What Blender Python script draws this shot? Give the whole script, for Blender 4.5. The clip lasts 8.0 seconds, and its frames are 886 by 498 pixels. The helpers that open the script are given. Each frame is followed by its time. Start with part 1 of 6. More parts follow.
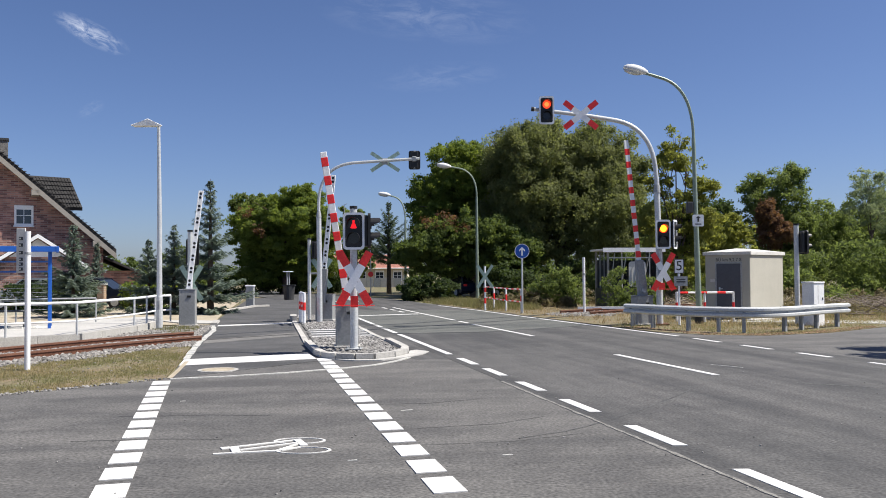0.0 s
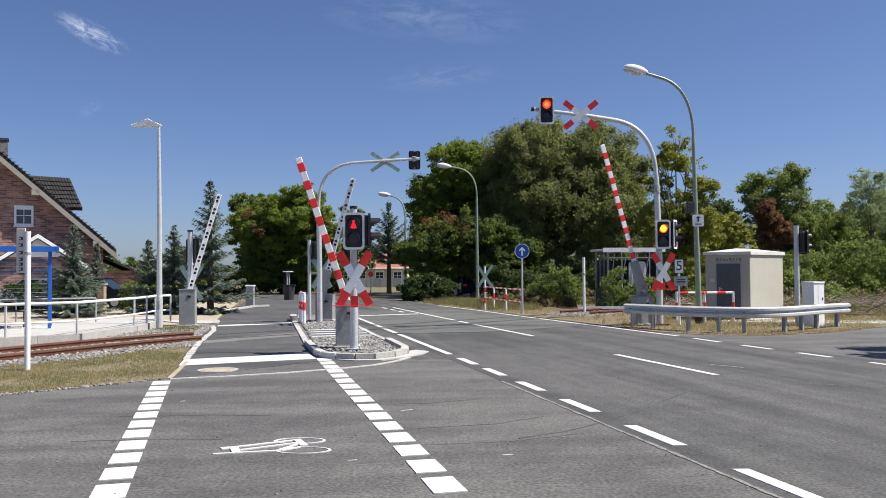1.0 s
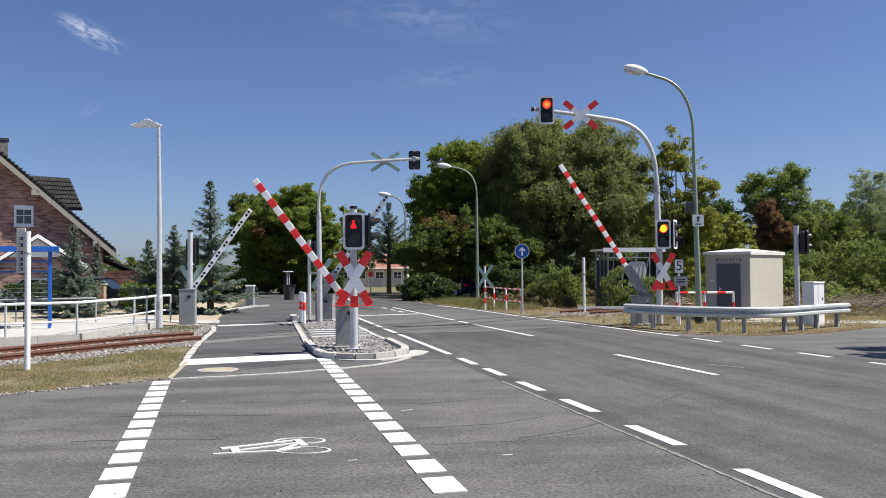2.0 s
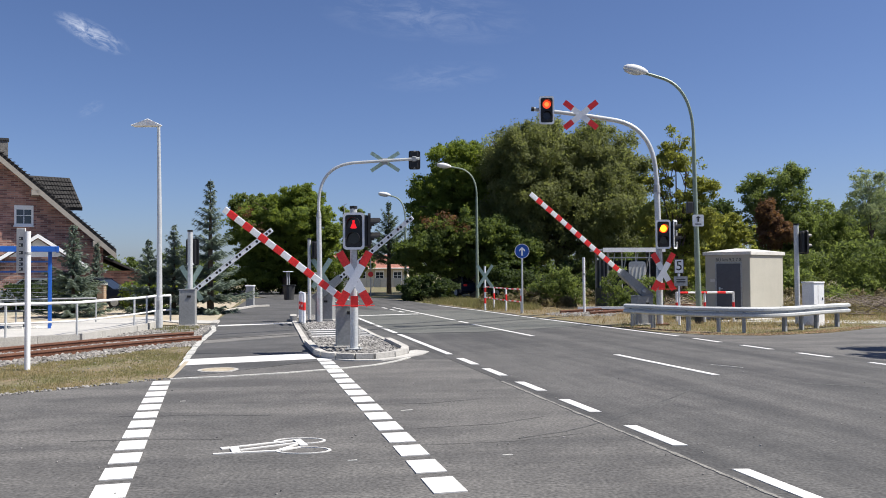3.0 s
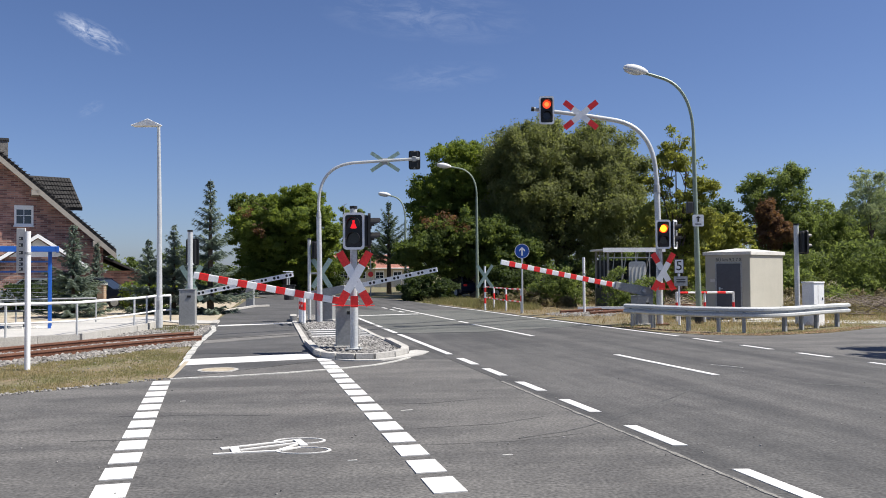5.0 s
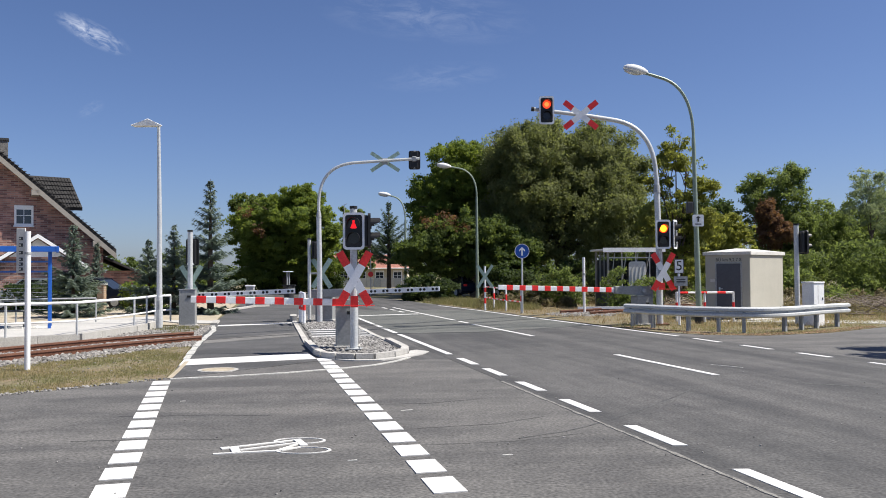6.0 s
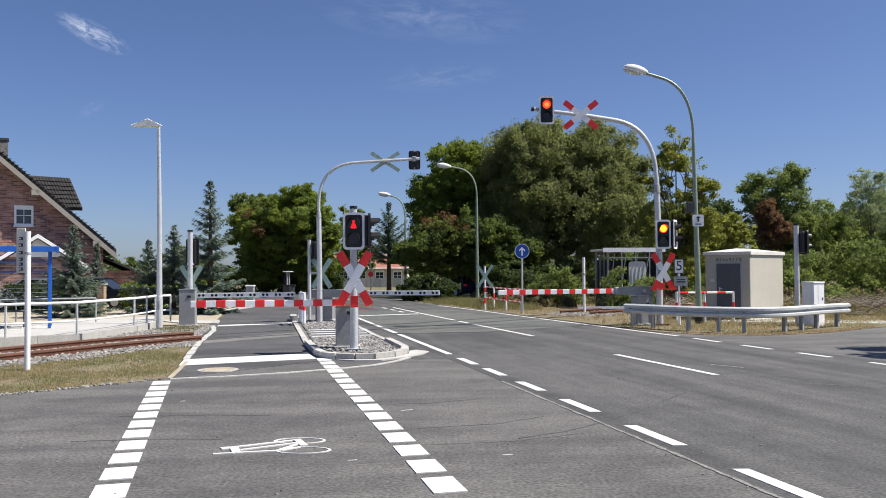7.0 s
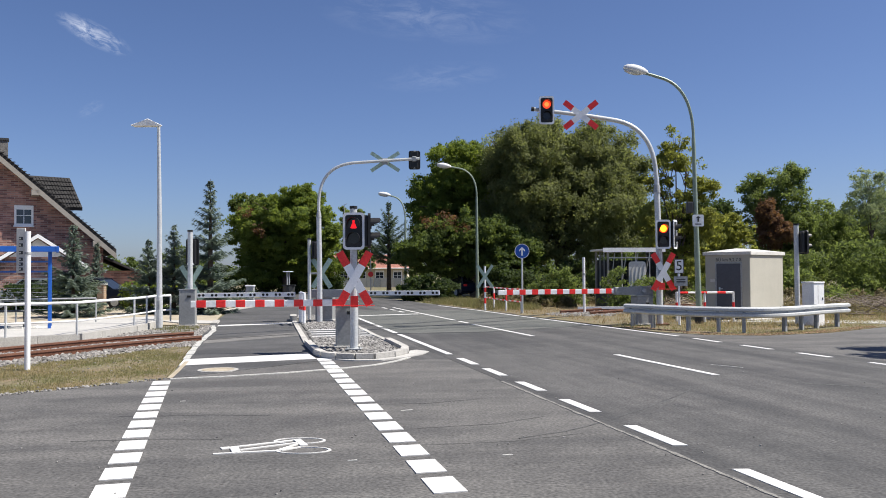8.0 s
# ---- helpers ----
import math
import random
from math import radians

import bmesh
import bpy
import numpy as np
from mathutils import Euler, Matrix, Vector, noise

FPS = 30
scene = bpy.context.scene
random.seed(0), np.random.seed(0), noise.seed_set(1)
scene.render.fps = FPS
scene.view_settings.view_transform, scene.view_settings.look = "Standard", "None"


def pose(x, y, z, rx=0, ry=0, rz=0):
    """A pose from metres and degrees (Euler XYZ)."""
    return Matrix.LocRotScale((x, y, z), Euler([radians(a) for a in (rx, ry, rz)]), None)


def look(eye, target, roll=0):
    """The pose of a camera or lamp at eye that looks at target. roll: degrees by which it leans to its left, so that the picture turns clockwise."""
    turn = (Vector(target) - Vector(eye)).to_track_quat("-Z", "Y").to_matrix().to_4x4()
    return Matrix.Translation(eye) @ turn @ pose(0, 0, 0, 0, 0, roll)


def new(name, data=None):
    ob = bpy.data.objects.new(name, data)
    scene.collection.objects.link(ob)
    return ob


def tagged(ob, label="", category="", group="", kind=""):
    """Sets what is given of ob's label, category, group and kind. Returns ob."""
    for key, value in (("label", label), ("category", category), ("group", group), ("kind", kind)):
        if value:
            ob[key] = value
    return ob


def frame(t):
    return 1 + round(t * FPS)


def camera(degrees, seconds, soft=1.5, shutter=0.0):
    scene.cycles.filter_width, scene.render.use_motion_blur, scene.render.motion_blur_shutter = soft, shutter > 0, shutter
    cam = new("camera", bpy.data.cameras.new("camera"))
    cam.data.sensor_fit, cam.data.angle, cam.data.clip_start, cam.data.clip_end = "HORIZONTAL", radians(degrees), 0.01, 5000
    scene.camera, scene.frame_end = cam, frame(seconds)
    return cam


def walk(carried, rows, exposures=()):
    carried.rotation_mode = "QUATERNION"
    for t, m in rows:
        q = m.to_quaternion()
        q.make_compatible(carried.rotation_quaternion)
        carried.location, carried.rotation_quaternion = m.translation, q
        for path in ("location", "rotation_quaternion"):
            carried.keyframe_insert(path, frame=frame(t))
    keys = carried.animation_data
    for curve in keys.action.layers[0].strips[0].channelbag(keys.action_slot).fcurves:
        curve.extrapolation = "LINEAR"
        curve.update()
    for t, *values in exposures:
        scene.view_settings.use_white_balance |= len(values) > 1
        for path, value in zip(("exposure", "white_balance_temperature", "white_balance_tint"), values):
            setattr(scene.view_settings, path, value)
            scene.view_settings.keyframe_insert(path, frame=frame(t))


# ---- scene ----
cam = camera(55.2, 8.0, soft=0.95)
EYE = (0.0, 0.0, 1.75)
CAM_POSE = look(EYE, (0.0, 10.0, 2.01), -0.4)
walk(cam, [(0.0, CAM_POSE), (8.0, CAM_POSE)], exposures=[(0.0, 0.62), (8.0, 0.62)])

# ---- light ----
SUN_TO = Vector((0.99, -0.06, 0.0)).normalized()
SUN_EL = radians(56)
world = bpy.data.worlds.new("sky")
scene.world = world
world.use_nodes = True
wn = world.node_tree.nodes
sky = wn.new("ShaderNodeTexSky")
sky.sky_type = "NISHITA"
sky.sun_disc = False
sky.sun_elevation = SUN_EL
sky.sun_rotation = math.atan2(SUN_TO.x, SUN_TO.y)
sky.air_density, sky.dust_density, sky.ozone_density = 0.8, 0.7, 4.0
tone = wn.new("ShaderNodeVectorMath")
tone.operation = "MULTIPLY"
tone.inputs[1].default_value = (0.86, 0.885, 1.065)
world.node_tree.links.new(sky.outputs[0], tone.inputs[0])
world.node_tree.links.new(tone.outputs[0], wn["Background"].inputs[0])
wn["Background"].inputs[1].default_value = 0.066
sun = new("sun", bpy.data.lights.new("sun", "SUN"))
sun.data.energy, sun.data.angle, sun.data.color = 5.0, radians(0.53), (1.0, 0.94, 0.84)
sun_at = SUN_TO * math.cos(SUN_EL) + Vector((0, 0, math.sin(SUN_EL)))
sun.matrix_basis = look(sun_at * 60, (0, 0, 0))


# ---- materials ----
def nodes_of(name):
    m = bpy.data.materials.new(name)
    m.use_nodes = True
    nt = m.node_tree
    return m, nt, nt.nodes["Principled BSDF"]


def mat(name, rgb, rough=0.6, metal=0.0, var=0.12, scale=3.0, fine=60.0, bump=0.0, rgb2=None, rand=0.0, island=False, emit=None, strength=0.0, stretch=(1, 1, 1), spec=None):
    """Two scales of variation between rgb and rgb2, with fine relief."""
    m, nt, bs = nodes_of(name)
    N, L = nt.nodes, nt.links
    co = N.new("ShaderNodeTexCoord")
    mp = N.new("ShaderNodeMapping")
    mp.inputs["Scale"].default_value = stretch
    L.new(co.outputs["Object"], mp.inputs[0])
    n1 = N.new("ShaderNodeTexNoise")
    n1.inputs["Scale"].default_value, n1.inputs["Detail"].default_value, n1.inputs["Roughness"].default_value = scale, 6, 0.65
    n2 = N.new("ShaderNodeTexNoise")
    n2.inputs["Scale"].default_value, n2.inputs["Detail"].default_value = fine, 3
    for n in (n1, n2):
        L.new(mp.outputs[0], n.inputs["Vector"])
    r = N.new("ShaderNodeValToRGB")
    a = tuple(c * (1 - var) for c in rgb)
    b = rgb2 if rgb2 else tuple(min(1, c * (1 + var)) for c in rgb)
    r.color_ramp.elements[0].position, r.color_ramp.elements[1].position = 0.33, 0.67
    r.color_ramp.elements[0].color, r.color_ramp.elements[1].color = (*a, 1), (*b, 1)
    L.new(n1.outputs[0], r.inputs[0])
    hs = N.new("ShaderNodeHueSaturation")
    L.new(r.outputs[0], hs.inputs["Color"])
    mr = N.new("ShaderNodeMapRange")
    mr.inputs["To Min"].default_value, mr.inputs["To Max"].default_value = 1 - var * 1.6, 1 + var * 1.6
    mr.inputs["From Min"].default_value, mr.inputs["From Max"].default_value = 0.3, 0.7
    L.new(n2.outputs[0], mr.inputs["Value"])
    val = mr.outputs[0]
    if rand:
        src = N.new("ShaderNodeNewGeometry").outputs["Random Per Island"] if island else N.new("ShaderNodeObjectInfo").outputs["Random"]
        m2 = N.new("ShaderNodeMapRange")
        m2.inputs["To Min"].default_value, m2.inputs["To Max"].default_value = 1 - rand, 1 + rand
        L.new(src, m2.inputs["Value"])
        mu = N.new("ShaderNodeMath")
        mu.operation = "MULTIPLY"
        L.new(val, mu.inputs[0]), L.new(m2.outputs[0], mu.inputs[1])
        val = mu.outputs[0]
    L.new(val, hs.inputs["Value"])
    L.new(hs.outputs[0], bs.inputs["Base Color"])
    bs.inputs["Roughness"].default_value, bs.inputs["Metallic"].default_value = rough, metal
    if spec is not None:
        bs.inputs["Specular IOR Level"].default_value = spec
    if bump:
        bp = N.new("ShaderNodeBump")
        bp.inputs["Strength"].default_value, bp.inputs["Distance"].default_value = bump, 0.02
        L.new(n2.outputs[0], bp.inputs["Height"]), L.new(bp.outputs[0], bs.inputs["Normal"])
    if emit:
        bs.inputs["Emission Color"].default_value, bs.inputs["Emission Strength"].default_value = (*emit, 1), strength
    return m


def leaf_mat(name, dark, light, through_rgb, rand=0.35):
    m, nt, bs = nodes_of(name)
    N, L = nt.nodes, nt.links
    g = N.new("ShaderNodeNewGeometry")
    r = N.new("ShaderNodeValToRGB")
    r.color_ramp.elements[0].color, r.color_ramp.elements[1].color = (*dark, 1), (*light, 1)
    co = N.new("ShaderNodeTexCoord")
    n1 = N.new("ShaderNodeTexNoise")
    n1.inputs["Scale"].default_value = 0.55
    L.new(co.outputs["Object"], n1.inputs["Vector"])
    mx = N.new("ShaderNodeMath")
    mx.operation = "MULTIPLY_ADD"
    mx.inputs[1].default_value = rand
    L.new(g.outputs["Random Per Island"], mx.inputs[0])
    mr = N.new("ShaderNodeMapRange")
    mr.inputs["From Min"].default_value, mr.inputs["From Max"].default_value, mr.inputs["To Max"].default_value = 0.35, 0.65, 1 - rand
    L.new(n1.outputs[0], mr.inputs["Value"]), L.new(mr.outputs[0], mx.inputs[2])
    L.new(mx.outputs[0], r.inputs[0]), L.new(r.outputs[0], bs.inputs["Base Color"])
    bs.inputs["Roughness"].default_value = 0.75
    bs.inputs["Specular IOR Level"].default_value = 0.25
    tr = N.new("ShaderNodeBsdfTranslucent")
    tr.inputs["Color"].default_value = (*through_rgb, 1)
    ms = N.new("ShaderNodeMixShader")
    ms.inputs[0].default_value = 0.46
    L.new(bs.outputs[0], ms.inputs[1]), L.new(tr.outputs[0], ms.inputs[2])
    L.new(ms.outputs[0], N["Material Output"].inputs["Surface"])
    return m


def brick_mat(name, c1, c2, mortar):
    m, nt, bs = nodes_of(name)
    N, L = nt.nodes, nt.links
    co = N.new("ShaderNodeTexCoord")
    sp, cb = N.new("ShaderNodeSeparateXYZ"), N.new("ShaderNodeCombineXYZ")
    ad = N.new("ShaderNodeMath")
    L.new(co.outputs["Object"], sp.inputs[0]), L.new(sp.outputs[0], ad.inputs[0]), L.new(sp.outputs[1], ad.inputs[1])
    L.new(ad.outputs[0], cb.inputs[0]), L.new(sp.outputs[2], cb.inputs[1])
    b = N.new("ShaderNodeTexBrick")
    b.inputs["Scale"].default_value, b.inputs["Brick Width"].default_value, b.inputs["Row Height"].default_value = 1.0, 0.36, 0.1
    b.inputs["Mortar Size"].default_value, b.inputs["Bias"].default_value = 0.010, 0.0
    b.inputs["Color1"].default_value, b.inputs["Color2"].default_value, b.inputs["Mortar"].default_value = (*c1, 1), (*c2, 1), (*mortar, 1)
    L.new(cb.outputs[0], b.inputs["Vector"])
    n = N.new("ShaderNodeTexNoise")
    n.inputs["Scale"].default_value, n.inputs["Detail"].default_value = 1.3, 5
    L.new(co.outputs["Object"], n.inputs["Vector"])
    mr = N.new("ShaderNodeMapRange")
    mr.inputs["From Min"].default_value, mr.inputs["From Max"].default_value = 0.3, 0.7
    mr.inputs["To Min"].default_value, mr.inputs["To Max"].default_value = 0.7, 1.3
    hs = N.new("ShaderNodeHueSaturation")
    L.new(n.outputs[0], mr.inputs["Value"]), L.new(mr.outputs[0], hs.inputs["Value"]), L.new(b.outputs[0], hs.inputs["Color"])
    L.new(hs.outputs[0], bs.inputs["Base Color"])
    bs.inputs["Roughness"].default_value = 0.85
    bp = N.new("ShaderNodeBump")
    bp.inputs["Strength"].default_value, bp.inputs["Distance"].default_value = 0.5, 0.01
    bp.invert = True
    L.new(b.outputs["Fac"], bp.inputs["Height"]), L.new(bp.outputs[0], bs.inputs["Normal"])
    return m


def asphalt_mat(name, dark, light, streak_scale, fine=30):
    """Tarmac: aggregate speckle, broad worn bands along the lane and tyre streaks."""
    m, nt, bs = nodes_of(name)
    N, L = nt.nodes, nt.links
    co = N.new("ShaderNodeTexCoord")
    mp = N.new("ShaderNodeMapping")
    mp.vector_type = "TEXTURE"
    mp.inputs["Scale"].default_value = streak_scale[0]
    mp.inputs["Rotation"].default_value = (0, 0, streak_scale[1])
    L.new(co.outputs["Object"], mp.inputs[0])
    n1, n2, n3, n4 = (N.new("ShaderNodeTexNoise") for _ in range(4))
    for n, sc, d in ((n1, 0.45, 10), (n2, fine, 2), (n3, 1.0, 6), (n4, 3.2, 8)):
        n.inputs["Scale"].default_value, n.inputs["Detail"].default_value = sc, d
    n1.inputs["Roughness"].default_value = 0.78
    n4.inputs["Roughness"].default_value = 0.8
    L.new(co.outputs["Object"], n4.inputs["Vector"])
    L.new(co.outputs["Object"], n1.inputs["Vector"]), L.new(co.outputs["Object"], n2.inputs["Vector"]), L.new(mp.outputs[0], n3.inputs["Vector"])
    mid = N.new("ShaderNodeMath")
    mid.operation = "ADD"
    L.new(n1.outputs[0], mid.inputs[0]), L.new(n3.outputs[0], mid.inputs[1])
    r = N.new("ShaderNodeValToRGB")
    r.color_ramp.elements[0].position, r.color_ramp.elements[1].position = 0.42, 0.58
    r.color_ramp.elements[0].color, r.color_ramp.elements[1].color = (*dark, 1), (*light, 1)
    hf = N.new("ShaderNodeMath")
    hf.operation = "MULTIPLY"
    hf.inputs[1].default_value = 0.5
    L.new(mid.outputs[0], hf.inputs[0]), L.new(hf.outputs[0], r.inputs[0])
    mr = N.new("ShaderNodeMapRange")
    mr.inputs["From Min"].default_value, mr.inputs["From Max"].default_value = 0.25, 0.75
    mr.inputs["To Min"].default_value, mr.inputs["To Max"].default_value = 0.45, 1.55
    hs = N.new("ShaderNodeHueSaturation")
    L.new(n2.outputs[0], mr.inputs["Value"]), L.new(mr.outputs[0], hs.inputs["Value"]), L.new(r.outputs[0], hs.inputs["Color"])
    m4 = N.new("ShaderNodeMapRange")
    m4.inputs["From Min"].default_value, m4.inputs["From Max"].default_value = 0.3, 0.7
    m4.inputs["To Min"].default_value, m4.inputs["To Max"].default_value = 0.82, 1.18
    h2 = N.new("ShaderNodeHueSaturation")
    L.new(n4.outputs[0], m4.inputs["Value"]), L.new(m4.outputs[0], h2.inputs["Value"]), L.new(hs.outputs[0], h2.inputs["Color"])
    L.new(h2.outputs[0], bs.inputs["Base Color"])
    bs.inputs["Roughness"].default_value = 0.85
    bp = N.new("ShaderNodeBump")
    bp.inputs["Strength"].default_value, bp.inputs["Distance"].default_value = 0.35, 0.01
    L.new(n2.outputs[0], bp.inputs["Height"]), L.new(bp.outputs[0], bs.inputs["Normal"])
    return m


def glass_mat(name, tint=(0.8, 0.85, 0.85)):
    m, nt, bs = nodes_of(name)
    bs.inputs["Base Color"].default_value = (*tint, 1)
    bs.inputs["Transmission Weight"].default_value, bs.inputs["Roughness"].default_value, bs.inputs["IOR"].default_value = 1.0, 0.02, 1.1
    return m


M_ROAD = asphalt_mat("carriageway_asphalt", (0.046, 0.0465, 0.048), (0.091, 0.090, 0.089), ((0.55, 9.0, 1), 0.232))
M_SIDE = asphalt_mat("side_road_asphalt", (0.070, 0.069, 0.069), (0.122, 0.119, 0.115), ((3.2, 0.7, 1), 0.10))
M_PATCH = asphalt_mat("relaid_asphalt", (0.072, 0.078, 0.074), (0.118, 0.122, 0.114), ((4.0, 0.8, 1), 0.6), 30)
M_PANEL = asphalt_mat("patched_asphalt", (0.125, 0.123, 0.12), (0.17, 0.166, 0.16), ((2.0, 1.0, 1), 0.7))
M_PATH = asphalt_mat("path_asphalt", (0.050, 0.051, 0.053), (0.085, 0.085, 0.087), ((2.0, 1.0, 1), 0.2))
M_PAINT = mat("road_paint", (0.62, 0.62, 0.61), 0.6, var=0.05, scale=2.5, fine=35, bump=0.15)
M_PAINT_OLD = mat("worn_road_paint", (0.46, 0.46, 0.44), 0.7, var=0.18, scale=5, fine=35, bump=0.15)
M_EARTH = mat("dry_grass_ground", (0.22, 0.165, 0.105), 0.95, var=0.25, scale=0.45, fine=14, bump=0.5, rgb2=(0.12, 0.13, 0.055))
M_SAND = mat("sandy_soil", (0.36, 0.31, 0.23), 0.95, var=0.14, scale=1.2, fine=18, bump=0.3, rgb2=(0.42, 0.37, 0.29))
M_DRY = mat("straw_verge", (0.27, 0.20, 0.13), 0.95, var=0.3, scale=1.3, fine=16, bump=0.5, rgb2=(0.13, 0.125, 0.06))
M_KERB = mat("kerb_concrete", (0.42, 0.41, 0.39), 0.85, var=0.12, scale=2, fine=40, bump=0.2, rand=0.1)
M_PLAT = mat("platform_concrete", (0.43, 0.425, 0.41), 0.85, var=0.08, scale=1.5, fine=30, bump=0.15)
M_GRAVEL_BED = mat("gravel_bed", (0.16, 0.155, 0.15), 0.95, var=0.3, scale=6, fine=40, bump=0.6)
M_STONE = mat("gravel_stone", (0.205, 0.20, 0.195), 0.9, var=0.2, scale=3, fine=30, rand=0.5, island=True)
M_BALLAST = mat("ballast_stone", (0.215, 0.205, 0.195), 0.9, var=0.2, scale=3, fine=30, rand=0.45, island=True)
M_GALV = mat("galvanised_steel", (0.56, 0.58, 0.59), 0.45, 0.25, var=0.08, scale=4, fine=25, bump=0.03)
M_GALV_DULL = mat("dull_galvanised_steel", (0.36, 0.375, 0.385), 0.6, 0.2, var=0.12, scale=4, fine=25)
M_CAB = mat("grey_cabinet_paint", (0.27, 0.28, 0.285), 0.55, 0.1, var=0.08, scale=2, fine=20)
M_WHITE = mat("white_coating", (0.86, 0.87, 0.88), 0.45, var=0.05, scale=3, fine=25)
M_REFL = mat("white_sign_sheeting", (0.87, 0.88, 0.90), 0.35, var=0.03, scale=3, fine=30)
M_RED = mat("red_sign_sheeting", (0.84, 0.032, 0.03), 0.35, var=0.07, scale=3, fine=30)
M_BLACK = mat("black_plastic", (0.012, 0.012, 0.013), 0.45, var=0.2, scale=3, fine=30)
M_DARK = mat("dark_grey_metal", (0.05, 0.052, 0.055), 0.5, 0.1, var=0.15)
M_SIGNBACK = mat("weathered_sign_back", (0.33, 0.45, 0.39), 0.6, 0.1, var=0.12, scale=4, fine=30)
M_LAMP_RED = mat("red_signal_light", (0.3, 0.02, 0.01), 0.4, emit=(1.0, 0.06, 0.018), strength=1.0)
M_SYMBOL = mat("red_symbol_light", (0.3, 0.01, 0.01), 0.4, emit=(1.0, 0.012, 0.022), strength=0.62)
M_JOINT = mat("crumbled_joint", (0.20, 0.195, 0.185), 0.95, var=0.3, scale=9, fine=40, bump=0.4)
M_LEAF_SCRUB = leaf_mat("dry_scrub_leaf", (0.11, 0.10, 0.055), (0.25, 0.215, 0.125), (0.25, 0.22, 0.1))
M_LAMP_HOT = mat("bright_signal_light", (0.3, 0.05, 0.01), 0.4, emit=(1.0, 0.45, 0.02), strength=1.7)
M_LAMP_RIM = mat("signal_light_halo_ring", (0.3, 0.02, 0.01), 0.4, emit=(1.0, 0.06, 0.01), strength=1.0)
M_LAMP_CORE = mat("signal_light_core", (0.3, 0.03, 0.01), 0.4, emit=(1.0, 0.16, 0.03), strength=1.5)
M_LENS = mat("unlit_lens", (0.02, 0.02, 0.022), 0.15, var=0.2)
M_LITTER = mat("leaf_litter", (0.26, 0.17, 0.10), 0.95, var=0.3, scale=3, fine=30, rand=0.5, island=True)
M_RAIL = mat("rusty_rail", (0.135, 0.056, 0.034), 0.8, 0.3, var=0.25, scale=2, fine=30, bump=0.2)
M_RAILTOP = mat("worn_rail_head", (0.20, 0.095, 0.062), 0.6, 0.3, var=0.15, scale=2, fine=30)
M_SLEEPER = mat("sleeper", (0.10, 0.085, 0.07), 0.9, var=0.25, scale=3, fine=30)
M_BLUE = mat("blue_sign", (0.01, 0.09, 0.42), 0.35, var=0.05)
M_BLUEFRAME = mat("blue_frame_paint", (0.015, 0.10, 0.42), 0.4, var=0.08)
M_GREENPOLE = mat("green_lamp_paint", (0.24, 0.30, 0.24), 0.5, 0.1, var=0.1)
M_LAMPGLASS = mat("lamp_bowl", (0.75, 0.76, 0.76), 0.2, var=0.03)
M_SHED = mat("pebble_dash_concrete", (0.43, 0.415, 0.36), 0.9, var=0.05, scale=1.5, fine=120, bump=0.3)
M_SHEDROOF = mat("pale_roof_slab", (0.62, 0.61, 0.58), 0.8, var=0.08, scale=2, fine=30)
M_DOOR = mat("slate_blue_door", (0.075, 0.08, 0.10), 0.5, 0.2, var=0.08)
M_BRICK = brick_mat("red_brick", (0.50, 0.27, 0.21), (0.15, 0.065, 0.065), (0.36, 0.31, 0.28))
M_BRICK_TAN = brick_mat("tan_brick", (0.36, 0.25, 0.16), (0.30, 0.2, 0.13), (0.4, 0.36, 0.3))
M_TILE = mat("dark_roof_tile", (0.026, 0.025, 0.026), 0.85, var=0.25, scale=3, fine=20, rand=0.25)
M_TILE_RED = mat("red_roof_tile", (0.30, 0.13, 0.095), 0.8, var=0.2, scale=3, fine=20)
M_RENDER = mat("cream_render", (0.62, 0.56, 0.42), 0.9, var=0.06)
M_WOODTRIM = mat("grey_soffit_board", (0.30, 0.28, 0.25), 0.7, var=0.1)
M_BARK = mat("bark", (0.10, 0.075, 0.055), 0.95, var=0.3, scale=6, fine=25, bump=0.6)
M_DEADWOOD = mat("dead_wood", (0.24, 0.20, 0.16), 0.9, var=0.3, scale=3, fine=25, rand=0.4, island=True)
M_GLASS = glass_mat("clear_glass")
M_WINDOW = mat("dark_window", (0.03, 0.04, 0.055), 0.06, var=0.2, spec=0.8)
M_CARGLASS = mat("car_glass", (0.02, 0.025, 0.03), 0.05, var=0.1, spec=0.8)
M_TYRE = mat("tyre", (0.018, 0.018, 0.018), 0.85)
M_LEAF_BIG = leaf_mat("willow_leaf", (0.090, 0.108, 0.044), (0.185, 0.200, 0.085), (0.30, 0.34, 0.10), 0.3)
M_LEAF_MAPLE = leaf_mat("maple_leaf", (0.064, 0.100, 0.022), (0.150, 0.200, 0.044), (0.32, 0.40, 0.06), 0.25)
M_LEAF_YEL = leaf_mat("yellowing_leaf", (0.07, 0.105, 0.028), (0.22, 0.225, 0.06), (0.42, 0.44, 0.08))
M_LEAF_DARK = leaf_mat("dark_hedge_leaf", (0.032, 0.052, 0.021), (0.075, 0.105, 0.038), (0.10, 0.15, 0.03), 0.22)
M_LEAF_BEECH = leaf_mat("beech_leaf", (0.050, 0.080, 0.024), (0.115, 0.155, 0.045), (0.22, 0.29, 0.055), 0.25)
M_LEAF_BACK = leaf_mat("mixed_wood_leaf", (0.064, 0.095, 0.033), (0.150, 0.185, 0.066), (0.28, 0.36, 0.085), 0.3)
M_LEAF_PALE = leaf_mat("pale_birch_leaf", (0.140, 0.182, 0.112), (0.280, 0.322, 0.210), (0.375, 0.450, 0.200))
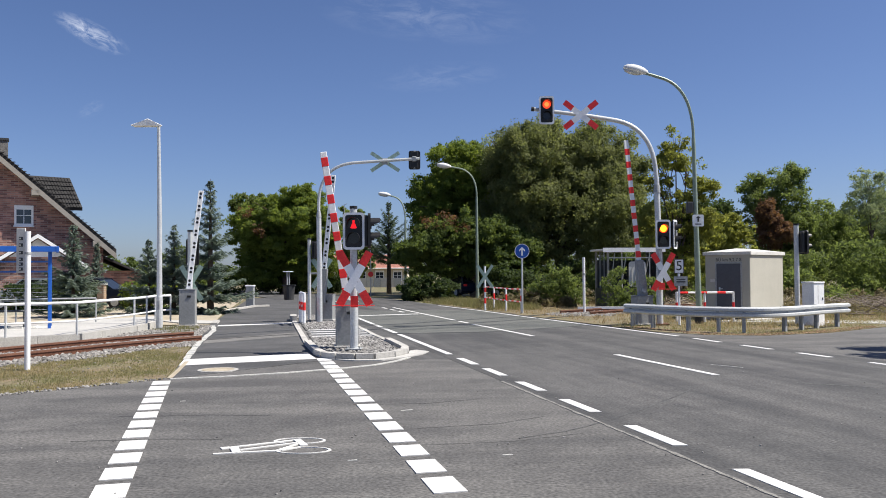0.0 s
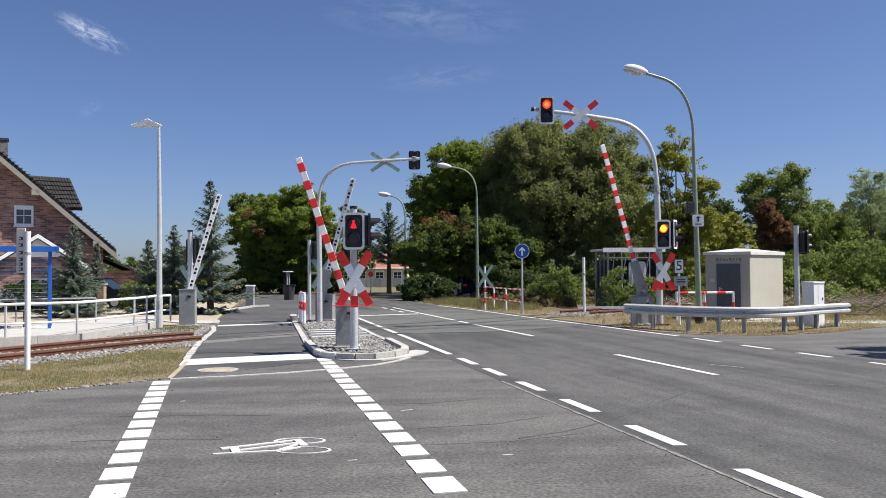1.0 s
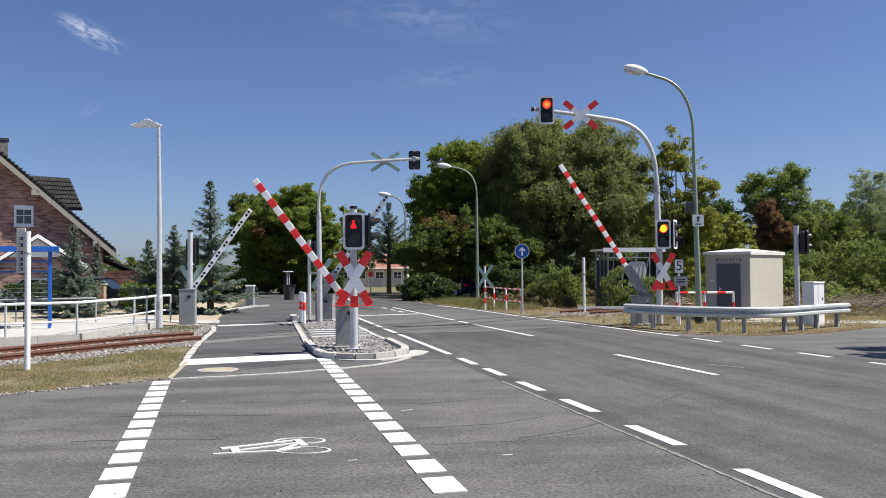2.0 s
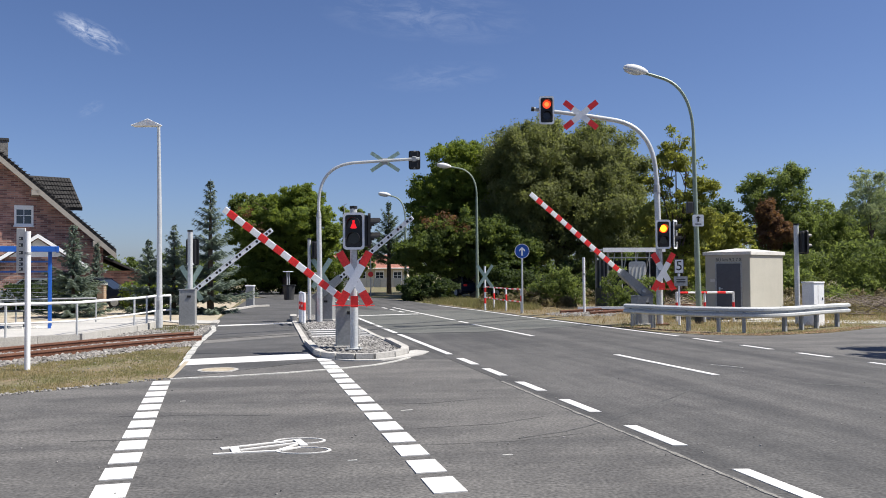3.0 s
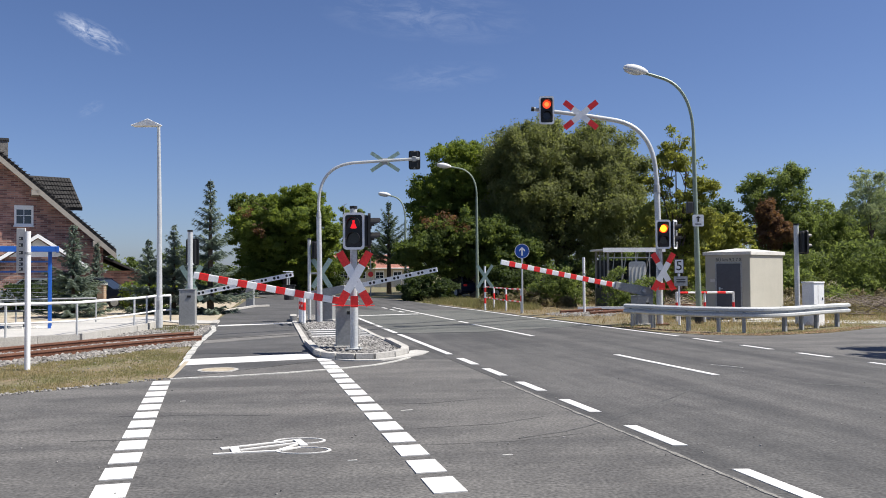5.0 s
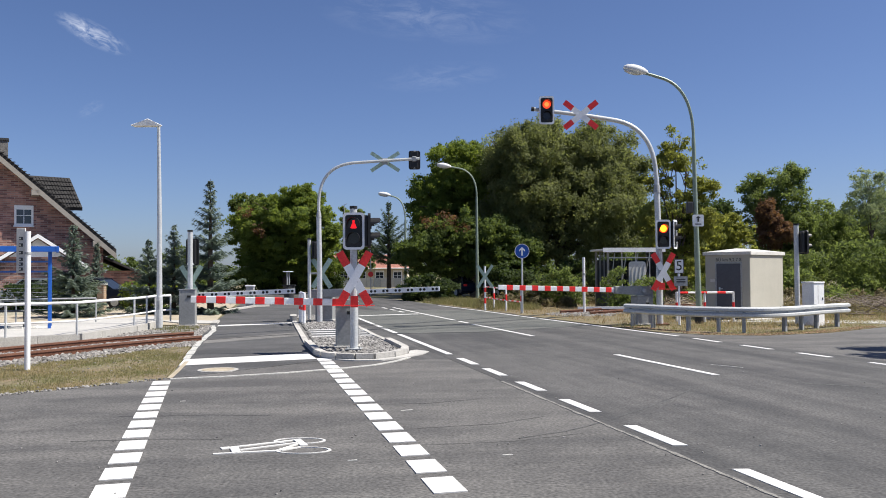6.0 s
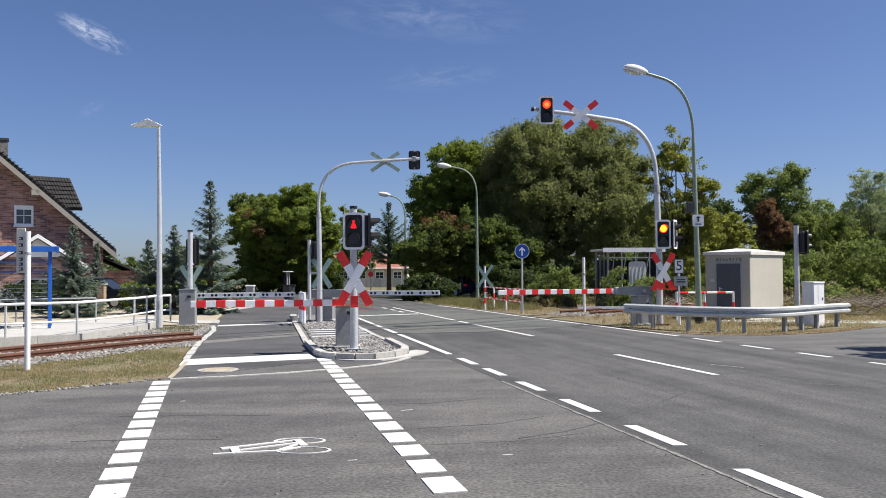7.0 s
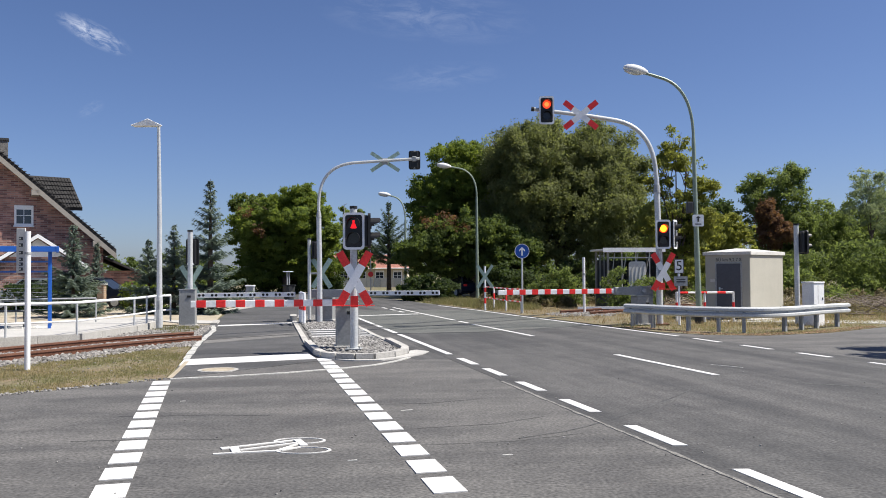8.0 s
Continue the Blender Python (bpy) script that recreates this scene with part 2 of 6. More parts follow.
M_LEAF_RUST = leaf_mat("dead_brown_leaf", (0.10, 0.06, 0.036), (0.20, 0.115, 0.065), (0.24, 0.13, 0.05))
M_NEEDLE = leaf_mat("blue_spruce_needle", (0.10, 0.14, 0.11), (0.27, 0.325, 0.285), (0.2, 0.25, 0.18))
M_NEEDLE_DIM = leaf_mat("green_needle", (0.05, 0.08, 0.05), (0.14, 0.19, 0.135), (0.12, 0.16, 0.09))
M_GRASS = leaf_mat("grass_blade", (0.095, 0.12, 0.042), (0.31, 0.25, 0.14), (0.25, 0.25, 0.09), 0.6)
M_TURF = leaf_mat("patchy_turf", (0.10, 0.15, 0.04), (0.46, 0.35, 0.21), (0.32, 0.30, 0.12), 0.5)
M_STRAW = leaf_mat("straw_blade", (0.22, 0.165, 0.085), (0.47, 0.365, 0.22), (0.42, 0.33, 0.17), 0.6)


# ---- building helpers ----
def thing(name, x, y, z=0.0, rz=0.0, label="", category="", group="", kind=""):
    ob = new(name)
    ob.matrix_basis = pose(x, y, z, 0, 0, rz)
    return tagged(ob, label, category, group, kind)


def mesh_of(name, bm, material, smooth=False):
    me = bpy.data.meshes.new(name)
    bmesh.ops.recalc_face_normals(bm, faces=bm.faces)
    bm.to_mesh(me)
    bm.free()
    me.materials.append(material)
    if smooth:
        me.shade_smooth()
    return me


def part(name, bm, material, parent, label="", smooth=False):
    ob = new(name, mesh_of(name, bm, material, smooth))
    ob.parent = parent
    return tagged(ob, label)


def solid(name, bm, material, label="", category="", group="", kind="", smooth=False):
    return tagged(new(name, mesh_of(name, bm, material, smooth)), label, category, group, kind)


def B():
    return bmesh.new()


def box(bm, c, s, bev=0.0, m=None):
    mm = Matrix.Translation(c) @ Matrix.Diagonal((*s, 1))
    if m is not None:
        mm = m @ mm
    vs = bmesh.ops.create_cube(bm, size=1.0, matrix=mm)["verts"]
    if bev:
        es = list({e for v in vs for e in v.link_edges})
        bmesh.ops.bevel(bm, geom=es, offset=bev, segments=2, affect="EDGES", profile=0.5)
    return bm


def tube(bm, pts, radii, n=10, caps=True):
    pts = [Vector(p) for p in pts]
    if not isinstance(radii, (list, tuple)):
        radii = [radii] * len(pts)
    rings, ref = [], None
    for i, p in enumerate(pts):
        d = (pts[min(i + 1, len(pts) - 1)] - pts[max(i - 1, 0)]).normalized()
        if ref is None:
            ref = Vector((1, 0, 0)) if abs(d.x) < 0.9 else Vector((0, 1, 0))
        u = (ref - d * ref.dot(d)).normalized()
        v = d.cross(u)
        ref = u
        rings.append([bm.verts.new(p + (u * math.cos(a) + v * math.sin(a)) * radii[i]) for a in (2 * math.pi * k / n for k in range(n))])
    for a, b in zip(rings, rings[1:]):
        for k in range(n):
            bm.faces.new((a[k], a[(k + 1) % n], b[(k + 1) % n], b[k]))
    if caps:
        bm.faces.new(rings[0][::-1]), bm.faces.new(rings[-1])
    return bm


def prism(bm, poly, z0, z1, m=None):
    """A plan outline raised from z0 to z1."""
    m = m or Matrix()
    lo = [bm.verts.new(m @ Vector((x, y, z0))) for x, y in poly]
    hi = [bm.verts.new(m @ Vector((x, y, z1))) for x, y in poly]
    n = len(poly)
    bm.faces.new(lo[::-1]), bm.faces.new(hi)
    for k in range(n):
        bm.faces.new((lo[k], lo[(k + 1) % n], hi[(k + 1) % n], hi[k]))
    return bm


UPRIGHT = Matrix(((1, 0, 0, 0), (0, 0, 1, 0), (0, 1, 0, 0), (0, 0, 0, 1)))


def plate(bm, poly, y0, y1):
    """An upright outline in x and z with depth from y0 to y1."""
    return prism(bm, poly, y0, y1, UPRIGHT)


def rounded(cx, cz, w, h, r, n=4):
    out = []
    for sx, sz, a0 in ((1, 1, 0), (-1, 1, 90), (-1, -1, 180), (1, -1, 270)):
        for k in range(n + 1):
            a = radians(a0 + 90 * k / n)
            out.append((cx + sx * (w / 2 - r) + r * math.cos(a), cz + sz * (h / 2 - r) + r * math.sin(a)))
    return out


def disc(cx, cz, r, n=20):
    return [(cx + r * math.cos(2 * math.pi * k / n), cz + r * math.sin(2 * math.pi * k / n)) for k in range(n)]


def frame_plate(bm, outer, inner, y0, y1):
    """A flat ring between two outlines of equal count."""
    n = len(outer)
    V = [[bm.verts.new((x, y, z)) for x, z in ring] for y in (y0, y1) for ring in (outer, inner)]
    of, jf, ob_, jb = V
    for k in range(n):
        j = (k + 1) % n
        bm.faces.new((of[k], of[j], jf[j], jf[k]))
        bm.faces.new((ob_[j], ob_[k], jb[k], jb[j]))
        bm.faces.new((of[j], of[k], ob_[k], ob_[j]))
        bm.faces.new((jf[k], jf[j], jb[j], jb[k]))
    return bm


def bend(p0, corner, p1, n=8):
    """Points of a smooth bend from p0 by corner to p1."""
    p0, corner, p1 = Vector(p0), Vector(corner), Vector(p1)
    return [p0 * (1 - t) ** 2 + corner * 2 * t * (1 - t) + p1 * t * t for t in (k / n for k in range(n + 1))]


# ---- ground and roads ----
def left_line(y):
    return 4.345 - 0.2365 * y


def mid_line(y):
    return float(np.interp(y, (-30, 14.06, 17.54, 22.66, 27.88, 30.18, 35.68, 40.83, 60), (17.0, 4.5, 3.56, 2.38, 0.95, 0.38, -1.06, -2.38, -7.4)))


def right_line(y):
    return float(np.interp(y, (-30, 15.4, 18.4, 20.3, 22.3, 28.74, 32.49, 37.3, 41, 60), (21.0, 8.0, 7.13, 6.63, 6.14, 4.11, 2.92, 1.62, 0.42, -5.7)))


def slab(name, poly, z0, z1, material, label, category):
    return solid(name, prism(B(), poly, z0, z1), material, label, category, kind="structure")


slab("ground", [(-900, -900), (900, -900), (900, 1500), (-900, 1500)], -0.6, -0.04, M_EARTH, "dry grass and bare earth reaching to the horizon", "ground")
far_r = [(right_line(y) + 0.25, y) for y in (28, 36, 44)] + [(-2.6, 52), (-8.5, 66), (-20, 86)]
far_l = [(-27, 86), (-15.5, 66), (-9.2, 52), (left_line(44) - 0.35, 44), (left_line(30) - 0.235, 30)]
slab("road_main", [(left_line(-30) - 0.235, -30), (16.5, -30), (13.5, 2), (8.6, 15), (right_line(22) + 0.25, 22)] + far_r + far_l, -0.1, 0.0, M_ROAD, "dark grey worn asphalt carriageway with lane markings", "road")
slab("road_side", [(-48.2, -30), (left_line(-30) + 0.3, -30), (left_line(17.6) + 0.3, 17.6), (-2.0, 16.9), (-4.75, 15.4), (-4.62, 13.98), (-6.41, 12.25), (-11, 7.9), (-48, -29.9)], -0.1, -0.003, M_SIDE, "pale grey asphalt of the side road", "road")
slab("road_branch", [(13.6, 2.0), (60, -6), (60, 45), (16.5, 27.4), (13.1, 25.2), (10.4, 23.0), (8.4, 22.25), (7.0, 22.6), (right_line(24) + 0.25, 24), (right_line(22) + 0.26, 22), (8.62, 15.0)], -0.1, -0.003, M_SIDE, "grey asphalt branch road beside the guard rail", "road")
slab("cycle_path", [(-4.55, 14.05), (-2.3, 16.9), (-2.62, 18.0), (-3.35, 20.9), (-6.1, 33.8), (-8.4, 44), (-9.3, 58), (-13.2, 58), (-10.6, 43.5), (-9.5, 37.5), (-7.85, 28.6)], -0.09, 0.004, M_PATH, "dark new asphalt of the cycle path", "path")
slab("verge_far", [(right_line(24.2) + 0.5, 24.2), (7.1, 22.8), (8.4, 22.5), (10.3, 23.2), (13, 25.4), (16.5, 27.8), (40, 40), (40, 60), (-2, 54), (right_line(44) + 0.5, 44), (right_line(34) + 0.45, 34)], -0.1, -0.012, M_DRY, "straw-coloured dry grass verge", "verge")
slab("verge_near", [(-4.62, 14.05), (-7.9, 28.4), (-9.2, 28.6), (-9.0, 25), (-9.3, 21.6), (-11.2, 20), (-30, 8), (-30, -10.2), (-11, 7.95), (-6.41, 12.3)], -0.1, -0.012, M_DRY, "patchy grass and ballast verge by the track", "verge")
slab("sand_strip", [(-9.2, 28.8), (-7.9, 28.9), (-9.7, 37.5), (-10.8, 43.3), (-13.4, 57), (-34, 57), (-34, 30), (-14, 31)], -0.1, -0.014, M_SAND, "pale sandy ground behind the platform", "ground")
slab("platform", [(-9.55, 28.0), (-9.35, 25.3), (-9.62, 22.2), (-11.0, 20.9), (-30, 10), (-30, 26), (-13, 27.5), (-10.6, 31.2)], -0.1, 0.17, M_PLAT, "light concrete tram platform with a raised kerb edge", "platform")
slab("path_apron", [(-8.9, 29.2), (-7.7, 29.0), (-8.0, 30.4), (-9.0, 31.0), (-10.4, 31.0)], -0.1, 0.02, M_PLAT, "pale concrete slab beside the path", "paving")
slab("island_surround", [(-0.5, 16.9), (left_line(16.9) + 0.05, 16.9), (left_line(38), 38), (-6.2, 34), (-2.6, 18.2)], -0.1, -0.0015, M_ROAD, "grey asphalt round the traffic island", "road")
slab("path_junction", [(-6.15, 33.3), (-4.1, 33.3), (left_line(38) - 0.1, 38), (left_line(44) - 0.3, 44), (-9.0, 52), (-9.0, 46), (-8.2, 43)], -0.09, 0.001, M_PATH, "grey asphalt where the path joins the road", "path")
slab("road_rail_panel", [(-6.18, 22.1), (-4.05, 24.75), (-3.86, 23.4), (-5.93, 20.9)], -0.05, 0.010, M_PANEL, "lighter asphalt strip over the rails", "road")
slab("crossing_patch", [(left_line(23.9) + 0.05, 23.9), (1.2, 24.3), (3.0, 25.6), (right_line(26.9), 26.9), (right_line(38), 38), (left_line(38) - 0.2, 38)], -0.05, 0.003, M_PATCH, "greenish grey asphalt relaid over the rails", "road")


def marking_set(label):
    return thing("road_marking", 0, 0, 0, 0, label, "road marking", kind="structure")


def quad_piece(name, poly, parent, material=None, z=0.006):
    return part(name, prism(B(), poly, -0.02, z), material or M_PAINT, parent)


def strip(parent, fx, y0, y1, w, name="stripe", material=None, z=0.006, n=1):
    for k in range(n):
        a, b = y0 + (y1 - y0) * k / n, y0 + (y1 - y0) * (k + 1) / n
        quad_piece(name, [(fx(a) - w / 2, a), (fx(a) + w / 2, a), (fx(b) + w / 2, b), (fx(b) - w / 2, b)], parent, material, z)


edge = marking_set("white edge line of the carriageway, broken at the junction")
for y0, y1 in ((4.3, 5.35), (6.38, 7.45), (8.46, 9.56), (10.49, 11.52), (12.36, 13.36), (14.16, 15.2), (15.87, 17.02)):
    strip(edge, left_line, y0, y1, 0.15)
for y0, y1 in ((17.83, 23.6), (24.1, 26.2), (26.6, 27.9), (28.3, 44)):
    strip(edge, left_line, y0, y1, 0.14)
centre = marking_set("white dashed centre line of the carriageway")
for y0, y1 in ((1.0, 5.0), (14.06, 17.54), (22.66, 27.88), (28.3, 29.5), (30.1, 35.7), (35.7, 41.0)):
    strip(centre, mid_line, y0, y1, 0.13, n=2)
for y0, y1 in ((36.2, 37.3), (38.0, 39.1), (40.0, 41.1)):
    strip(centre, lambda y: mid_line(y) - 0.5, y0, y1, 0.13)
kerbline = marking_set("white line along the far side of the carriageway")
for y0, y1 in ((14.9, 15.74), (16.71, 17.62), (18.44, 19.5), (20.34, 21.5)):
    strip(kerbline, right_line, y0, y1, 0.13)
strip(kerbline, right_line, 22.3, 43, 0.14, n=8)
cross_stop = marking_set("white stop line across the carriageway before the barriers")
quad_piece("stripe", [(-3.6, 33.3), (-1.0, 34.55), (-1.05, 34.9), (-3.7, 33.65)], cross_stop)
furt = marking_set("white block marking along both sides of the cycle crossing")


def blocks(p0, p1, count, w, length):
    p0, p1 = Vector(p0), Vector(p1)
    step = (p1 - p0) / (count - 1)
    d = step.normalized()
    across = Vector((-d.y, d.x))
    across *= math.copysign(1.0, across.x)
    for k in range(count):
        a = p0 + step * k
        j = random.uniform(-0.025, 0.025)
        lo, hi = a - d * (length / 2 + j), a + d * length / 2
        quad_piece("block", [tuple(lo - across * w / 2), tuple(lo + across * w / 2), tuple(hi + across * w / 2), tuple(hi - across * w / 2)], furt)


blocks((-2.52, 6.24), (-4.5, 13.53), 13, 0.27, 0.46)
blocks((-0.01, 6.99), (-2.39, 16.97), 16, 0.275, 0.49)
path_marks = marking_set("white lines edging and crossing the cycle path")


def ribbon(parent, pts, w, material, z):
    """A painted line of even width along a plan line."""
    left, right = [], []
    for k, c in enumerate(pts):
        d = (Vector(pts[min(len(pts) - 1, k + 1)]) - Vector(pts[max(0, k - 1)])).normalized()
        n = Vector((-d.y, d.x)) * w / 2
        left.append(tuple(Vector(c) + n)), right.append(tuple(Vector(c) - n))
    quad_piece("stripe", left + right[::-1], parent, material, z)


for k in range(9):
    a, b = k / 9 + 0.0006, (k + 1) / 9 - 0.0006
    far_e, near_e = (Vector((-5.23, 17.1)), Vector((-2.9, 18.2))), (Vector((-4.99, 16.0)), Vector((-2.56, 17.08)))
    quad_piece("slab_strip", [tuple(near_e[0].lerp(near_e[1], a)), tuple(near_e[0].lerp(near_e[1], b)), tuple(far_e[0].lerp(far_e[1], b)), tuple(far_e[0].lerp(far_e[1], a))], path_marks, z=0.009)
quad_piece("stripe", [(-7.35, 27.6), (-5.1, 28.9), (-5.2, 29.45), (-7.47, 28.15)], path_marks, z=0.009)
ribbon(path_marks, [(-4.55, 14.1), (-4.75, 15.2), (-5.05, 16.7)], 0.08, M_SAND, 0.012)
side = [(-5.2, 17.15), (-6.07, 21.0), (-6.35, 22.5), (-6.95, 25.7), (-7.6, 28.0)]
for p, q in zip(side, side[1:]):
    p, q = Vector(p), Vector(q)
    n = max(1, round((q - p).length / 0.9))
    for k in range(n):
        ribbon(path_marks, [tuple(p.lerp(q, (k + 0.04) / n)), tuple(p.lerp(q, (k + 0.96) / n))], 0.13 + 0.03 * (k % 2), M_PAINT_OLD, 0.011)
ribbon(path_marks, [(-4.51, 14.0), (-3.66, 14.29), (-2.79, 14.72), (-1.89, 15.34), (-1.32, 15.85), (-0.94, 16.52), (-0.7, 17.2)], 0.08, M_PAINT_OLD, 0.013)


def bicycle_symbol():
    t = thing("bicycle_symbol", -1.5, 8.6, 0.0, 0, "white painted bicycle symbol on the cycle crossing", "road marking", kind="structure")

    def ring(cx, cy, rx, ry, w):
        bm = B()
        n = 24
        V = [[bm.verts.new((cx + (rx - q) * math.cos(a), cy + (ry - q * ry / rx) * math.sin(a), z)) for a in (2 * math.pi * k / n for k in range(n))] for z, q in ((-0.01, 0), (0.004, 0), (0.004, w), (-0.01, w))]
        for a, b in zip(V, V[1:] + V[:1]):
            for k in range(n):
                bm.faces.new((a[k], a[(k + 1) % n], b[(k + 1) % n], b[k]))
        part("wheel_ring", bm, M_PAINT, t)

    def line(x0, y0, x1, y1, w=0.05):
        d = (Vector((x1, y1)) - Vector((x0, y0))).normalized()
        s = Vector((-d.y, d.x)) * w / 2
        a, b = Vector((x0, y0)), Vector((x1, y1))
        quad_piece("line", [tuple(a - s), tuple(b - s), tuple(b + s), tuple(a + s)], t, z=0.0045 + 0.0006 * len(t.children))
    ring(0.0, 0.24, 0.27, 0.155, 0.028)
    ring(0.115, -0.23, 0.275, 0.155, 0.028)
    line(-0.71, -0.12, -0.02, 0.29, 0.045), line(-0.72, -0.13, -0.64, -0.09, 0.09)
    line(-0.73, -0.38, -0.1, -0.24, 0.04), line(-0.1, -0.24, 0.06, -0.08, 0.032)
    line(-0.51, -0.21, 0.0, 0.13, 0.034), line(-0.13, -0.22, 0.02, 0.08, 0.03)
    line(-0.6, -0.09, -0.51, -0.35, 0.085), line(-0.04, 0.29, 0.09, -0.02, 0.075)


bicycle_symbol()
cover = thing("manhole_cover", -4.05, 15.25, 0.0, 0, "round sandy manhole cover in the path", "manhole cover")
part("ring", prism(B(), disc(0, 0, 0.36), -0.03, 0.012), M_KERB, cover)
part("lid", prism(B(), disc(0, 0, 0.29), -0.03, 0.017), M_SAND, cover)


def ragged_strip(name, pts, w, material, z, label, category, seed):
    """A worn band with uneven edges along a plan line."""
    rnd = random.Random(seed)
    left, right = [], []
    for p, q in zip(pts, pts[1:]):
        p, q = Vector(p), Vector(q)
        n = max(2, int((q - p).length / 0.12))
        s = (q - p).normalized()
        s = Vector((-s.y, s.x))
        for k in range(n):
            c = p.lerp(q, k / n)
            left.append(tuple(c + s * w * rnd.uniform(0.25, 0.75)))
            right.append(tuple(c - s * w * rnd.uniform(0.25, 0.75)))
    return solid(name, prism(B(), left + right[::-1], -0.02, z), material, label, category, kind="structure")


ragged_strip("road_seam", [(left_line(y) - 0.24, y) for y in (3.5, 6, 8, 10, 12, 13.6)], 0.045, M_JOINT, 0.003, "crumbled pale joint between two asphalt areas", "road joint", 4)
ragged_strip("road_seam", [(3.71, 12.8), (3.55, 12.3), (3.25, 11.83), (2.63, 10.87), (2.12, 10.18), (1.8, 9.77), (1.31, 9.25), (0.67, 8.83)], 0.028, M_PATH, 0.002, "dark curved tyre mark on the asphalt", "tyre mark", 6)
ragged_strip("road_seam", [(left_line(23.9), 23.9), (1.2, 24.3), (3.0, 25.6), (right_line(26.9), 26.9)], 0.06, M_DARK, 0.005, "dark joint at the edge of the relaid asphalt", "road joint", 5)
ragged_strip("road_seam", [(left_line(25.2), 25.2), (0.6, 26.2), (3.4, 29.4)], 0.05, M_DARK, 0.006, "dark rail joint in the relaid asphalt", "road joint", 8)
ragged_strip("road_seam", [(7.0, 11.9), (6.1, 12.6), (5.3, 13.1)], 0.014, M_JOINT, 0.003, "faint pale scratch on the asphalt", "road scratch", 7)
for pts in ([(-0.3, 9.5), (0.6, 9.75), (1.3, 10.3)], [(-0.2, 8.6), (0.7, 8.75), (1.6, 9.2)], [(-1.2, 11.2), (-0.2, 11.3), (0.6, 11.7)], [(-4.0, 10.4), (-2.9, 10.5), (-2.0, 10.4)], [(-3.9, 8.9), (-3.0, 9.0), (-2.2, 8.95)]):
    ragged_strip("tyre_mark", pts, 0.03, M_ROAD, -0.001, "faint dark tyre mark on the asphalt", "tyre mark", len(pts) + int(pts[0][1] * 10))
for pts in ([(-0.55, 10.7), (-0.25, 10.85)], [(0.55, 8.1), (0.75, 8.13)], [(-3.6, 11.6), (-3.45, 11.65)], [(4.9, 15.6), (5.4, 15.0)], [(-0.9, 7.9), (-0.72, 7.95)]):
    ragged_strip("paint_fleck", pts, 0.022, M_PAINT_OLD, 0.003, "small pale scuff on the asphalt", "road scuff", int(abs(pts[0][0]) * 100))


# ---- islands, kerbs, track ----
def offset_left(p, q, d):
    v = (Vector(q) - Vector(p)).normalized()
    return Vector((-v.y, v.x)) * d


def kerb_run(parent, pts, w=0.14, z0=-0.05, z1=0.12, length=0.95):
    """Kerb stones laid end to end along a plan line, each its own piece."""
    for p, q in zip(pts, pts[1:]):
        p, q = Vector(p), Vector(q)
        n = max(1, round((q - p).length / length))
        for k in range(n):
            a, b = p.lerp(q, k / n), p.lerp(q, (k + 1) / n)
            d = (b - a).normalized() * 0.003
            s = offset_left(a, b, w / 2)
            a, b = a + d, b - d
            bm = prism(B(), [tuple(a - s), tuple(b - s), tuple(b + s), tuple(a + s)], z0, z1 - random.uniform(0, 0.006))
            part("kerb_stone", bm, M_KERB, parent)


def stones_in(name, inside, area, count, size, z, material, label):
    """Loose stones scattered over a patch."""
    rnd = random.Random(len(name) * 7 + count)
    x0, y0, x1, y1 = area
    vs, fs = [], []
    ico = [(-1, 0, -.4), (0, -1, -.4), (1, 0, -.4), (0, 1, -.4), (-.6, -.6, .35), (.6, -.6, .45), (.6, .6, .3), (-.6, .6, .45), (0, 0, .75)]
    tri = [(0, 1, 4), (1, 5, 4), (1, 2, 5), (2, 6, 5), (2, 3, 6), (3, 7, 6), (3, 0, 7), (0, 4, 7), (4, 5, 8), (5, 6, 8), (6, 7, 8), (7, 4, 8)]
    made = 0
    while made < count:
        x, y = rnd.uniform(x0, x1), rnd.uniform(y0, y1)
        if not inside(x, y):
            continue
        made += 1
        s = size * rnd.uniform(0.6, 1.5)
        e = Euler((rnd.uniform(-.5, .5), rnd.uniform(-.5, .5), rnd.uniform(0, 6.3))).to_matrix()
        b = len(vs)
        sc = (rnd.uniform(.7, 1.3), rnd.uniform(.7, 1.2), rnd.uniform(.6, 1))
        for v in ico:
            vs.append(tuple(Vector((x, y, z + s * 0.25)) + e @ Vector((v[0] * s * sc[0], v[1] * s * sc[1], v[2] * s * sc[2]))))
        fs += [(b + i, b + j, b + k) for i, j, k in tri]
    me = bpy.data.meshes.new(name)
    me.from_pydata(vs, [], fs)
    me.materials.append(material)
    return tagged(new(name, me), label, "gravel", kind="stuff")


def in_poly(poly):
    def test(x, y):
        c = False
        for (ax, ay), (bx, by) in zip(poly, poly[1:] + poly[:1]):
            if (ay > y) != (by > y) and x < (bx - ax) * (y - ay) / (by - ay) + ax:
                c = not c
        return c
    return test


ISLAND = [(-2.68, 18.0), (-2.45, 17.36), (-2.12, 17.02), (-1.75, 16.87), (-1.4, 16.92), (-1.05, 17.3), (-0.84, 17.9), (-0.84, 18.55), (-1.38, 20.9), (-1.85, 22.7), (-2.5, 25.6), (-4.2, 33.2), (-6.0, 33.6), (-5.2, 29.6), (-3.27, 20.4)]
island = thing("traffic_island", 0, 0, 0, 0, "kerbed traffic island filled with grey gravel", "traffic island", kind="structure")
part("gravel_bed", prism(B(), ISLAND, -0.08, 0.03), M_GRAVEL_BED, island)
kerb_run(island, ISLAND[-1:] + ISLAND[:9], 0.15, -0.08, 0.125, 0.8)
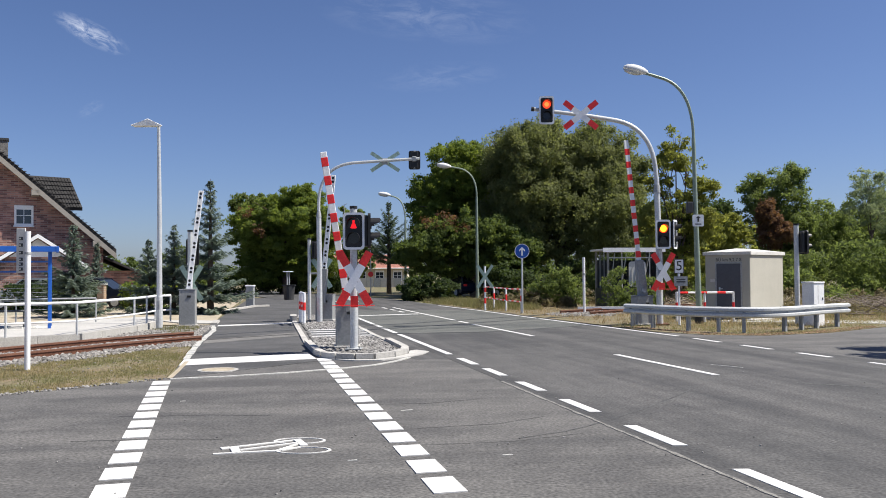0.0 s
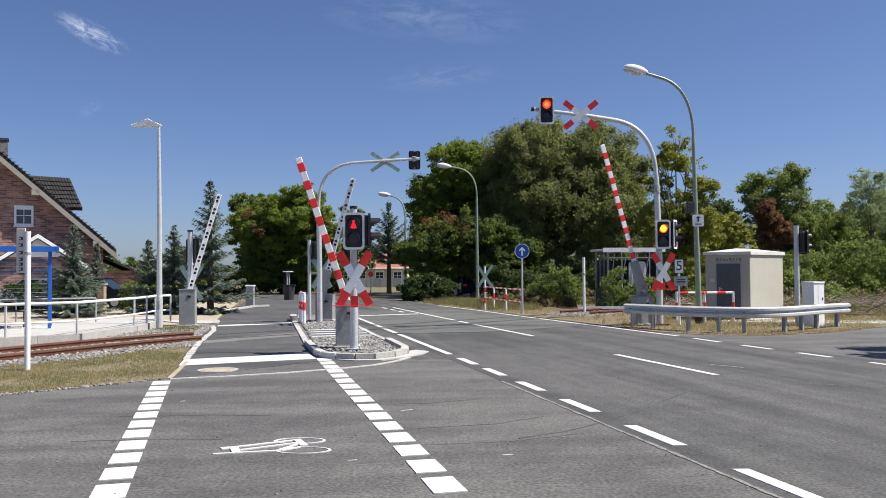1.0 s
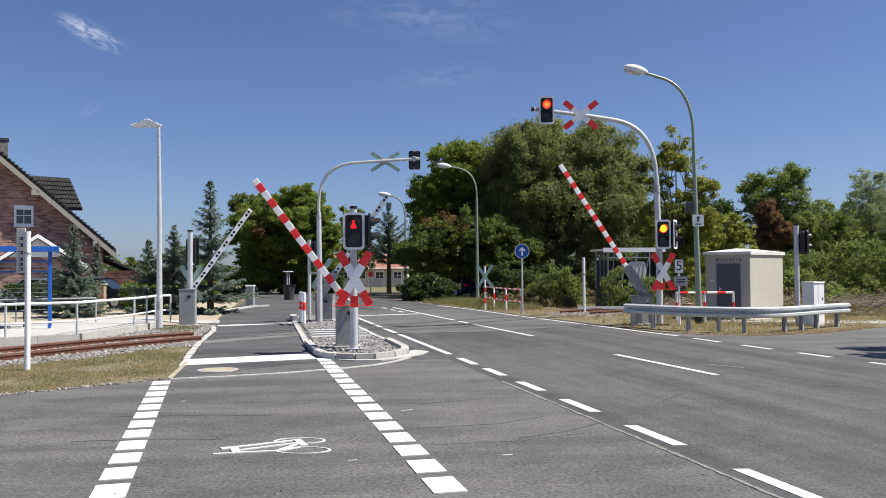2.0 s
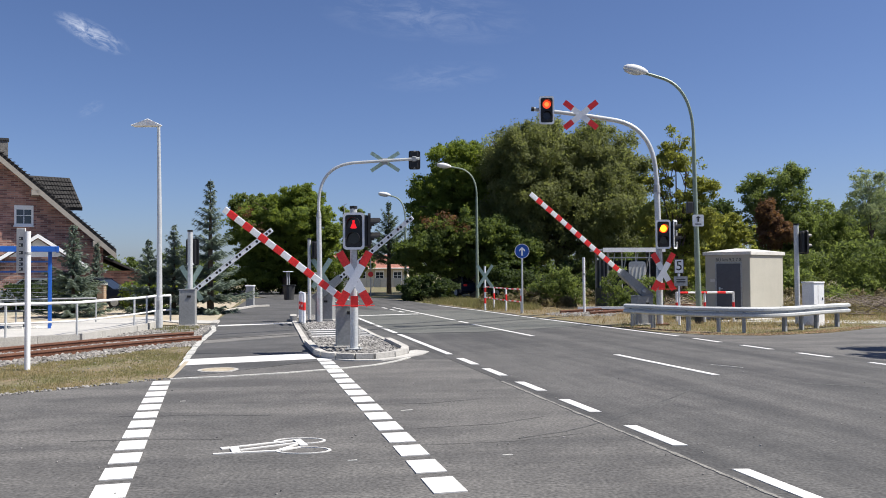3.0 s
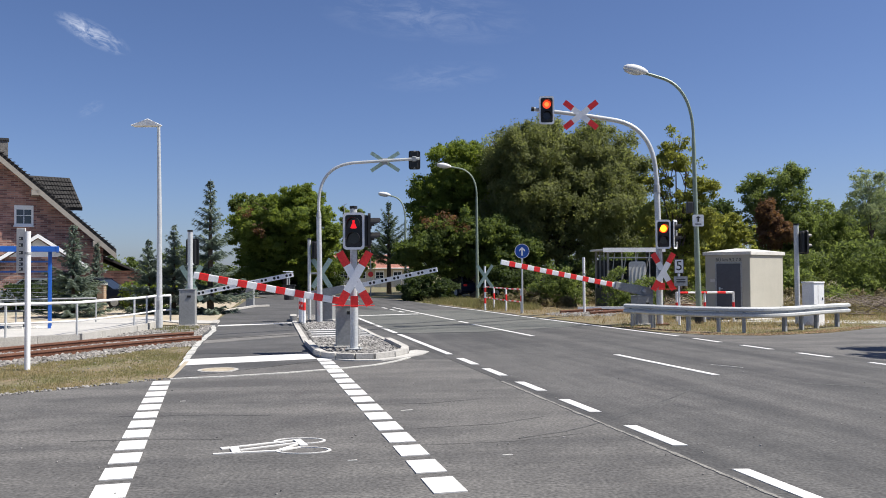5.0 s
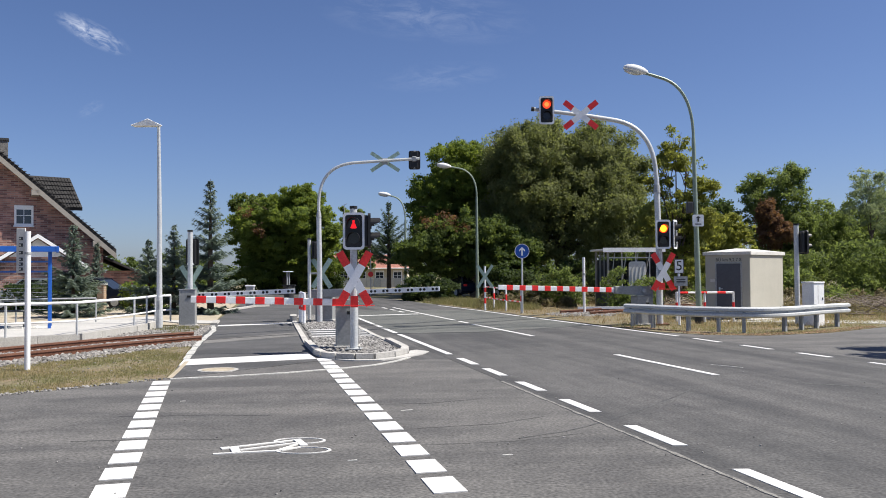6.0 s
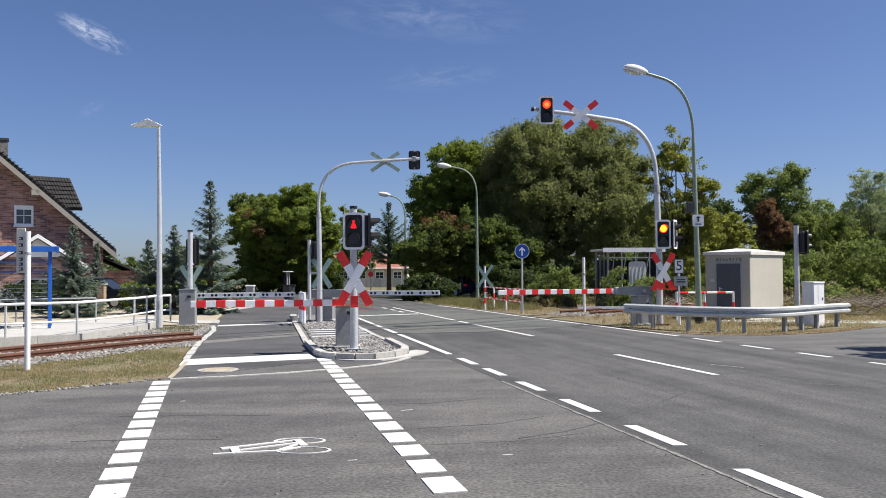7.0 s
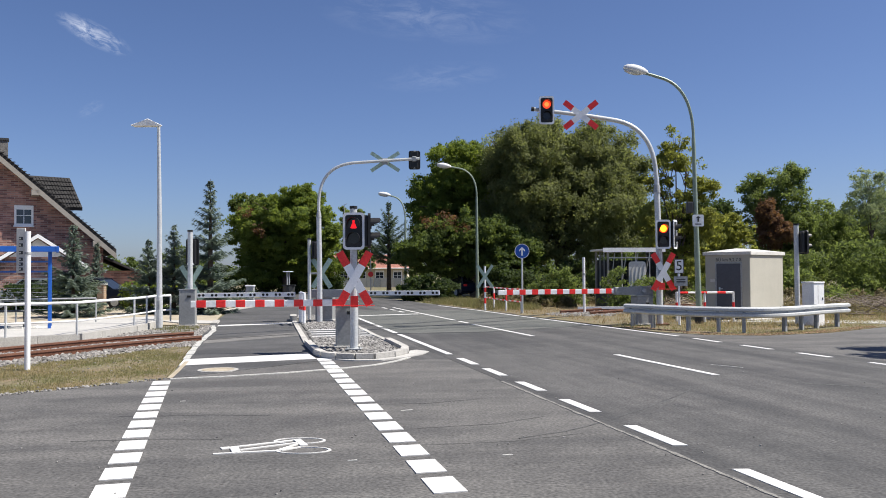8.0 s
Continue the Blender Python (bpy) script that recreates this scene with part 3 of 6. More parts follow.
kerb_run(island, ISLAND[8:12], 0.13, -0.08, 0.07, 0.6)
kerb_run(island, ISLAND[11:], 0.14, -0.08, 0.04, 0.6)
kerb_run(island, [(-5.3, 30.0), (-5.55, 31.4)], 0.22, -0.08, 0.2, 0.7)
part("crossing_pad", prism(B(), [(-4.0, 25.0), (-3.42, 22.0), (-1.75, 22.45), (-2.3, 25.3)], -0.06, 0.05), M_PATH, island, "dark asphalt pad across the island")
for k in range(4):
    a, b = Vector((-3.48, 22.25)).lerp(Vector((-3.95, 24.7)), k / 3.0), Vector((-1.82, 22.62)).lerp(Vector((-2.25, 24.95)), k / 3.0)
    up = Vector((-0.05, 0.26))
    part("stripe", prism(B(), [tuple(a), tuple(b), tuple(b + up), tuple(a + up)], 0.03, 0.056), M_PAINT, island, "worn white painted stripe")
inner = in_poly([(-2.55, 18.05), (-2.33, 17.5), (-2.05, 17.18), (-1.75, 17.02), (-1.45, 17.06), (-1.17, 17.4), (-0.98, 17.95), (-0.98, 18.55), (-2.65, 25.6), (-4.3, 33.0), (-5.8, 33.4), (-3.1, 20.4)])
pad = in_poly([(-4.05, 25.1), (-3.4, 21.95), (-1.65, 22.4), (-2.2, 25.4)])
stones_in("island_gravel", lambda x, y: inner(x, y) and not pad(x, y), (-6, 17, -0.7, 33.5), 5200, 0.04, 0.04, M_STONE, "loose grey gravel on the traffic island")
front = thing("worn_apron", 0, 0, 0, 0, "pale concrete haunch round the island's nose", "kerb edge", kind="structure")
part("haunch", prism(B(), [(-2.3, 16.95), (-1.75, 16.62), (-1.2, 16.68), (-0.8, 17.15), (-0.45, 17.8), (-0.32, 18.4), (-0.6, 18.75), (-0.74, 18.55), (-0.74, 17.9), (-0.98, 17.22), (-1.38, 16.82), (-1.75, 16.77)], -0.05, 0.02), M_PLAT, front)

TRACK = [(-17.5, 3.0), (-13.0, 10.6), (-9.45, 17.7), (-7.6, 21.2), (-5.6, 23.6), (-0.2, 28.3), (5.2, 33.6), (10, 37.9), (30, 55)]


def track_point(t):
    n = len(TRACK) - 1
    k = min(int(t), n - 1)
    u = t - k
    p = [Vector(TRACK[max(0, min(n, k + j))]) for j in (-1, 0, 1, 2)]
    return 0.5 * (2 * p[1] + (p[2] - p[0]) * u + (2 * p[0] - 5 * p[1] + 4 * p[2] - p[3]) * u * u + (3 * p[1] - p[0] - 3 * p[2] + p[3]) * u ** 3)


def track():
    t = thing("railway_track", 0, 0, 0, 0, "rusty rails on ballast crossing the road", "railway track", kind="structure")
    for side in (-0.74, 0.74):
        for t0, t1, name in ((0.0, 3.75 if side > 0 else 3.5, "rail"), (6.0, 8.0, "rail")):
            pts = [track_point(t0 + (t1 - t0) * k / 40) for k in range(41)]
            bm_w, bm_h, bm_f = B(), B(), B()
            for bm, w, z0, z1 in ((bm_f, 0.14, -0.04, -0.005), (bm_w, 0.03, -0.005, 0.09), (bm_h, 0.07, 0.09, 0.135)):
                rings = []
                for k, p in enumerate(pts):
                    s = offset_left(pts[max(0, k - 1)], pts[min(40, k + 1)], 1.0)
                    c = p + s * side
                    rings.append([bm.verts.new((*(c + s * a), z)) for a, z in ((-w / 2, z0), (w / 2, z0), (w / 2, z1), (-w / 2, z1))])
                for a, b in zip(rings, rings[1:]):
                    for i in range(4):
                        bm.faces.new((a[i], a[(i + 1) % 4], b[(i + 1) % 4], b[i]))
            r = part(name, bm_w, M_RAIL, t)
            part("foot", bm_f, M_RAIL, r)
            part("head", bm_h, M_RAILTOP, r, "worn rail head")
        pts = [track_point(3.5 + 2.4 * k / 30) for k in range(31)]
        bm = B()
        for a, b in zip(pts, pts[1:]):
            s = offset_left(a, b, 1.0)
            prism(bm, [tuple(a + s * (side - 0.06)), tuple(b + s * (side - 0.06)), tuple(b + s * (side + 0.06)), tuple(a + s * (side + 0.06))], -0.03, 0.010)
        part("flangeway", bm, M_DARK, t, "dark rail groove set in the road")
    me = mesh_of("sleeper", box(B(), (0, 0, -0.035), (2.5, 0.24, 0.06), 0.015), M_SLEEPER)
    d, last = 0.0, track_point(0.8)
    for k in range(2400):
        u = 0.8 + k * 0.003
        p = track_point(u)
        d += (p - last).length
        last = p
        if d > 0.62 and not 3.3 < u < 6.1:
            d = 0.0
            q = track_point(u + 0.01) - p
            ob = new("sleeper", me)
            ob.parent = t
            ob.matrix_basis = pose(p.x, p.y, 0.0, 0, 0, math.degrees(math.atan2(q.y, q.x)) + 90)


track()
near_track = [track_point(1.3 + 2.1 * k / 40) for k in range(41)]
far_track = [track_point(6.05 + 1.0 * k / 30) for k in range(31)]


def by_track(pts, reach):
    def test(x, y):
        p = Vector((x, y))
        return min((p - q).length for q in pts) < reach * (0.85 + 0.3 * noise.noise((x, y, 0)))
    return test


not_path = in_poly([(-4.55, 14.05), (-2.3, 16.9), (-6.1, 33.8), (-7.85, 28.6)])
plat = in_poly([(-9.45, 28.0), (-9.25, 25.3), (-9.52, 22.0), (-11.0, 20.75), (-30, 9.8), (-30, 26), (-13, 27.5)])
near_b = by_track(near_track, 2.2)
stones_in("track_ballast", lambda x, y: near_b(x, y) and not not_path(x, y) and not plat(x, y), (-13, 11, -4.6, 23.5), 8500, 0.04, -0.02, M_BALLAST, "crushed stone ballast along the tram track")
strip_b = in_poly([(-9.4, 21.4), (-7.3, 20.6), (-6.3, 21.3), (-7.6, 28.0), (-8.9, 28.3), (-9.1, 25)])
stones_in("verge_gravel", strip_b, (-10, 20.5, -6.2, 29), 3600, 0.045, -0.02, M_BALLAST, "loose gravel between platform and cycle path")
stones_in("far_ballast", by_track(far_track, 1.6), (3, 31, 14, 42), 2500, 0.05, -0.02, M_BALLAST, "ballast along the far track")


# ---- crossing equipment ----
def crossbuck(parent, cx, cz, y, w, h, bar=0.2, red=True, red_from=0.5, name="crossbuck"):
    """Two crossed boards; the red ends are pieces of their own."""
    base = None
    for s, off in ((1, 0.0), (-1, 0.012)):
        ax = Vector((s * w / 2, h / 2))
        d = ax.normalized()
        half = ax.length - bar * 0.3
        n = Vector((-d.y, d.x)) * bar / 2

        def piece(a, b):
            return [tuple(Vector((cx, cz)) + d * a - n), tuple(Vector((cx, cz)) + d * b - n), tuple(Vector((cx, cz)) + d * b + n), tuple(Vector((cx, cz)) + d * a + n)]
        k = half * (red_from if red else 1.0)
        bm = plate(B(), piece(-k, k), y - 0.012 + off, y + off - 0.001)
        board = part(name if base is None else "cross_board", bm, M_REFL if red else M_SIGNBACK, parent if base is None else base, "" if red else "grey back of a warning cross")
        base = base or board
        if red:
            for a, b in ((k, half), (-half, -k)):
                part("red_end", plate(B(), piece(a, b), y - 0.012 + off, y + off - 0.001), M_RED, base, "red reflective board end")
    return base


def signal_head(parent, cx, cz, y, w, h, lit=None, facing=0.0, back=False, lit_top=True, border=True):
    """Two-light signal: housing, contrast board with white rim, hooded lenses. facing turns it about the upright."""
    m = Matrix.Translation((cx, y, cz)) @ pose(0, 0, 0, 0, 0, facing)

    def put(bm):
        bmesh.ops.transform(bm, matrix=m, verts=bm.verts)
        return bm
    r = w * 0.16
    head = part("signal_head", put(plate(B(), rounded(0, 0, w * 0.94, h * 0.96, r), 0.0, 0.06)), M_BLACK, parent, "black two-light signal head")
    part("housing", put(box(B(), (0, 0.12, 0), (w * 0.62, 0.14, h * 0.86), 0.03)), M_BLACK, head)
    if border:
        part("rim", put(frame_plate(B(), rounded(0, 0, w, h, r), rounded(0, 0, w * 0.79, h * 0.87, r * 0.7), -0.008, 0.012)), M_REFL, head, "white reflective rim")
    for k, zz in enumerate((h * 0.2, -h * 0.2)):
        on = lit is not None and (k == 0) == lit_top
        rr = w * 0.27
        part("lens", put(plate(B(), disc(0, zz, rr), -0.02, 0.005)), lit if on else M_LENS, head, "lit red signal light" if on else "dark unlit lens")
        if on and lit is M_LAMP_HOT:
            part("glow_ring", put(frame_plate(B(), disc(0, zz, rr * 1.08), disc(0, zz, rr * 0.86), -0.026, -0.015)), M_LAMP_RIM, head, "red glowing lens edge")
        if on and lit is M_LAMP_RED:
            part("hot_core", put(plate(B(), disc(0, zz, rr * 0.55), -0.026, -0.018)), M_LAMP_CORE, head, "brighter middle of the light")
        bm, n = B(), 12
        rows = []
        for q in range(n + 1):
            a = radians(-20 + 220 * q / n)
            rows.append([bm.verts.new((rr * 1.12 * f * math.cos(a), yy, zz + rr * 1.12 * f * math.sin(a))) for yy, f in ((0.0, 1), (-0.2 if 0.15 < q / n < 0.85 else -0.08, 1), (-0.2 if 0.15 < q / n < 0.85 else -0.08, 0.94), (0.0, 0.94))])
        for a, b in zip(rows, rows[1:]):
            for i in range(4):
                bm.faces.new((a[i], b[i], b[(i + 1) % 4], a[(i + 1) % 4]))
        part("visor", put(bm), M_BLACK, head)
    return head


def pole_part(parent, x, y, z0, z1, r, material=None, cap=True, name="pole", r1=None):
    p = part(name, tube(B(), [(x, y, z0), (x, y, z0 + (z1 - z0) * 0.5), (x, y, z1)], [r, (r + (r1 or r)) / 2, r1 or r], 14), material or M_GALV, parent, smooth=False)
    if cap:
        part("cap", tube(B(), [(x, y, z1 - 0.01), (x, y, z1 + 0.05)], (r1 or r) * 1.12, 14), M_BLACK, p, "black plastic cap")
    return p


def cabinet_part(parent, x, y, w, d, z1, z0=0.0, material=None):
    c = part("cabinet", box(B(), (x, y, (z0 + z1) / 2), (w, d, z1 - z0), 0.02), material or M_CAB, parent, "grey painted drive cabinet")
    part("lid", box(B(), (x, y, z1 + 0.012), (w + 0.03, d + 0.03, 0.024), 0.008), material or M_CAB, c)
    part("lock", box(B(), (x + w * 0.12, y - d / 2 - 0.008, z1 - 0.22), (0.12, 0.02, 0.07), 0.006), M_BLACK, c, "black lock plate")
    part("foot", box(B(), (x, y, z0 + 0.02), (w + 0.08, d + 0.08, 0.04), 0.01), M_KERB, c, "concrete footing")
    return c


def barrier_arm(parent, side, length, thick, z, y, x, red=True, sleeve=0.0, tip=0.12, tail=0.25):
    """The swinging arm, built flat along local x towards side, with its axle at the origin."""
    bm = box(B(), (side * (length + sleeve * 0.6) / 2, 0, 0), (length - sleeve * 0.6, 0.05, thick), 0.012)
    arm = part("arm", bm, M_WHITE, parent, "red and white barrier arm" if red else "white perforated back of a barrier arm")
    part("axle", tube(B(), [(0, -0.16, 0), (0, 0.16, 0)], 0.07, 14), M_GALV_DULL, arm)
    part("tail", box(B(), (-side * tail / 2, 0, 0), (tail, 0.12, thick * 1.1), 0.015), M_CAB, arm)
    if sleeve:
        bm = plate(B(), [(side * a, b) for a, b in ((-0.34, -0.15), (-0.34, 0.14), (0.25, 0.14), (sleeve, thick * 0.75), (sleeve, -thick * 0.75), (0.3, -0.14))], -0.09, 0.09)
        bmesh.ops.bevel(bm, geom=bm.edges[:], offset=0.012, segments=1, affect="EDGES")
        part("sleeve", bm, M_CAB, arm, "grey tapered arm holder")
    start = sleeve + 0.02
    if red:
        a = length - tip
        while a - 0.205 > max(start, -0.2):
            part("band", box(B(), (side * (a - 0.1), 0, 0), (0.205, 0.056, thick + 0.006), 0.01), M_RED, arm, "red reflective band")
            a -= 0.41
    else:
        a = length - 0.1
        while a > start + 0.1:
            for da in (0.0, 0.13):
                bm = plate(B(), disc(side * (a - da), 0, 0.045, 10), -0.029, -0.027)
                part("hole", bm, M_BLACK, arm, "dark round hole")
            a -= 0.42
        part("edge", box(B(), (side * (length + start) / 2, -0.03, thick / 2 - 0.012), (length - start, 0.02, 0.02)), M_WHITE, arm)
    arm.matrix_basis = pose(x, y, z)
    return arm


# near half barrier with its light and cross on the island
near_post = thing("signal_post", -1.92, 18.2, 0.09, 0, "grey post with red light and warning cross on gravel island", "crossing signal", "crossing signals")
pole_part(near_post, 0, 0, 0, 3.02, 0.075)
part("sleeve", tube(B(), [(0, 0, 0), (0, 0, 1.05)], 0.084, 16), M_GALV, near_post)
part("red_plate", box(B(), (0.02, -0.1, 1.02), (0.16, 0.02, 0.24)), M_RED, near_post, "small red plate")
part("base_plate", box(B(), (0, 0, 0.012), (0.34, 0.34, 0.024), 0.006), M_GALV_DULL, near_post)
for sx in (-0.13, 0.13):
    part("bolt", tube(B(), [(sx, -0.13, 0.02), (sx, -0.13, 0.07)], 0.016, 6), M_GALV_DULL, near_post)
h = signal_head(near_post, 0.02, 2.525, -0.16, 0.46, 0.79, None)
for pts in ([(-0.035, 0.235), (0.035, 0.235), (0.03, 0.12), (-0.03, 0.12)], [(-0.05, 0.14), (0.05, 0.14), (0.085, 0.04), (-0.085, 0.04)], [(-0.1, 0.045), (0.1, 0.045), (0.06, 0.015), (-0.06, 0.015)]):
    part("lit_symbol", plate(B(), [(0.02 + a * 0.75, 2.525 + 0.13 + (b - 0.11) * 0.8) for a, b in pts], -0.188, -0.182), M_SYMBOL, h, "glowing red symbol")
signal_head(near_post, 0.37, 2.53, -0.02, 0.42, 0.78, None, facing=95, border=False)
part("bracket", box(B(), (0.08, 0, 2.5), (0.2, 0.05, 0.5), 0.01), M_GALV_DULL, near_post)
part("whip", tube(B(), [(-0.2, 0.0, 2.2), (-0.2, 0.0, 3.1), (-0.14, 0.0, 3.12)], 0.008, 6), M_GALV_DULL, near_post, "thin metal rod")
crossbuck(near_post, 0.03, 1.515, -0.13, 0.70, 1.22, 0.175)
part("cross_clamp", box(B(), (0.01, -0.1, 1.47), (0.2, 0.06, 0.1), 0.01), M_GALV_DULL, near_post)

near_barrier = thing("half_barrier", -2.05, 18.5, 0.09, 7, "grey cabinet with red and white barrier arm over the path", "level crossing barrier", "crossing barriers")
cabinet_part(near_barrier, -0.05, 0.28, 0.5, 0.4, 0.98)
near_arm = barrier_arm(near_barrier, -1, 3.32, 0.145, 0.99, -0.02, -0.04, True, 0.0, 0.12, 0.2)
part("trip_wire", tube(B(), [(-0.44, -0.17, 0.94), (0.46, -0.17, 0.94)], 0.009, 6), M_RED, near_post, "thin red rod")

# barrier arm beyond the track over the path
fl_barrier = thing("half_barrier", -8.46, 28.1, 0.0, 8.5, "grey drive cabinet with white-backed barrier arm beyond the track", "level crossing barrier", "crossing barriers")
cabinet_part(fl_barrier, -0.0, 0.0, 0.52, 0.42, 1.19)
fl_arm = barrier_arm(fl_barrier, 1, 3.54, 0.16, 0.99, 0.27, -0.04, False, 0.0)
fl_post = thing("signal_post", -8.52, 28.55, 0.0, 0, "grey post with signal and warning cross seen from behind", "crossing signal", "crossing signals")
pole_part(fl_post, 0, 0, 0, 3.14, 0.085)
signal_head(fl_post, 0.03, 2.45, 0.2, 0.46, 0.95, None, facing=180, border=False)
crossbuck(fl_post, 0.0, 1.4, 0.12, 0.74, 1.25, 0.17, red=False)
part("clamp", box(B(), (0, 0.06, 2.05), (0.2, 0.14, 0.08), 0.01), M_WHITE, fl_post)

# gantry, post and barrier at the far end of the island
fr_gantry = thing("signal_gantry", -4.17, 28.6, 0.08, 0, "galvanised gantry carrying a warning cross and signal seen from behind", "signal gantry", "signal gantries")
part("mast", tube(B(), [(0, 0, 0), (0, 0, 1.9), (-0.02, 0, 3.55)], [0.095, 0.085, 0.08], 14), M_GALV, fr_gantry)
part("arm", tube(B(), [(-0.02, 0, 3.4), (-0.02, 0, 3.6), (-0.02, 0, 3.75)] + bend((-0.02, 0, 4.0), (0.0, 0, 5.25), (1.15, 0, 5.35), 10) + [(2.3, 0, 5.42), (3.4, 0, 5.48)], 0.05, 12), M_GALV, fr_gantry)
part("collar", tube(B(), [(-0.02, 0, 3.5), (-0.02, 0, 3.72)], [0.092, 0.06], 14), M_GALV_DULL, fr_gantry)
crossbuck(fr_gantry, 2.22, 5.4, 0.14, 1.02, 0.66, 0.125, red=False)
part("cross_clamp", box(B(), (2.22, 0.06, 5.4), (0.2, 0.14, 0.2), 0.02), M_GALV_DULL, fr_gantry)
signal_head(fr_gantry, 3.22, 5.45, 0.2, 0.42, 0.66, None, facing=180, border=False)
part("head_clamp", box(B(), (3.22, 0.02, 5.47), (0.15, 0.14, 0.17), 0.02), M_GALV_DULL, fr_gantry)
part("head_tube", tube(B(), [(3.22, 0.05, 5.15), (3.22, 0.05, 5.76)], 0.035, 10), M_GALV_DULL, fr_gantry)
fr_barrier = thing("half_barrier", -4.03, 29.2, 0.08, -6.4, "grey cabinet with white-backed barrier arm over the carriageway", "level crossing barrier", "crossing barriers")
cabinet_part(fr_barrier, -0.03, 0.0, 0.6, 0.45, 0.88)
fr_arm = barrier_arm(fr_barrier, 1, 4.05, 0.16, 0.94, -0.3, -0.08, False, 0.85)
fr_post = thing("signal_post", -4.72, 29.9, 0.08, 0, "slim post with signal and warning cross seen from behind", "crossing signal", "crossing signals")
pole_part(fr_post, 0, 0, 0, 2.82, 0.06)
signal_head(fr_post, 0.26, 2.45, 0.05, 0.4, 0.64, None, facing=200, border=False)
crossbuck(fr_post, 0.42, 1.62, 0.1, 0.7, 1.1, 0.17, red=False)
part("bracket", box(B(), (0.2, 0.05, 1.62), (0.45, 0.05, 0.06), 0.01), M_GALV_DULL, fr_post)

# gantry and barrier beside the guard rail
r_gantry = thing("signal_gantry", 6.87, 26.95, 0.0, 0, "galvanised gantry with red lights and red-white warning crosses", "signal gantry", "signal gantries")
part("mast", tube(B(), [(0, 0, 0), (0.0, 0, 2.2), (-0.04, 0, 4.3)], [0.105, 0.1, 0.09], 14), M_GALV, r_gantry)
part("base_plate", box(B(), (0, 0, 0.02), (0.5, 0.5, 0.04), 0.01), M_RAIL, r_gantry)
part("arm", tube(B(), [(-0.04, 0, 4.1), (-0.04, 0, 4.6)] + bend((-0.06, 0, 4.75), (-0.12, 0, 6.35), (-1.45, 0, 6.54), 12) + [(-2.2, 0, 6.67), (-3.95, 0, 6.9)], [0.09, 0.075] + [0.072] * 13 + [0.065, 0.06], 12), M_GALV, r_gantry)
part("arm_cap", tube(B(), [(-3.93, 0, 6.897), (-4.02, 0, 6.91)], 0.075, 12), M_BLACK, r_gantry, "black end cap")
part("collar", tube(B(), [(-0.04, 0, 4.2), (-0.04, 0, 4.45)], [0.115, 0.09], 14), M_GALV_DULL, r_gantry)
signal_head(r_gantry, -3.55, 6.83, -0.18, 0.48, 0.9, M_LAMP_RED)
crossbuck(r_gantry, -2.46, 6.68, -0.13, 1.12, 0.9, 0.18)
part("cross_clamp", box(B(), (-2.46, -0.03, 6.69), (0.2, 0.16, 0.16), 0.02), M_GALV_DULL, r_gantry)
signal_head(r_gantry, 0.08, 2.86, -0.24, 0.47, 0.92, M_LAMP_HOT)
signal_head(r_gantry, 0.5, 2.86, -0.1, 0.44, 0.92, None, facing=62)
part("bracket", box(B(), (0.2, -0.02, 2.86), (0.42, 0.05, 0.5), 0.01), M_GALV_DULL, r_gantry)
crossbuck(r_gantry, 0.08, 1.68, -0.2, 0.70, 1.25, 0.175)
part("cross_clamp", box(B(), (0.05, -0.14, 1.68), (0.2, 0.12, 0.12), 0.01), M_GALV_DULL, r_gantry)
part("trip_wire", tube(B(), [(-0.32, -0.2, 1.13), (0.5, -0.2, 1.13)], 0.008, 6), M_RED, r_gantry, "thin red rod")
part("red_plate", box(B(), (0.03, -0.19, 1.22), (0.2, 0.02, 0.22)), M_RED, r_gantry, "small red plate")
r_barrier = thing("half_barrier", 6.28, 27.05, 0.0, 14.2, "grey cabinet with a red and white barrier arm over the carriageway", "level crossing barrier", "crossing barriers")
cabinet_part(r_barrier, 0.06, 0.0, 0.56, 0.45, 0.9)
r_arm = barrier_arm(r_barrier, -1, 4.82, 0.15, 1.08, -0.02, 0.06, True, 0.98, 0.27)


# ---- street furniture ----
def lamp_head(parent, at, d, length, width, name="lamp_head"):
    """A flattened luminaire along the plan direction d."""
    bm = B()
    bmesh.ops.create_uvsphere(bm, u_segments=14, v_segments=8, radius=0.5)
    for v in bm.verts:
        v.co = Vector((v.co.x * length, v.co.y * width, v.co.z * (0.34 if v.co.z > 0 else 0.22)))
    bmesh.ops.transform(bm, matrix=Matrix.Translation(at) @ d, verts=bm.verts)
    hd = part(name, bm, M_LAMPGLASS, parent, "pale lamp housing", smooth=True)
    bm = B()
    bmesh.ops.create_uvsphere(bm, u_segments=12, v_segments=6, radius=0.5)
    for v in bm.verts:
        v.co = Vector((v.co.x * length * 0.75 - length * 0.08, v.co.y * width * 0.7, v.co.z * 0.2 - 0.07))
    bmesh.ops.transform(bm, matrix=Matrix.Translation(at) @ d, verts=bm.verts)
    part("lamp_bowl", bm, M_GALV, hd, smooth=True)


lamp = thing("street_lamp", -8.87, 26.5, 0, 0, "slim galvanised street lamp with a flat pale head", "street lamp", "street lamps")
part("mast", tube(B(), [(0, 0, 0), (0, 0, 1.0), (0, 0, 1.05), (0.0, 0, 3.4), (-0.03, 0, 6.35)], [0.105, 0.1, 0.085, 0.075, 0.045], 14), M_GALV, lamp)
part("door", box(B(), (0.0, -0.1, 0.75), (0.09, 0.02, 0.3), 0.008), M_GALV_DULL, lamp, "small access door")
bm = B()
prof = [(-0.85, 0.0), (-0.45, 0.13), (-0.3, 0.2), (-0.1, 0.1), (0.08, 0.02), (0.0, -0.03), (-0.8, -0.03)]
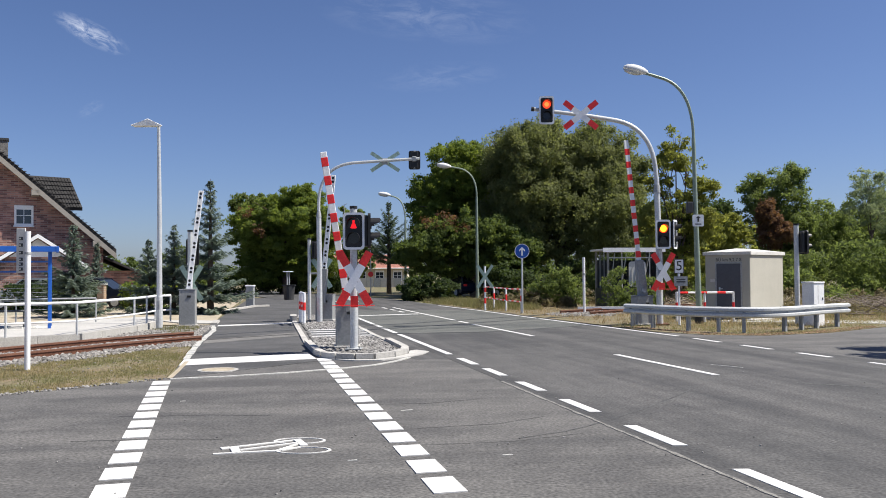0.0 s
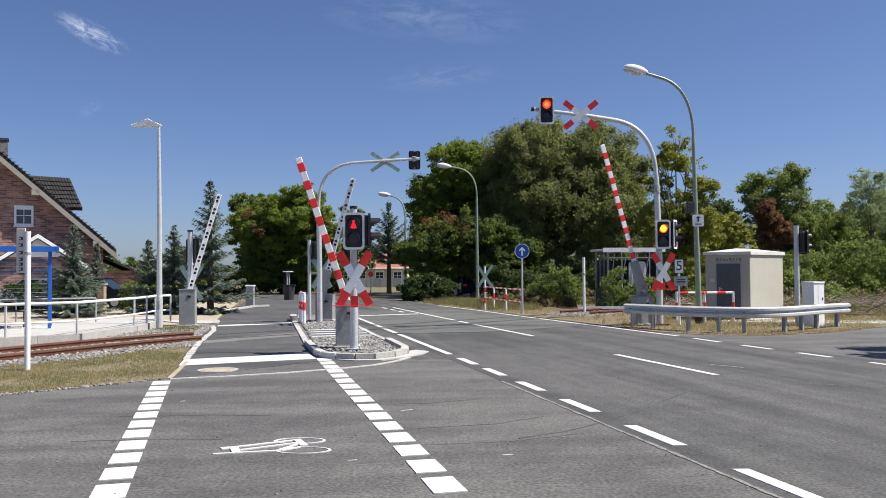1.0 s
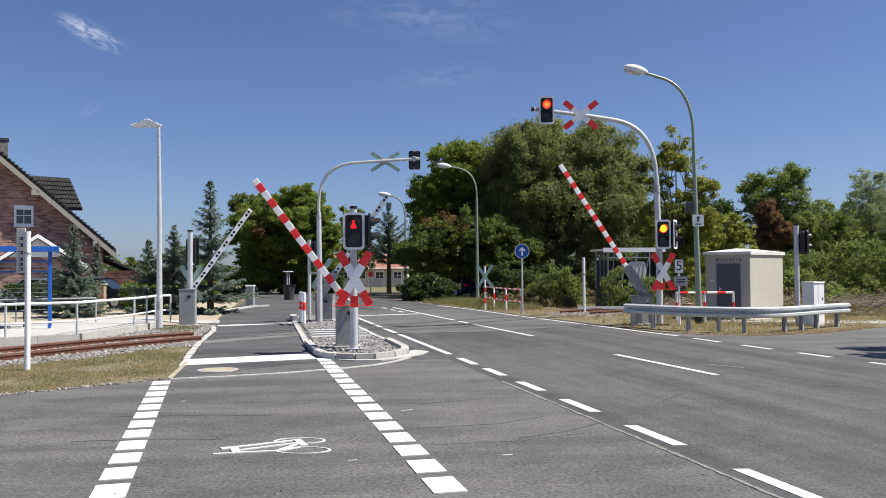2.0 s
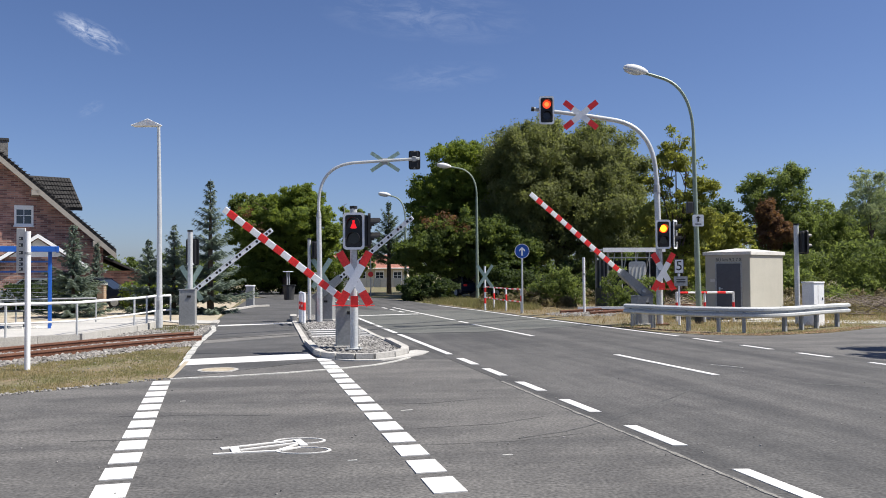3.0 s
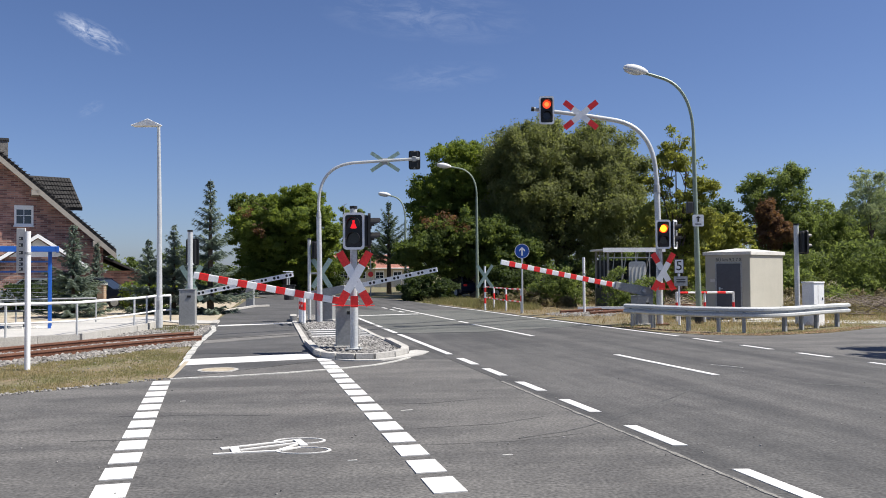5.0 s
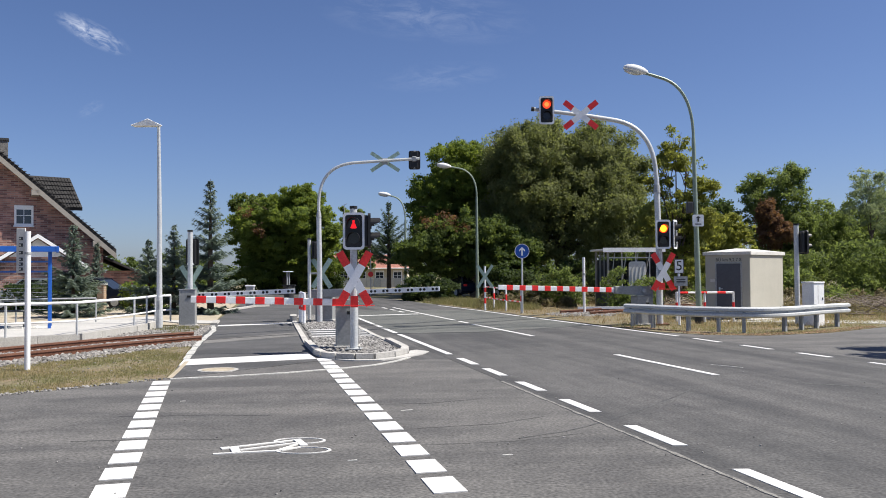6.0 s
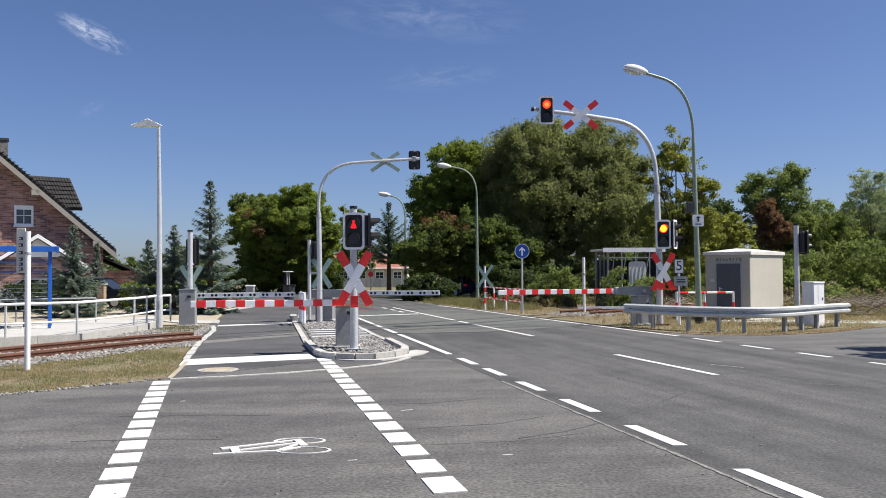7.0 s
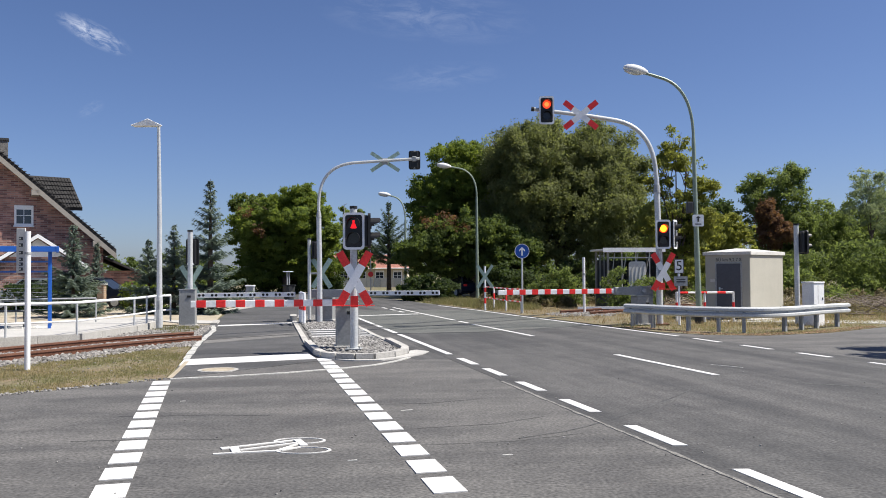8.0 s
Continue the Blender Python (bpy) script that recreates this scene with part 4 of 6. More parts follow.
plate(bm, [(a - 0.03, b + 6.38) for a, b in prof], -0.16, 0.16)
bmesh.ops.bevel(bm, geom=bm.edges[:], offset=0.02, segments=1, affect="EDGES")
part("lamp_head", bm, M_LAMPGLASS, lamp, "flat white lamp head")

lamp2 = thing("street_lamp", 8.25, 27.4, 0, 0, "tall green-grey street lamp with a curved arm", "street lamp", "street lamps")
part("mast", tube(B(), [(0, 0, 0), (0, 0, 0.35), (-0.0, 0, 0.4), (-0.06, 0, 3.6), (-0.1, 0, 6.0)], [0.12, 0.12, 0.1, 0.075, 0.06], 14), M_GREENPOLE, lamp2)
part("arm", tube(B(), [(-0.1, 0, 5.9)] + bend((-0.1, 0, 6.2), (-0.16, 0, 7.75), (-1.2, 0, 8.0), 10) + [(-1.65, 0, 8.14)], 0.05, 10), M_GREENPOLE, lamp2)
lamp_head(lamp2, (-1.95, 0, 8.24), pose(0, 0, 0, 0, 14, 0), 0.85, 0.34)
part("base_sleeve", tube(B(), [(0, 0, 0), (0, 0, 0.3)], 0.14, 14), M_BLACK, lamp2, "black rubber base")
part("small_box", box(B(), (-0.26, 0, 3.75), (0.2, 0.2, 0.36), 0.02), M_DARK, lamp2, "dark control box")
sg = part("arrow_sign", plate(B(), rounded(-0.02, 3.32, 0.36, 0.38, 0.04), -0.13, -0.11), M_REFL, lamp2, "small white sign with an arrow")
part("arrow", plate(B(), [(-0.045, 3.28), (0.005, 3.28), (0.005, 3.4), (0.06, 3.4), (-0.02, 3.47), (-0.1, 3.4), (-0.045, 3.4)], -0.136, -0.13), M_DARK, sg)
part("bar", plate(B(), [(-0.12, 3.19), (0.08, 3.19), (0.08, 3.22), (-0.12, 3.22)], -0.136, -0.13), M_DARK, sg)

for x, y, hh, reach in ((2.1, 52.2, 7.0, 1.9), (-2.68, 60.4, 6.0, 1.4), (-11.5, 92, 6.0, 1.4)):
    lp = thing("street_lamp", x, y, 0, 0, "green-grey curved street lamp beside the trees", "street lamp", "street lamps")
    part("mast", tube(B(), [(0, 0, 0), (0, 0, 0.6), (0, 0, hh * 0.9)], [0.12, 0.1, 0.065], 10), M_GREENPOLE, lp)
    part("arm", tube(B(), [(0, 0, hh * 0.88)] + bend((0, 0, hh * 0.93), (-0.05, 0, hh + 0.9), (-reach * 0.6, 0, hh + 1.1), 8) + [(-reach * 0.85, 0, hh + 1.18)], 0.05, 8), M_GREENPOLE, lp)
    lamp_head(lp, (-reach * 1.05, 0, hh + 1.25), pose(0, 0, 0, 0, 10, 0), 0.95, 0.36)


def banded_post(parent, x, y, h, r, bands, name="post"):
    p = part(name, tube(B(), [(x, y, 0), (x, y, h)], r, 10), M_WHITE, parent)
    for a, b in bands:
        part("band", tube(B(), [(x, y, a), (x, y, b)], r + 0.004, 10), M_RED, p, "red band")


def banded_rail(parent, p, q, r, n, name="rail"):
    p, q = Vector(p), Vector(q)
    rl = part(name, tube(B(), [p, q], r, 8), M_WHITE, parent)
    for k in range(n):
        a, b = p.lerp(q, (k + 0.15) / n), p.lerp(q, (k + 0.6) / n)
        part("band", tube(B(), [a, b], r + 0.004, 8), M_RED, rl, "red band")


rwl = thing("pedestrian_railing", 0, 0, 0, 0, "thin red and white tubular railing at the verge", "railing", "red and white railings")
RW = [(2.03, 41.6), (2.32, 38.9), (2.72, 36.8), (3.2, 34.75)]
for x, y in RW:
    banded_post(rwl, x, y, 0.98, 0.042, ((0.48, 0.72),))
for (ax, ay), (bx, by) in zip(RW, RW[1:]):
    for z in (0.97, 0.46):
        banded_rail(rwl, (ax, ay, z), (bx, by, z), 0.026, 3)
rwr = thing("pedestrian_railing", 8.7, 28.25, 0, 0, "red and white tubular railing before the concrete hut", "railing", "red and white railings")
for x in (-0.93, 0.0, 0.95):
    banded_post(rwr, x, 0, 1.0, 0.04, ((0.35, 0.65),))
banded_rail(rwr, (-0.93, 0, 0.97), (0.95, 0, 0.97), 0.036, 3)
rwn = thing("pedestrian_railing", -4.7, 28.0, 0.08, 0, "short red and white railing end on the island", "railing", "red and white railings")
for x, y in ((-0.14, 0.7), (0.0, 0.2), (0.16, -0.35)):
    banded_post(rwn, x, y, 1.0, 0.05, ((0.42, 0.68),))
part("rail", tube(B(), [(-0.14, 0.7, 0.97), (0.16, -0.35, 0.97)], 0.045, 8), M_WHITE, rwn)
banded_rail(rwn, (-0.14, 0.7, 0.55), (0.16, -0.35, 0.55), 0.045, 1)

backcross = thing("warning_cross", 1.85, 37.6, 0, 0, "post with the grey back of a warning cross", "warning cross")
banded_post(backcross, 0, 0, 1.95, 0.045, ((0.3, 0.55), (0.8, 1.0)))
crossbuck(backcross, 0.0, 1.5, -0.06, 0.72, 1.05, 0.13, red=False)

keep = thing("direction_sign", 3.23, 34.7, 0, 0, "round blue sign with white upward arrow on a pole", "road sign")
pole_part(keep, 0, 0, 0, 2.8, 0.038)
sg = part("blue_disc", plate(B(), disc(0.0, 2.54, 0.285, 28), -0.06, -0.045), M_BLUE, keep, "round blue sign face")
part("arrow", plate(B(), [(-0.03, 2.36), (0.03, 2.36), (0.03, 2.6), (0.11, 2.53), (0.13, 2.58), (0, 2.71), (-0.13, 2.58), (-0.11, 2.53), (-0.03, 2.6)], -0.066, -0.06), M_REFL, sg, "white arrow")
part("edge_ring", frame_plate(B(), disc(0, 2.54, 0.3, 28), disc(0, 2.54, 0.28, 28), -0.064, -0.045), M_REFL, sg)

marker = thing("marker_post", 5.84, 35.2, 0, 0, "plain pale grey post beside the track", "post")
pole_part(marker, 0, 0, 0, 2.28, 0.055, M_WHITE, cap=False)
part("collar", tube(B(), [(0, 0, 1.55), (0, 0, 1.62)], 0.065, 12), M_GALV_DULL, marker)

speed = thing("speed_board", 7.4, 26.6, 0, 0, "white railway board with black figure five on post", "railway sign")
pole_part(speed, 0.0, 0.03, 0, 2.0, 0.035, M_WHITE, cap=False)
sg = part("board", plate(B(), rounded(0.0, 1.85, 0.3, 0.45, 0.02), -0.02, 0.0), M_REFL, speed)
part("edge_ring", frame_plate(B(), rounded(0, 1.85, 0.3, 0.45, 0.02), rounded(0, 1.85, 0.265, 0.415, 0.015), -0.026, -0.02), M_BLACK, sg, "thin black border")
cu = bpy.data.curves.new("digit", "FONT")
cu.body, cu.size, cu.align_x, cu.align_y, cu.extrude = "5", 0.42, "CENTER", "CENTER", 0.002
cu.materials.append(M_BLACK)
dg = new("digit", cu)
dg.parent = sg
dg.matrix_basis = pose(0, -0.026, 1.85, 90, 0, 0)
sb = part("lower_board", plate(B(), rounded(0.05, 1.38, 0.42, 0.3, 0.02), -0.02, 0.0), M_GALV_DULL, speed, "grey plate with unreadable print")
for a, b in ((1.42, 1.45), (1.34, 1.38)):
    part("print_bar", plate(B(), [(-0.09, a), (0.19, a), (0.19, b), (-0.09, b)], -0.024, -0.02), M_DARK, sb)

# guard rail
GUARD = [(5.65, 26.4), (6.05, 25.8), (6.5, 25.0), (7.1, 24.2), (7.8, 23.6), (8.6, 23.3), (9.4, 23.5), (10.3, 24.2), (11.2, 25.0), (12.28, 25.75)]


def guard_rail():
    t = thing("guard_rail", 0, 0, 0, 0, "galvanised steel guard rail curving round the verge", "guard rail")
    prof = [(0.0, 0.4), (-0.02, 0.41), (-0.08, 0.44), (-0.08, 0.5), (0.01, 0.545), (0.01, 0.565), (-0.08, 0.6), (-0.08, 0.66), (-0.02, 0.69), (0.0, 0.7)]
    pts = []
    for i in range(len(GUARD) - 1):
        pp = [Vector(GUARD[max(0, min(len(GUARD) - 1, i + j))]) for j in (-1, 0, 1, 2)]
        for k in range(5):
            u = k / 5
            pts.append(0.5 * (2 * pp[1] + (pp[2] - pp[0]) * u + (2 * pp[0] - 5 * pp[1] + 4 * pp[2] - pp[3]) * u * u + (3 * pp[1] - pp[0] - 3 * pp[2] + pp[3]) * u ** 3))
    pts.append(Vector(GUARD[-1]))
    for i0 in range(0, len(pts) - 1, 15):
        seg = pts[i0:i0 + 16]
        if len(seg) < 2:
            continue
        bm = B()
        rows = []
        for k, p in enumerate(seg):
            g = i0 + k
            s = offset_left(pts[max(0, g - 1)], pts[min(len(pts) - 1, g + 1)], 1.0)
            rows.append([bm.verts.new((*(p - s * (-o)), z)) for o, z in prof] + [bm.verts.new((*(p + s * (o + 0.006)), z)) for o, z in reversed(prof)])
        for a, b in zip(rows, rows[1:]):
            n = len(a)
            for k in range(n):
                bm.faces.new((a[k], a[(k + 1) % n], b[(k + 1) % n], b[k]))
        bm.faces.new(rows[0]), bm.faces.new(rows[-1][::-1])
        part("beam", bm, M_GALV, t)
    d = 0.0
    where = [2, 7, 14, 19, 23, 31, 35, 39, 43]
    for g in where:
        p = pts[g]
        q = pts[g + 1] - p
        s = offset_left(p, pts[g + 1], 1.0)
        c = p + s * 0.1
        mm = pose(c.x, c.y, 0, 0, 0, math.degrees(math.atan2(q.y, q.x)))
        post = part("post", box(box(box(B(), (0, 0, 0.3), (0.012, 0.1, 0.8)), (0, 0.05, 0.3), (0.09, 0.01, 0.8)), (0, -0.05, 0.3), (0.09, 0.01, 0.8)), M_GALV_DULL, t)
        post.matrix_basis = mm
        part("bolt", tube(B(), [(0, -0.14, 0.61), (0, -0.17, 0.61)], 0.018, 6), M_GALV_DULL, post)
        part("spacer", box(B(), (0, -0.07, 0.6), (0.08, 0.06, 0.2)), M_GALV_DULL, post)


guard_rail()


def hut():
    t = thing("switchgear_hut", 10.5, 29.0, 0.0, 0, "beige concrete hut with slate door and pale roof", "utility hut")
    t.matrix_basis = pose(10.5, 29.0, 0, 0, 0, 47)
    # local x runs along the sunlit side, local y along the door side
    L, W, H = 2.9, 1.63, 2.24
    part("wall", box(B(), (L / 2, W / 2, H / 2 - 0.05), (L, W, H + 0.1), 0.025), M_SHED, t)
    bm = B()
    lo = [(-0.06, -0.06), (L + 0.06, -0.06), (L + 0.06, W + 0.06), (-0.06, W + 0.06)]
    v0 = [bm.verts.new((x, y, H)) for x, y in lo]
    v1 = [bm.verts.new((x, y, H + 0.11)) for x, y in lo]
    v2 = [bm.verts.new((x, y, H + 0.24)) for x, y in ((0.75, W / 2), (L - 0.75, W / 2))]
    bm.faces.new(v0[::-1])
    for k in range(4):
        bm.faces.new((v0[k], v0[(k + 1) % 4], v1[(k + 1) % 4], v1[k]))
    bm.faces.new((v1[0], v1[1], v2[1], v2[0])), bm.faces.new((v1[1], v1[2], v2[1])), bm.faces.new((v1[2], v1[3], v2[0], v2[1])), bm.faces.new((v1[3], v1[0], v2[0]))
    part("roof", bm, M_SHEDROOF, t, "pale concrete roof slab")
    dr = part("door", box(B(), (-0.012, W * 0.47, 0.98), (0.03, 0.86, 1.92), 0.006), M_DOOR, t, "slate blue steel door")
    part("door_frame", box(box(box(B(), (-0.008, W * 0.47 - 0.46, 0.98), (0.03, 0.05, 1.98)), (-0.008, W * 0.47 + 0.46, 0.98), (0.03, 0.05, 1.98)), (-0.008, W * 0.47, 1.97), (0.03, 0.97, 0.05)), M_GALV_DULL, dr)
    part("door_handle", box(box(B(), (-0.035, W * 0.47 + 0.32, 1.02), (0.02, 0.05, 0.2), 0.006), (-0.06, W * 0.47 + 0.27, 1.06), (0.03, 0.13, 0.025), 0.006), M_GALV, dr, "metal handle on a backplate")
    part("plinth", box(B(), (L / 2, W / 2, 0.0), (L + 0.5, W + 0.5, 0.05)), M_PLAT, t, "concrete plinth")
    part("vent_plate", box(B(), (-0.01, W * 0.83, 1.35), (0.02, 0.16, 0.1)), M_SHEDROOF, t)
    cuv = bpy.data.curves.new("lettering", "FONT")
    cuv.body, cuv.size, cuv.align_x, cuv.align_y, cuv.extrude = "BÜ km 9,2 7 8", 0.16, "CENTER", "CENTER", 0.002
    cuv.materials.append(M_DARK)
    ob = new("lettering", cuv)
    ob.parent = t
    ob.matrix_basis = pose(-0.004, W * 0.47, 2.07, 90, 0, -90)


hut()
slab("hut_slab", [(9.3, 28.5), (14.2, 26.6), (14.6, 28.2), (9.8, 29.6)], -0.1, 0.0, M_PLAT, "pale concrete slab by the hut", "paving")
cab = thing("junction_cabinet", 11.42, 26.2, 0, 30, "white utility cabinet with a small black lock", "utility cabinet")
part("body", box(B(), (0, 0, 0.64), (0.5, 0.42, 1.34), 0.015), M_WHITE, cab)
part("lid", box(B(), (0, 0, 1.315), (0.54, 0.46, 0.05), 0.015), M_WHITE, cab)
part("door_seam", box(B(), (-0.05, -0.211, 0.64), (0.012, 0.006, 1.2)), M_GALV_DULL, cab)
part("lock", box(B(), (0.16, -0.215, 0.82), (0.05, 0.02, 0.07), 0.005), M_BLACK, cab)
sig = thing("signal_post", 11.16, 26.75, 0, 0, "grey post with black signal seen from the side", "crossing signal", "crossing signals")
pole_part(sig, 0, 0, 0, 3.12, 0.075)
signal_head(sig, 0.26, 2.58, 0.0, 0.4, 0.78, None, facing=108, border=False)
part("bracket", box(B(), (0.13, 0, 2.58), (0.16, 0.06, 0.4), 0.01), M_GALV_DULL, sig)
sbox = thing("cable_box", -9.9, 43.5, 0, 0, "small pale grey cable box by the path kerb", "utility cabinet")
part("body", box(B(), (0, 0, 0.5), (0.4, 0.3, 1.06), 0.02), M_GALV_DULL, sbox)
part("lid", box(B(), (0, 0, 1.06), (0.46, 0.36, 0.07), 0.02), M_WHITE, sbox)
binn = thing("litter_bin", -9.75, 53.6, 0, 0, "dark waste bin beside the path", "bin")
part("body", tube(B(), [(0, 0, 0), (0, 0, 0.85)], [0.3, 0.38], 14), M_DARK, binn)
part("lid", box(B(), (0, 0, 0.9), (0.82, 0.6, 0.09), 0.03), M_BLACK, binn)
for k, (x, y) in enumerate(((-10.4, 56.5), (-10.9, 60))):
    lp = thing("bollard_lamp", x, y, 0, 0, "grey post with a flat white top", "post")
    pole_part(lp, 0, 0, 0, 1.75, 0.05, M_GALV_DULL, cap=False)
    part("top_plate", box(B(), (0, 0, 1.78), (0.55, 0.3, 0.06), 0.02), M_WHITE, lp)
path_kerb = thing("path_kerb", 0, 0, 0, 0, "pale kerb stones along the path", "kerb", kind="structure")
kerb_run(path_kerb, [(-9.55, 37.2), (-9.75, 40.0), (-9.55, 42.8), (-9.0, 43.6)], 0.2, -0.05, 0.09, 1.0)
kerb_run(path_kerb, [(-7.75, 28.7), (-8.15, 30.5)], 0.2, -0.05, 0.06, 1.0)
plat_edge = thing("platform_kerb", 0, 0, 0, 0, "light concrete platform edge stones", "kerb", kind="structure")
kerb_run(plat_edge, [(-30, 9.85), (-11.05, 20.75), (-9.5, 22.1), (-9.22, 25.3), (-9.42, 28.1)], 0.2, -0.08, 0.19, 1.0)

# tram stop
stop_sign = thing("stop_sign_post", -7.62, 15.55, -0.02, 0, "white post with grey lettered plate beside the track", "sign post")
pole_part(stop_sign, 0, 0, 0, 2.55, 0.05, M_WHITE, cap=False)
part("ring", tube(B(), [(0, 0, 2.13), (0, 0, 2.17)], 0.058, 12), M_GALV_DULL, stop_sign)
sg = part("plate", box(B(), (-0.115, -0.02, 2.2), (0.165, 0.025, 0.82), 0.006), M_SHEDROOF, stop_sign, "narrow grey plate with unreadable print")
for z in (2.42, 2.3, 2.16, 2.04, 1.95, 1.86):
    part("print_bar", box(B(), (-0.11, -0.036, z), (0.07, 0.006, 0.06)), M_DARK, sg)
    part("print_bar", box(B(), (-0.125, -0.041, z), (0.025, 0.006, 0.025)), M_SHEDROOF, sg)
rail = thing("platform_railing", 0, 0, 0, 0, "white tubular railing along the platform edge", "railing")
RP = [(-13.2, 19.4), (-10.78, 20.9), (-9.5, 22.0), (-9.25, 25.4), (-9.3, 26.6), (-9.4, 27.7), (-9.1, 28.3)]
for x, y in RP:
    part("post", tube(B(), [(x, y, 0.15), (x, y, 1.0)], 0.03, 10), M_GALV, rail)
for z, r in ((1.0, 0.036), (0.52, 0.026)):
    part("top_rail" if z > 0.9 else "mid_rail", tube(B(), [(x, y, z) for x, y in RP], r, 10), M_WHITE, rail)
rail2 = thing("platform_railing", 0, 0, 0, 0, "grey railing behind the platform", "railing")
RQ = [(-15.5, 25.5), (-13.4, 26.6), (-11.3, 27.6)]
for x, y in RQ:
    part("post", tube(B(), [(x, y, 0.15), (x, y, 0.95)], 0.025, 8), M_GALV_DULL, rail2)
part("top_rail", tube(B(), [(x, y, 0.95) for x, y in RQ], 0.025, 8), M_GALV_DULL, rail2)


def shelter():
    t = thing("tram_shelter", -11.42, 24.6, 0.17, 24, "blue-framed tram shelter with glass panels", "shelter")
    for x, y in ((0, 0), (-2.6, 0), (0.0, 1.25), (-2.6, 1.25)):
        part("post", box(B(), (x, y, 1.12), (0.09, 0.09, 2.26), 0.01), M_BLUEFRAME, t)
    part("front_beam", box(B(), (-1.35, -0.25, 2.29), (3.2, 0.07, 0.16), 0.01), M_BLUEFRAME, t, "blue roof edge beam")
    part("side_beam", box(B(), (0.2, 0.5, 2.29), (0.07, 1.6, 0.16), 0.01), M_BLUEFRAME, t)
    bm = B()
    for k in range(7):
        a0, a1 = k / 7, (k + 1) / 7
        z0, z1 = 2.27 + 0.05 * math.sin(math.pi * a0), 2.27 + 0.05 * math.sin(math.pi * a1)
        y0, y1 = -0.25 + 1.6 * a0, -0.25 + 1.6 * a1
        vs = [bm.verts.new(c) for c in ((-2.9, y0, z0), (0.2, y0, z0), (0.2, y1, z1), (-2.9, y1, z1), (-2.9, y0, z0 + 0.02), (0.2, y0, z0 + 0.02), (0.2, y1, z1 + 0.02), (-2.9, y1, z1 + 0.02))]
        for f in ((0, 1, 2, 3), (7, 6, 5, 4), (0, 4, 5, 1), (3, 2, 6, 7), (1, 5, 6, 2), (0, 3, 7, 4)):
            bm.faces.new([vs[i] for i in f])
    bmesh.ops.remove_doubles(bm, verts=bm.verts, dist=0.001)
    part("roof", bm, M_GALV_DULL, t, "curved roof sheet")
    g = part("back_pane", box(B(), (-1.3, 1.25, 1.2), (2.5, 0.012, 1.7)), M_GLASS, t, "clear glass back panel")
    g.visible_shadow = False
    g = part("side_pane", box(B(), (0.0, 0.62, 1.2), (0.012, 1.15, 1.7)), M_GLASS, t, "clear glass side panel")
    g.visible_shadow = False
    for z in (1.65, 1.95):
        part("glazing_band", box(B(), (-1.3, 1.235, z), (2.5, 0.01, 0.05)), M_BLUEFRAME, t)
    bn = part("bench", box(B(), (-1.4, 1.0, 0.48), (1.9, 0.36, 0.05), 0.01), M_DARK, t, "dark bench seat")
    for x in (-2.1, -0.7):
        part("leg", box(B(), (x, 1.05, 0.23), (0.06, 0.06, 0.46)), M_DARK, bn)
    for k in range(12):
        part("pane_line", box(B(), (-0.008, 0.62, 0.5 + 0.13 * k), (0.006, 1.1, 0.012)), M_GALV_DULL, t)
        part("pane_line", box(B(), (-1.3, 1.24, 0.5 + 0.13 * k), (2.4, 0.006, 0.012)), M_GALV_DULL, t)


shelter()


def old_shelter():
    t = thing("waiting_shelter", 8.55, 38.9, 0, 6, "old glazed shelter with pale flat roof and graffiti", "shelter")
    part("roof", box(B(), (0.1, 0.7, 2.66), (2.9, 2.2, 0.09), 0.02), M_SHEDROOF, t, "pale flat roof slab")
    part("fascia", box(B(), (0.1, -0.42, 2.65), (2.92, 0.03, 0.2)), M_WHITE, t, "weathered white fascia board")
    for x, y in ((-1.1, -0.3), (1.4, -0.3), (-1.1, 1.6), (1.4, 1.6)):
        part("post", box(B(), (x, y, 1.3), (0.09, 0.09, 2.6), 0.01), M_WOODTRIM, t)
    for x in (-0.45, 0.2, 0.85):
        part("mullion", box(B(), (x, -0.3, 1.75), (0.04, 0.05, 1.7)), M_SHEDROOF, t)
    for k in range(2):
        part("side_mullion", box(B(), (-1.1, 0.3 + k * 0.65, 1.75), (0.05, 0.025, 1.7)), M_CAB, t)
    part("sill_wall", box(B(), (0.15, -0.3, 0.45), (2.5, 0.1, 0.9)), M_DARK, t, "dim low wall")
    part("side_wall", box(B(), (-1.1, 0.65, 0.45), (0.1, 1.8, 0.9)), M_DARK, t)
    # full-height wall added to block the sun and keep the interior dark
    part("sun_block_wall", box(B(), (1.46, 0.65, 1.3), (0.08, 1.9, 2.6)), M_DARK, t, "dark end wall added to keep the sun out")
    part("transom", box(B(), (0.15, -0.31, 2.3), (2.5, 0.05, 0.05)), M_SHEDROOF, t)
    # dark colour here stands in for the interior's shade
    part("back_wall", box(B(), (0.15, 1.62, 1.1), (2.5, 0.08, 2.2)), M_DARK, t, "back wall toned dark for the shaded interior")
    g = part("pane", box(B(), (0.15, -0.3, 1.72), (2.44, 0.012, 1.6)), M_GLASS, t, "dirty glass front")
    g.visible_shadow = False
    pn = part("poster", plate(B(), rounded(0.25, 1.55, 0.8, 1.15, 0.14), -0.36, -0.34), M_SHEDROOF, t, "pale rounded panel with scribbled marks")
    for k in range(4):
        part("scribble", tube(B(), bend((0.0 + 0.15 * k, -0.37, 1.15), (-0.1 + 0.22 * k, -0.37, 1.8), (0.1 + 0.15 * k, -0.37, 1.95), 6), 0.009, 5), M_GALV_DULL, pn)
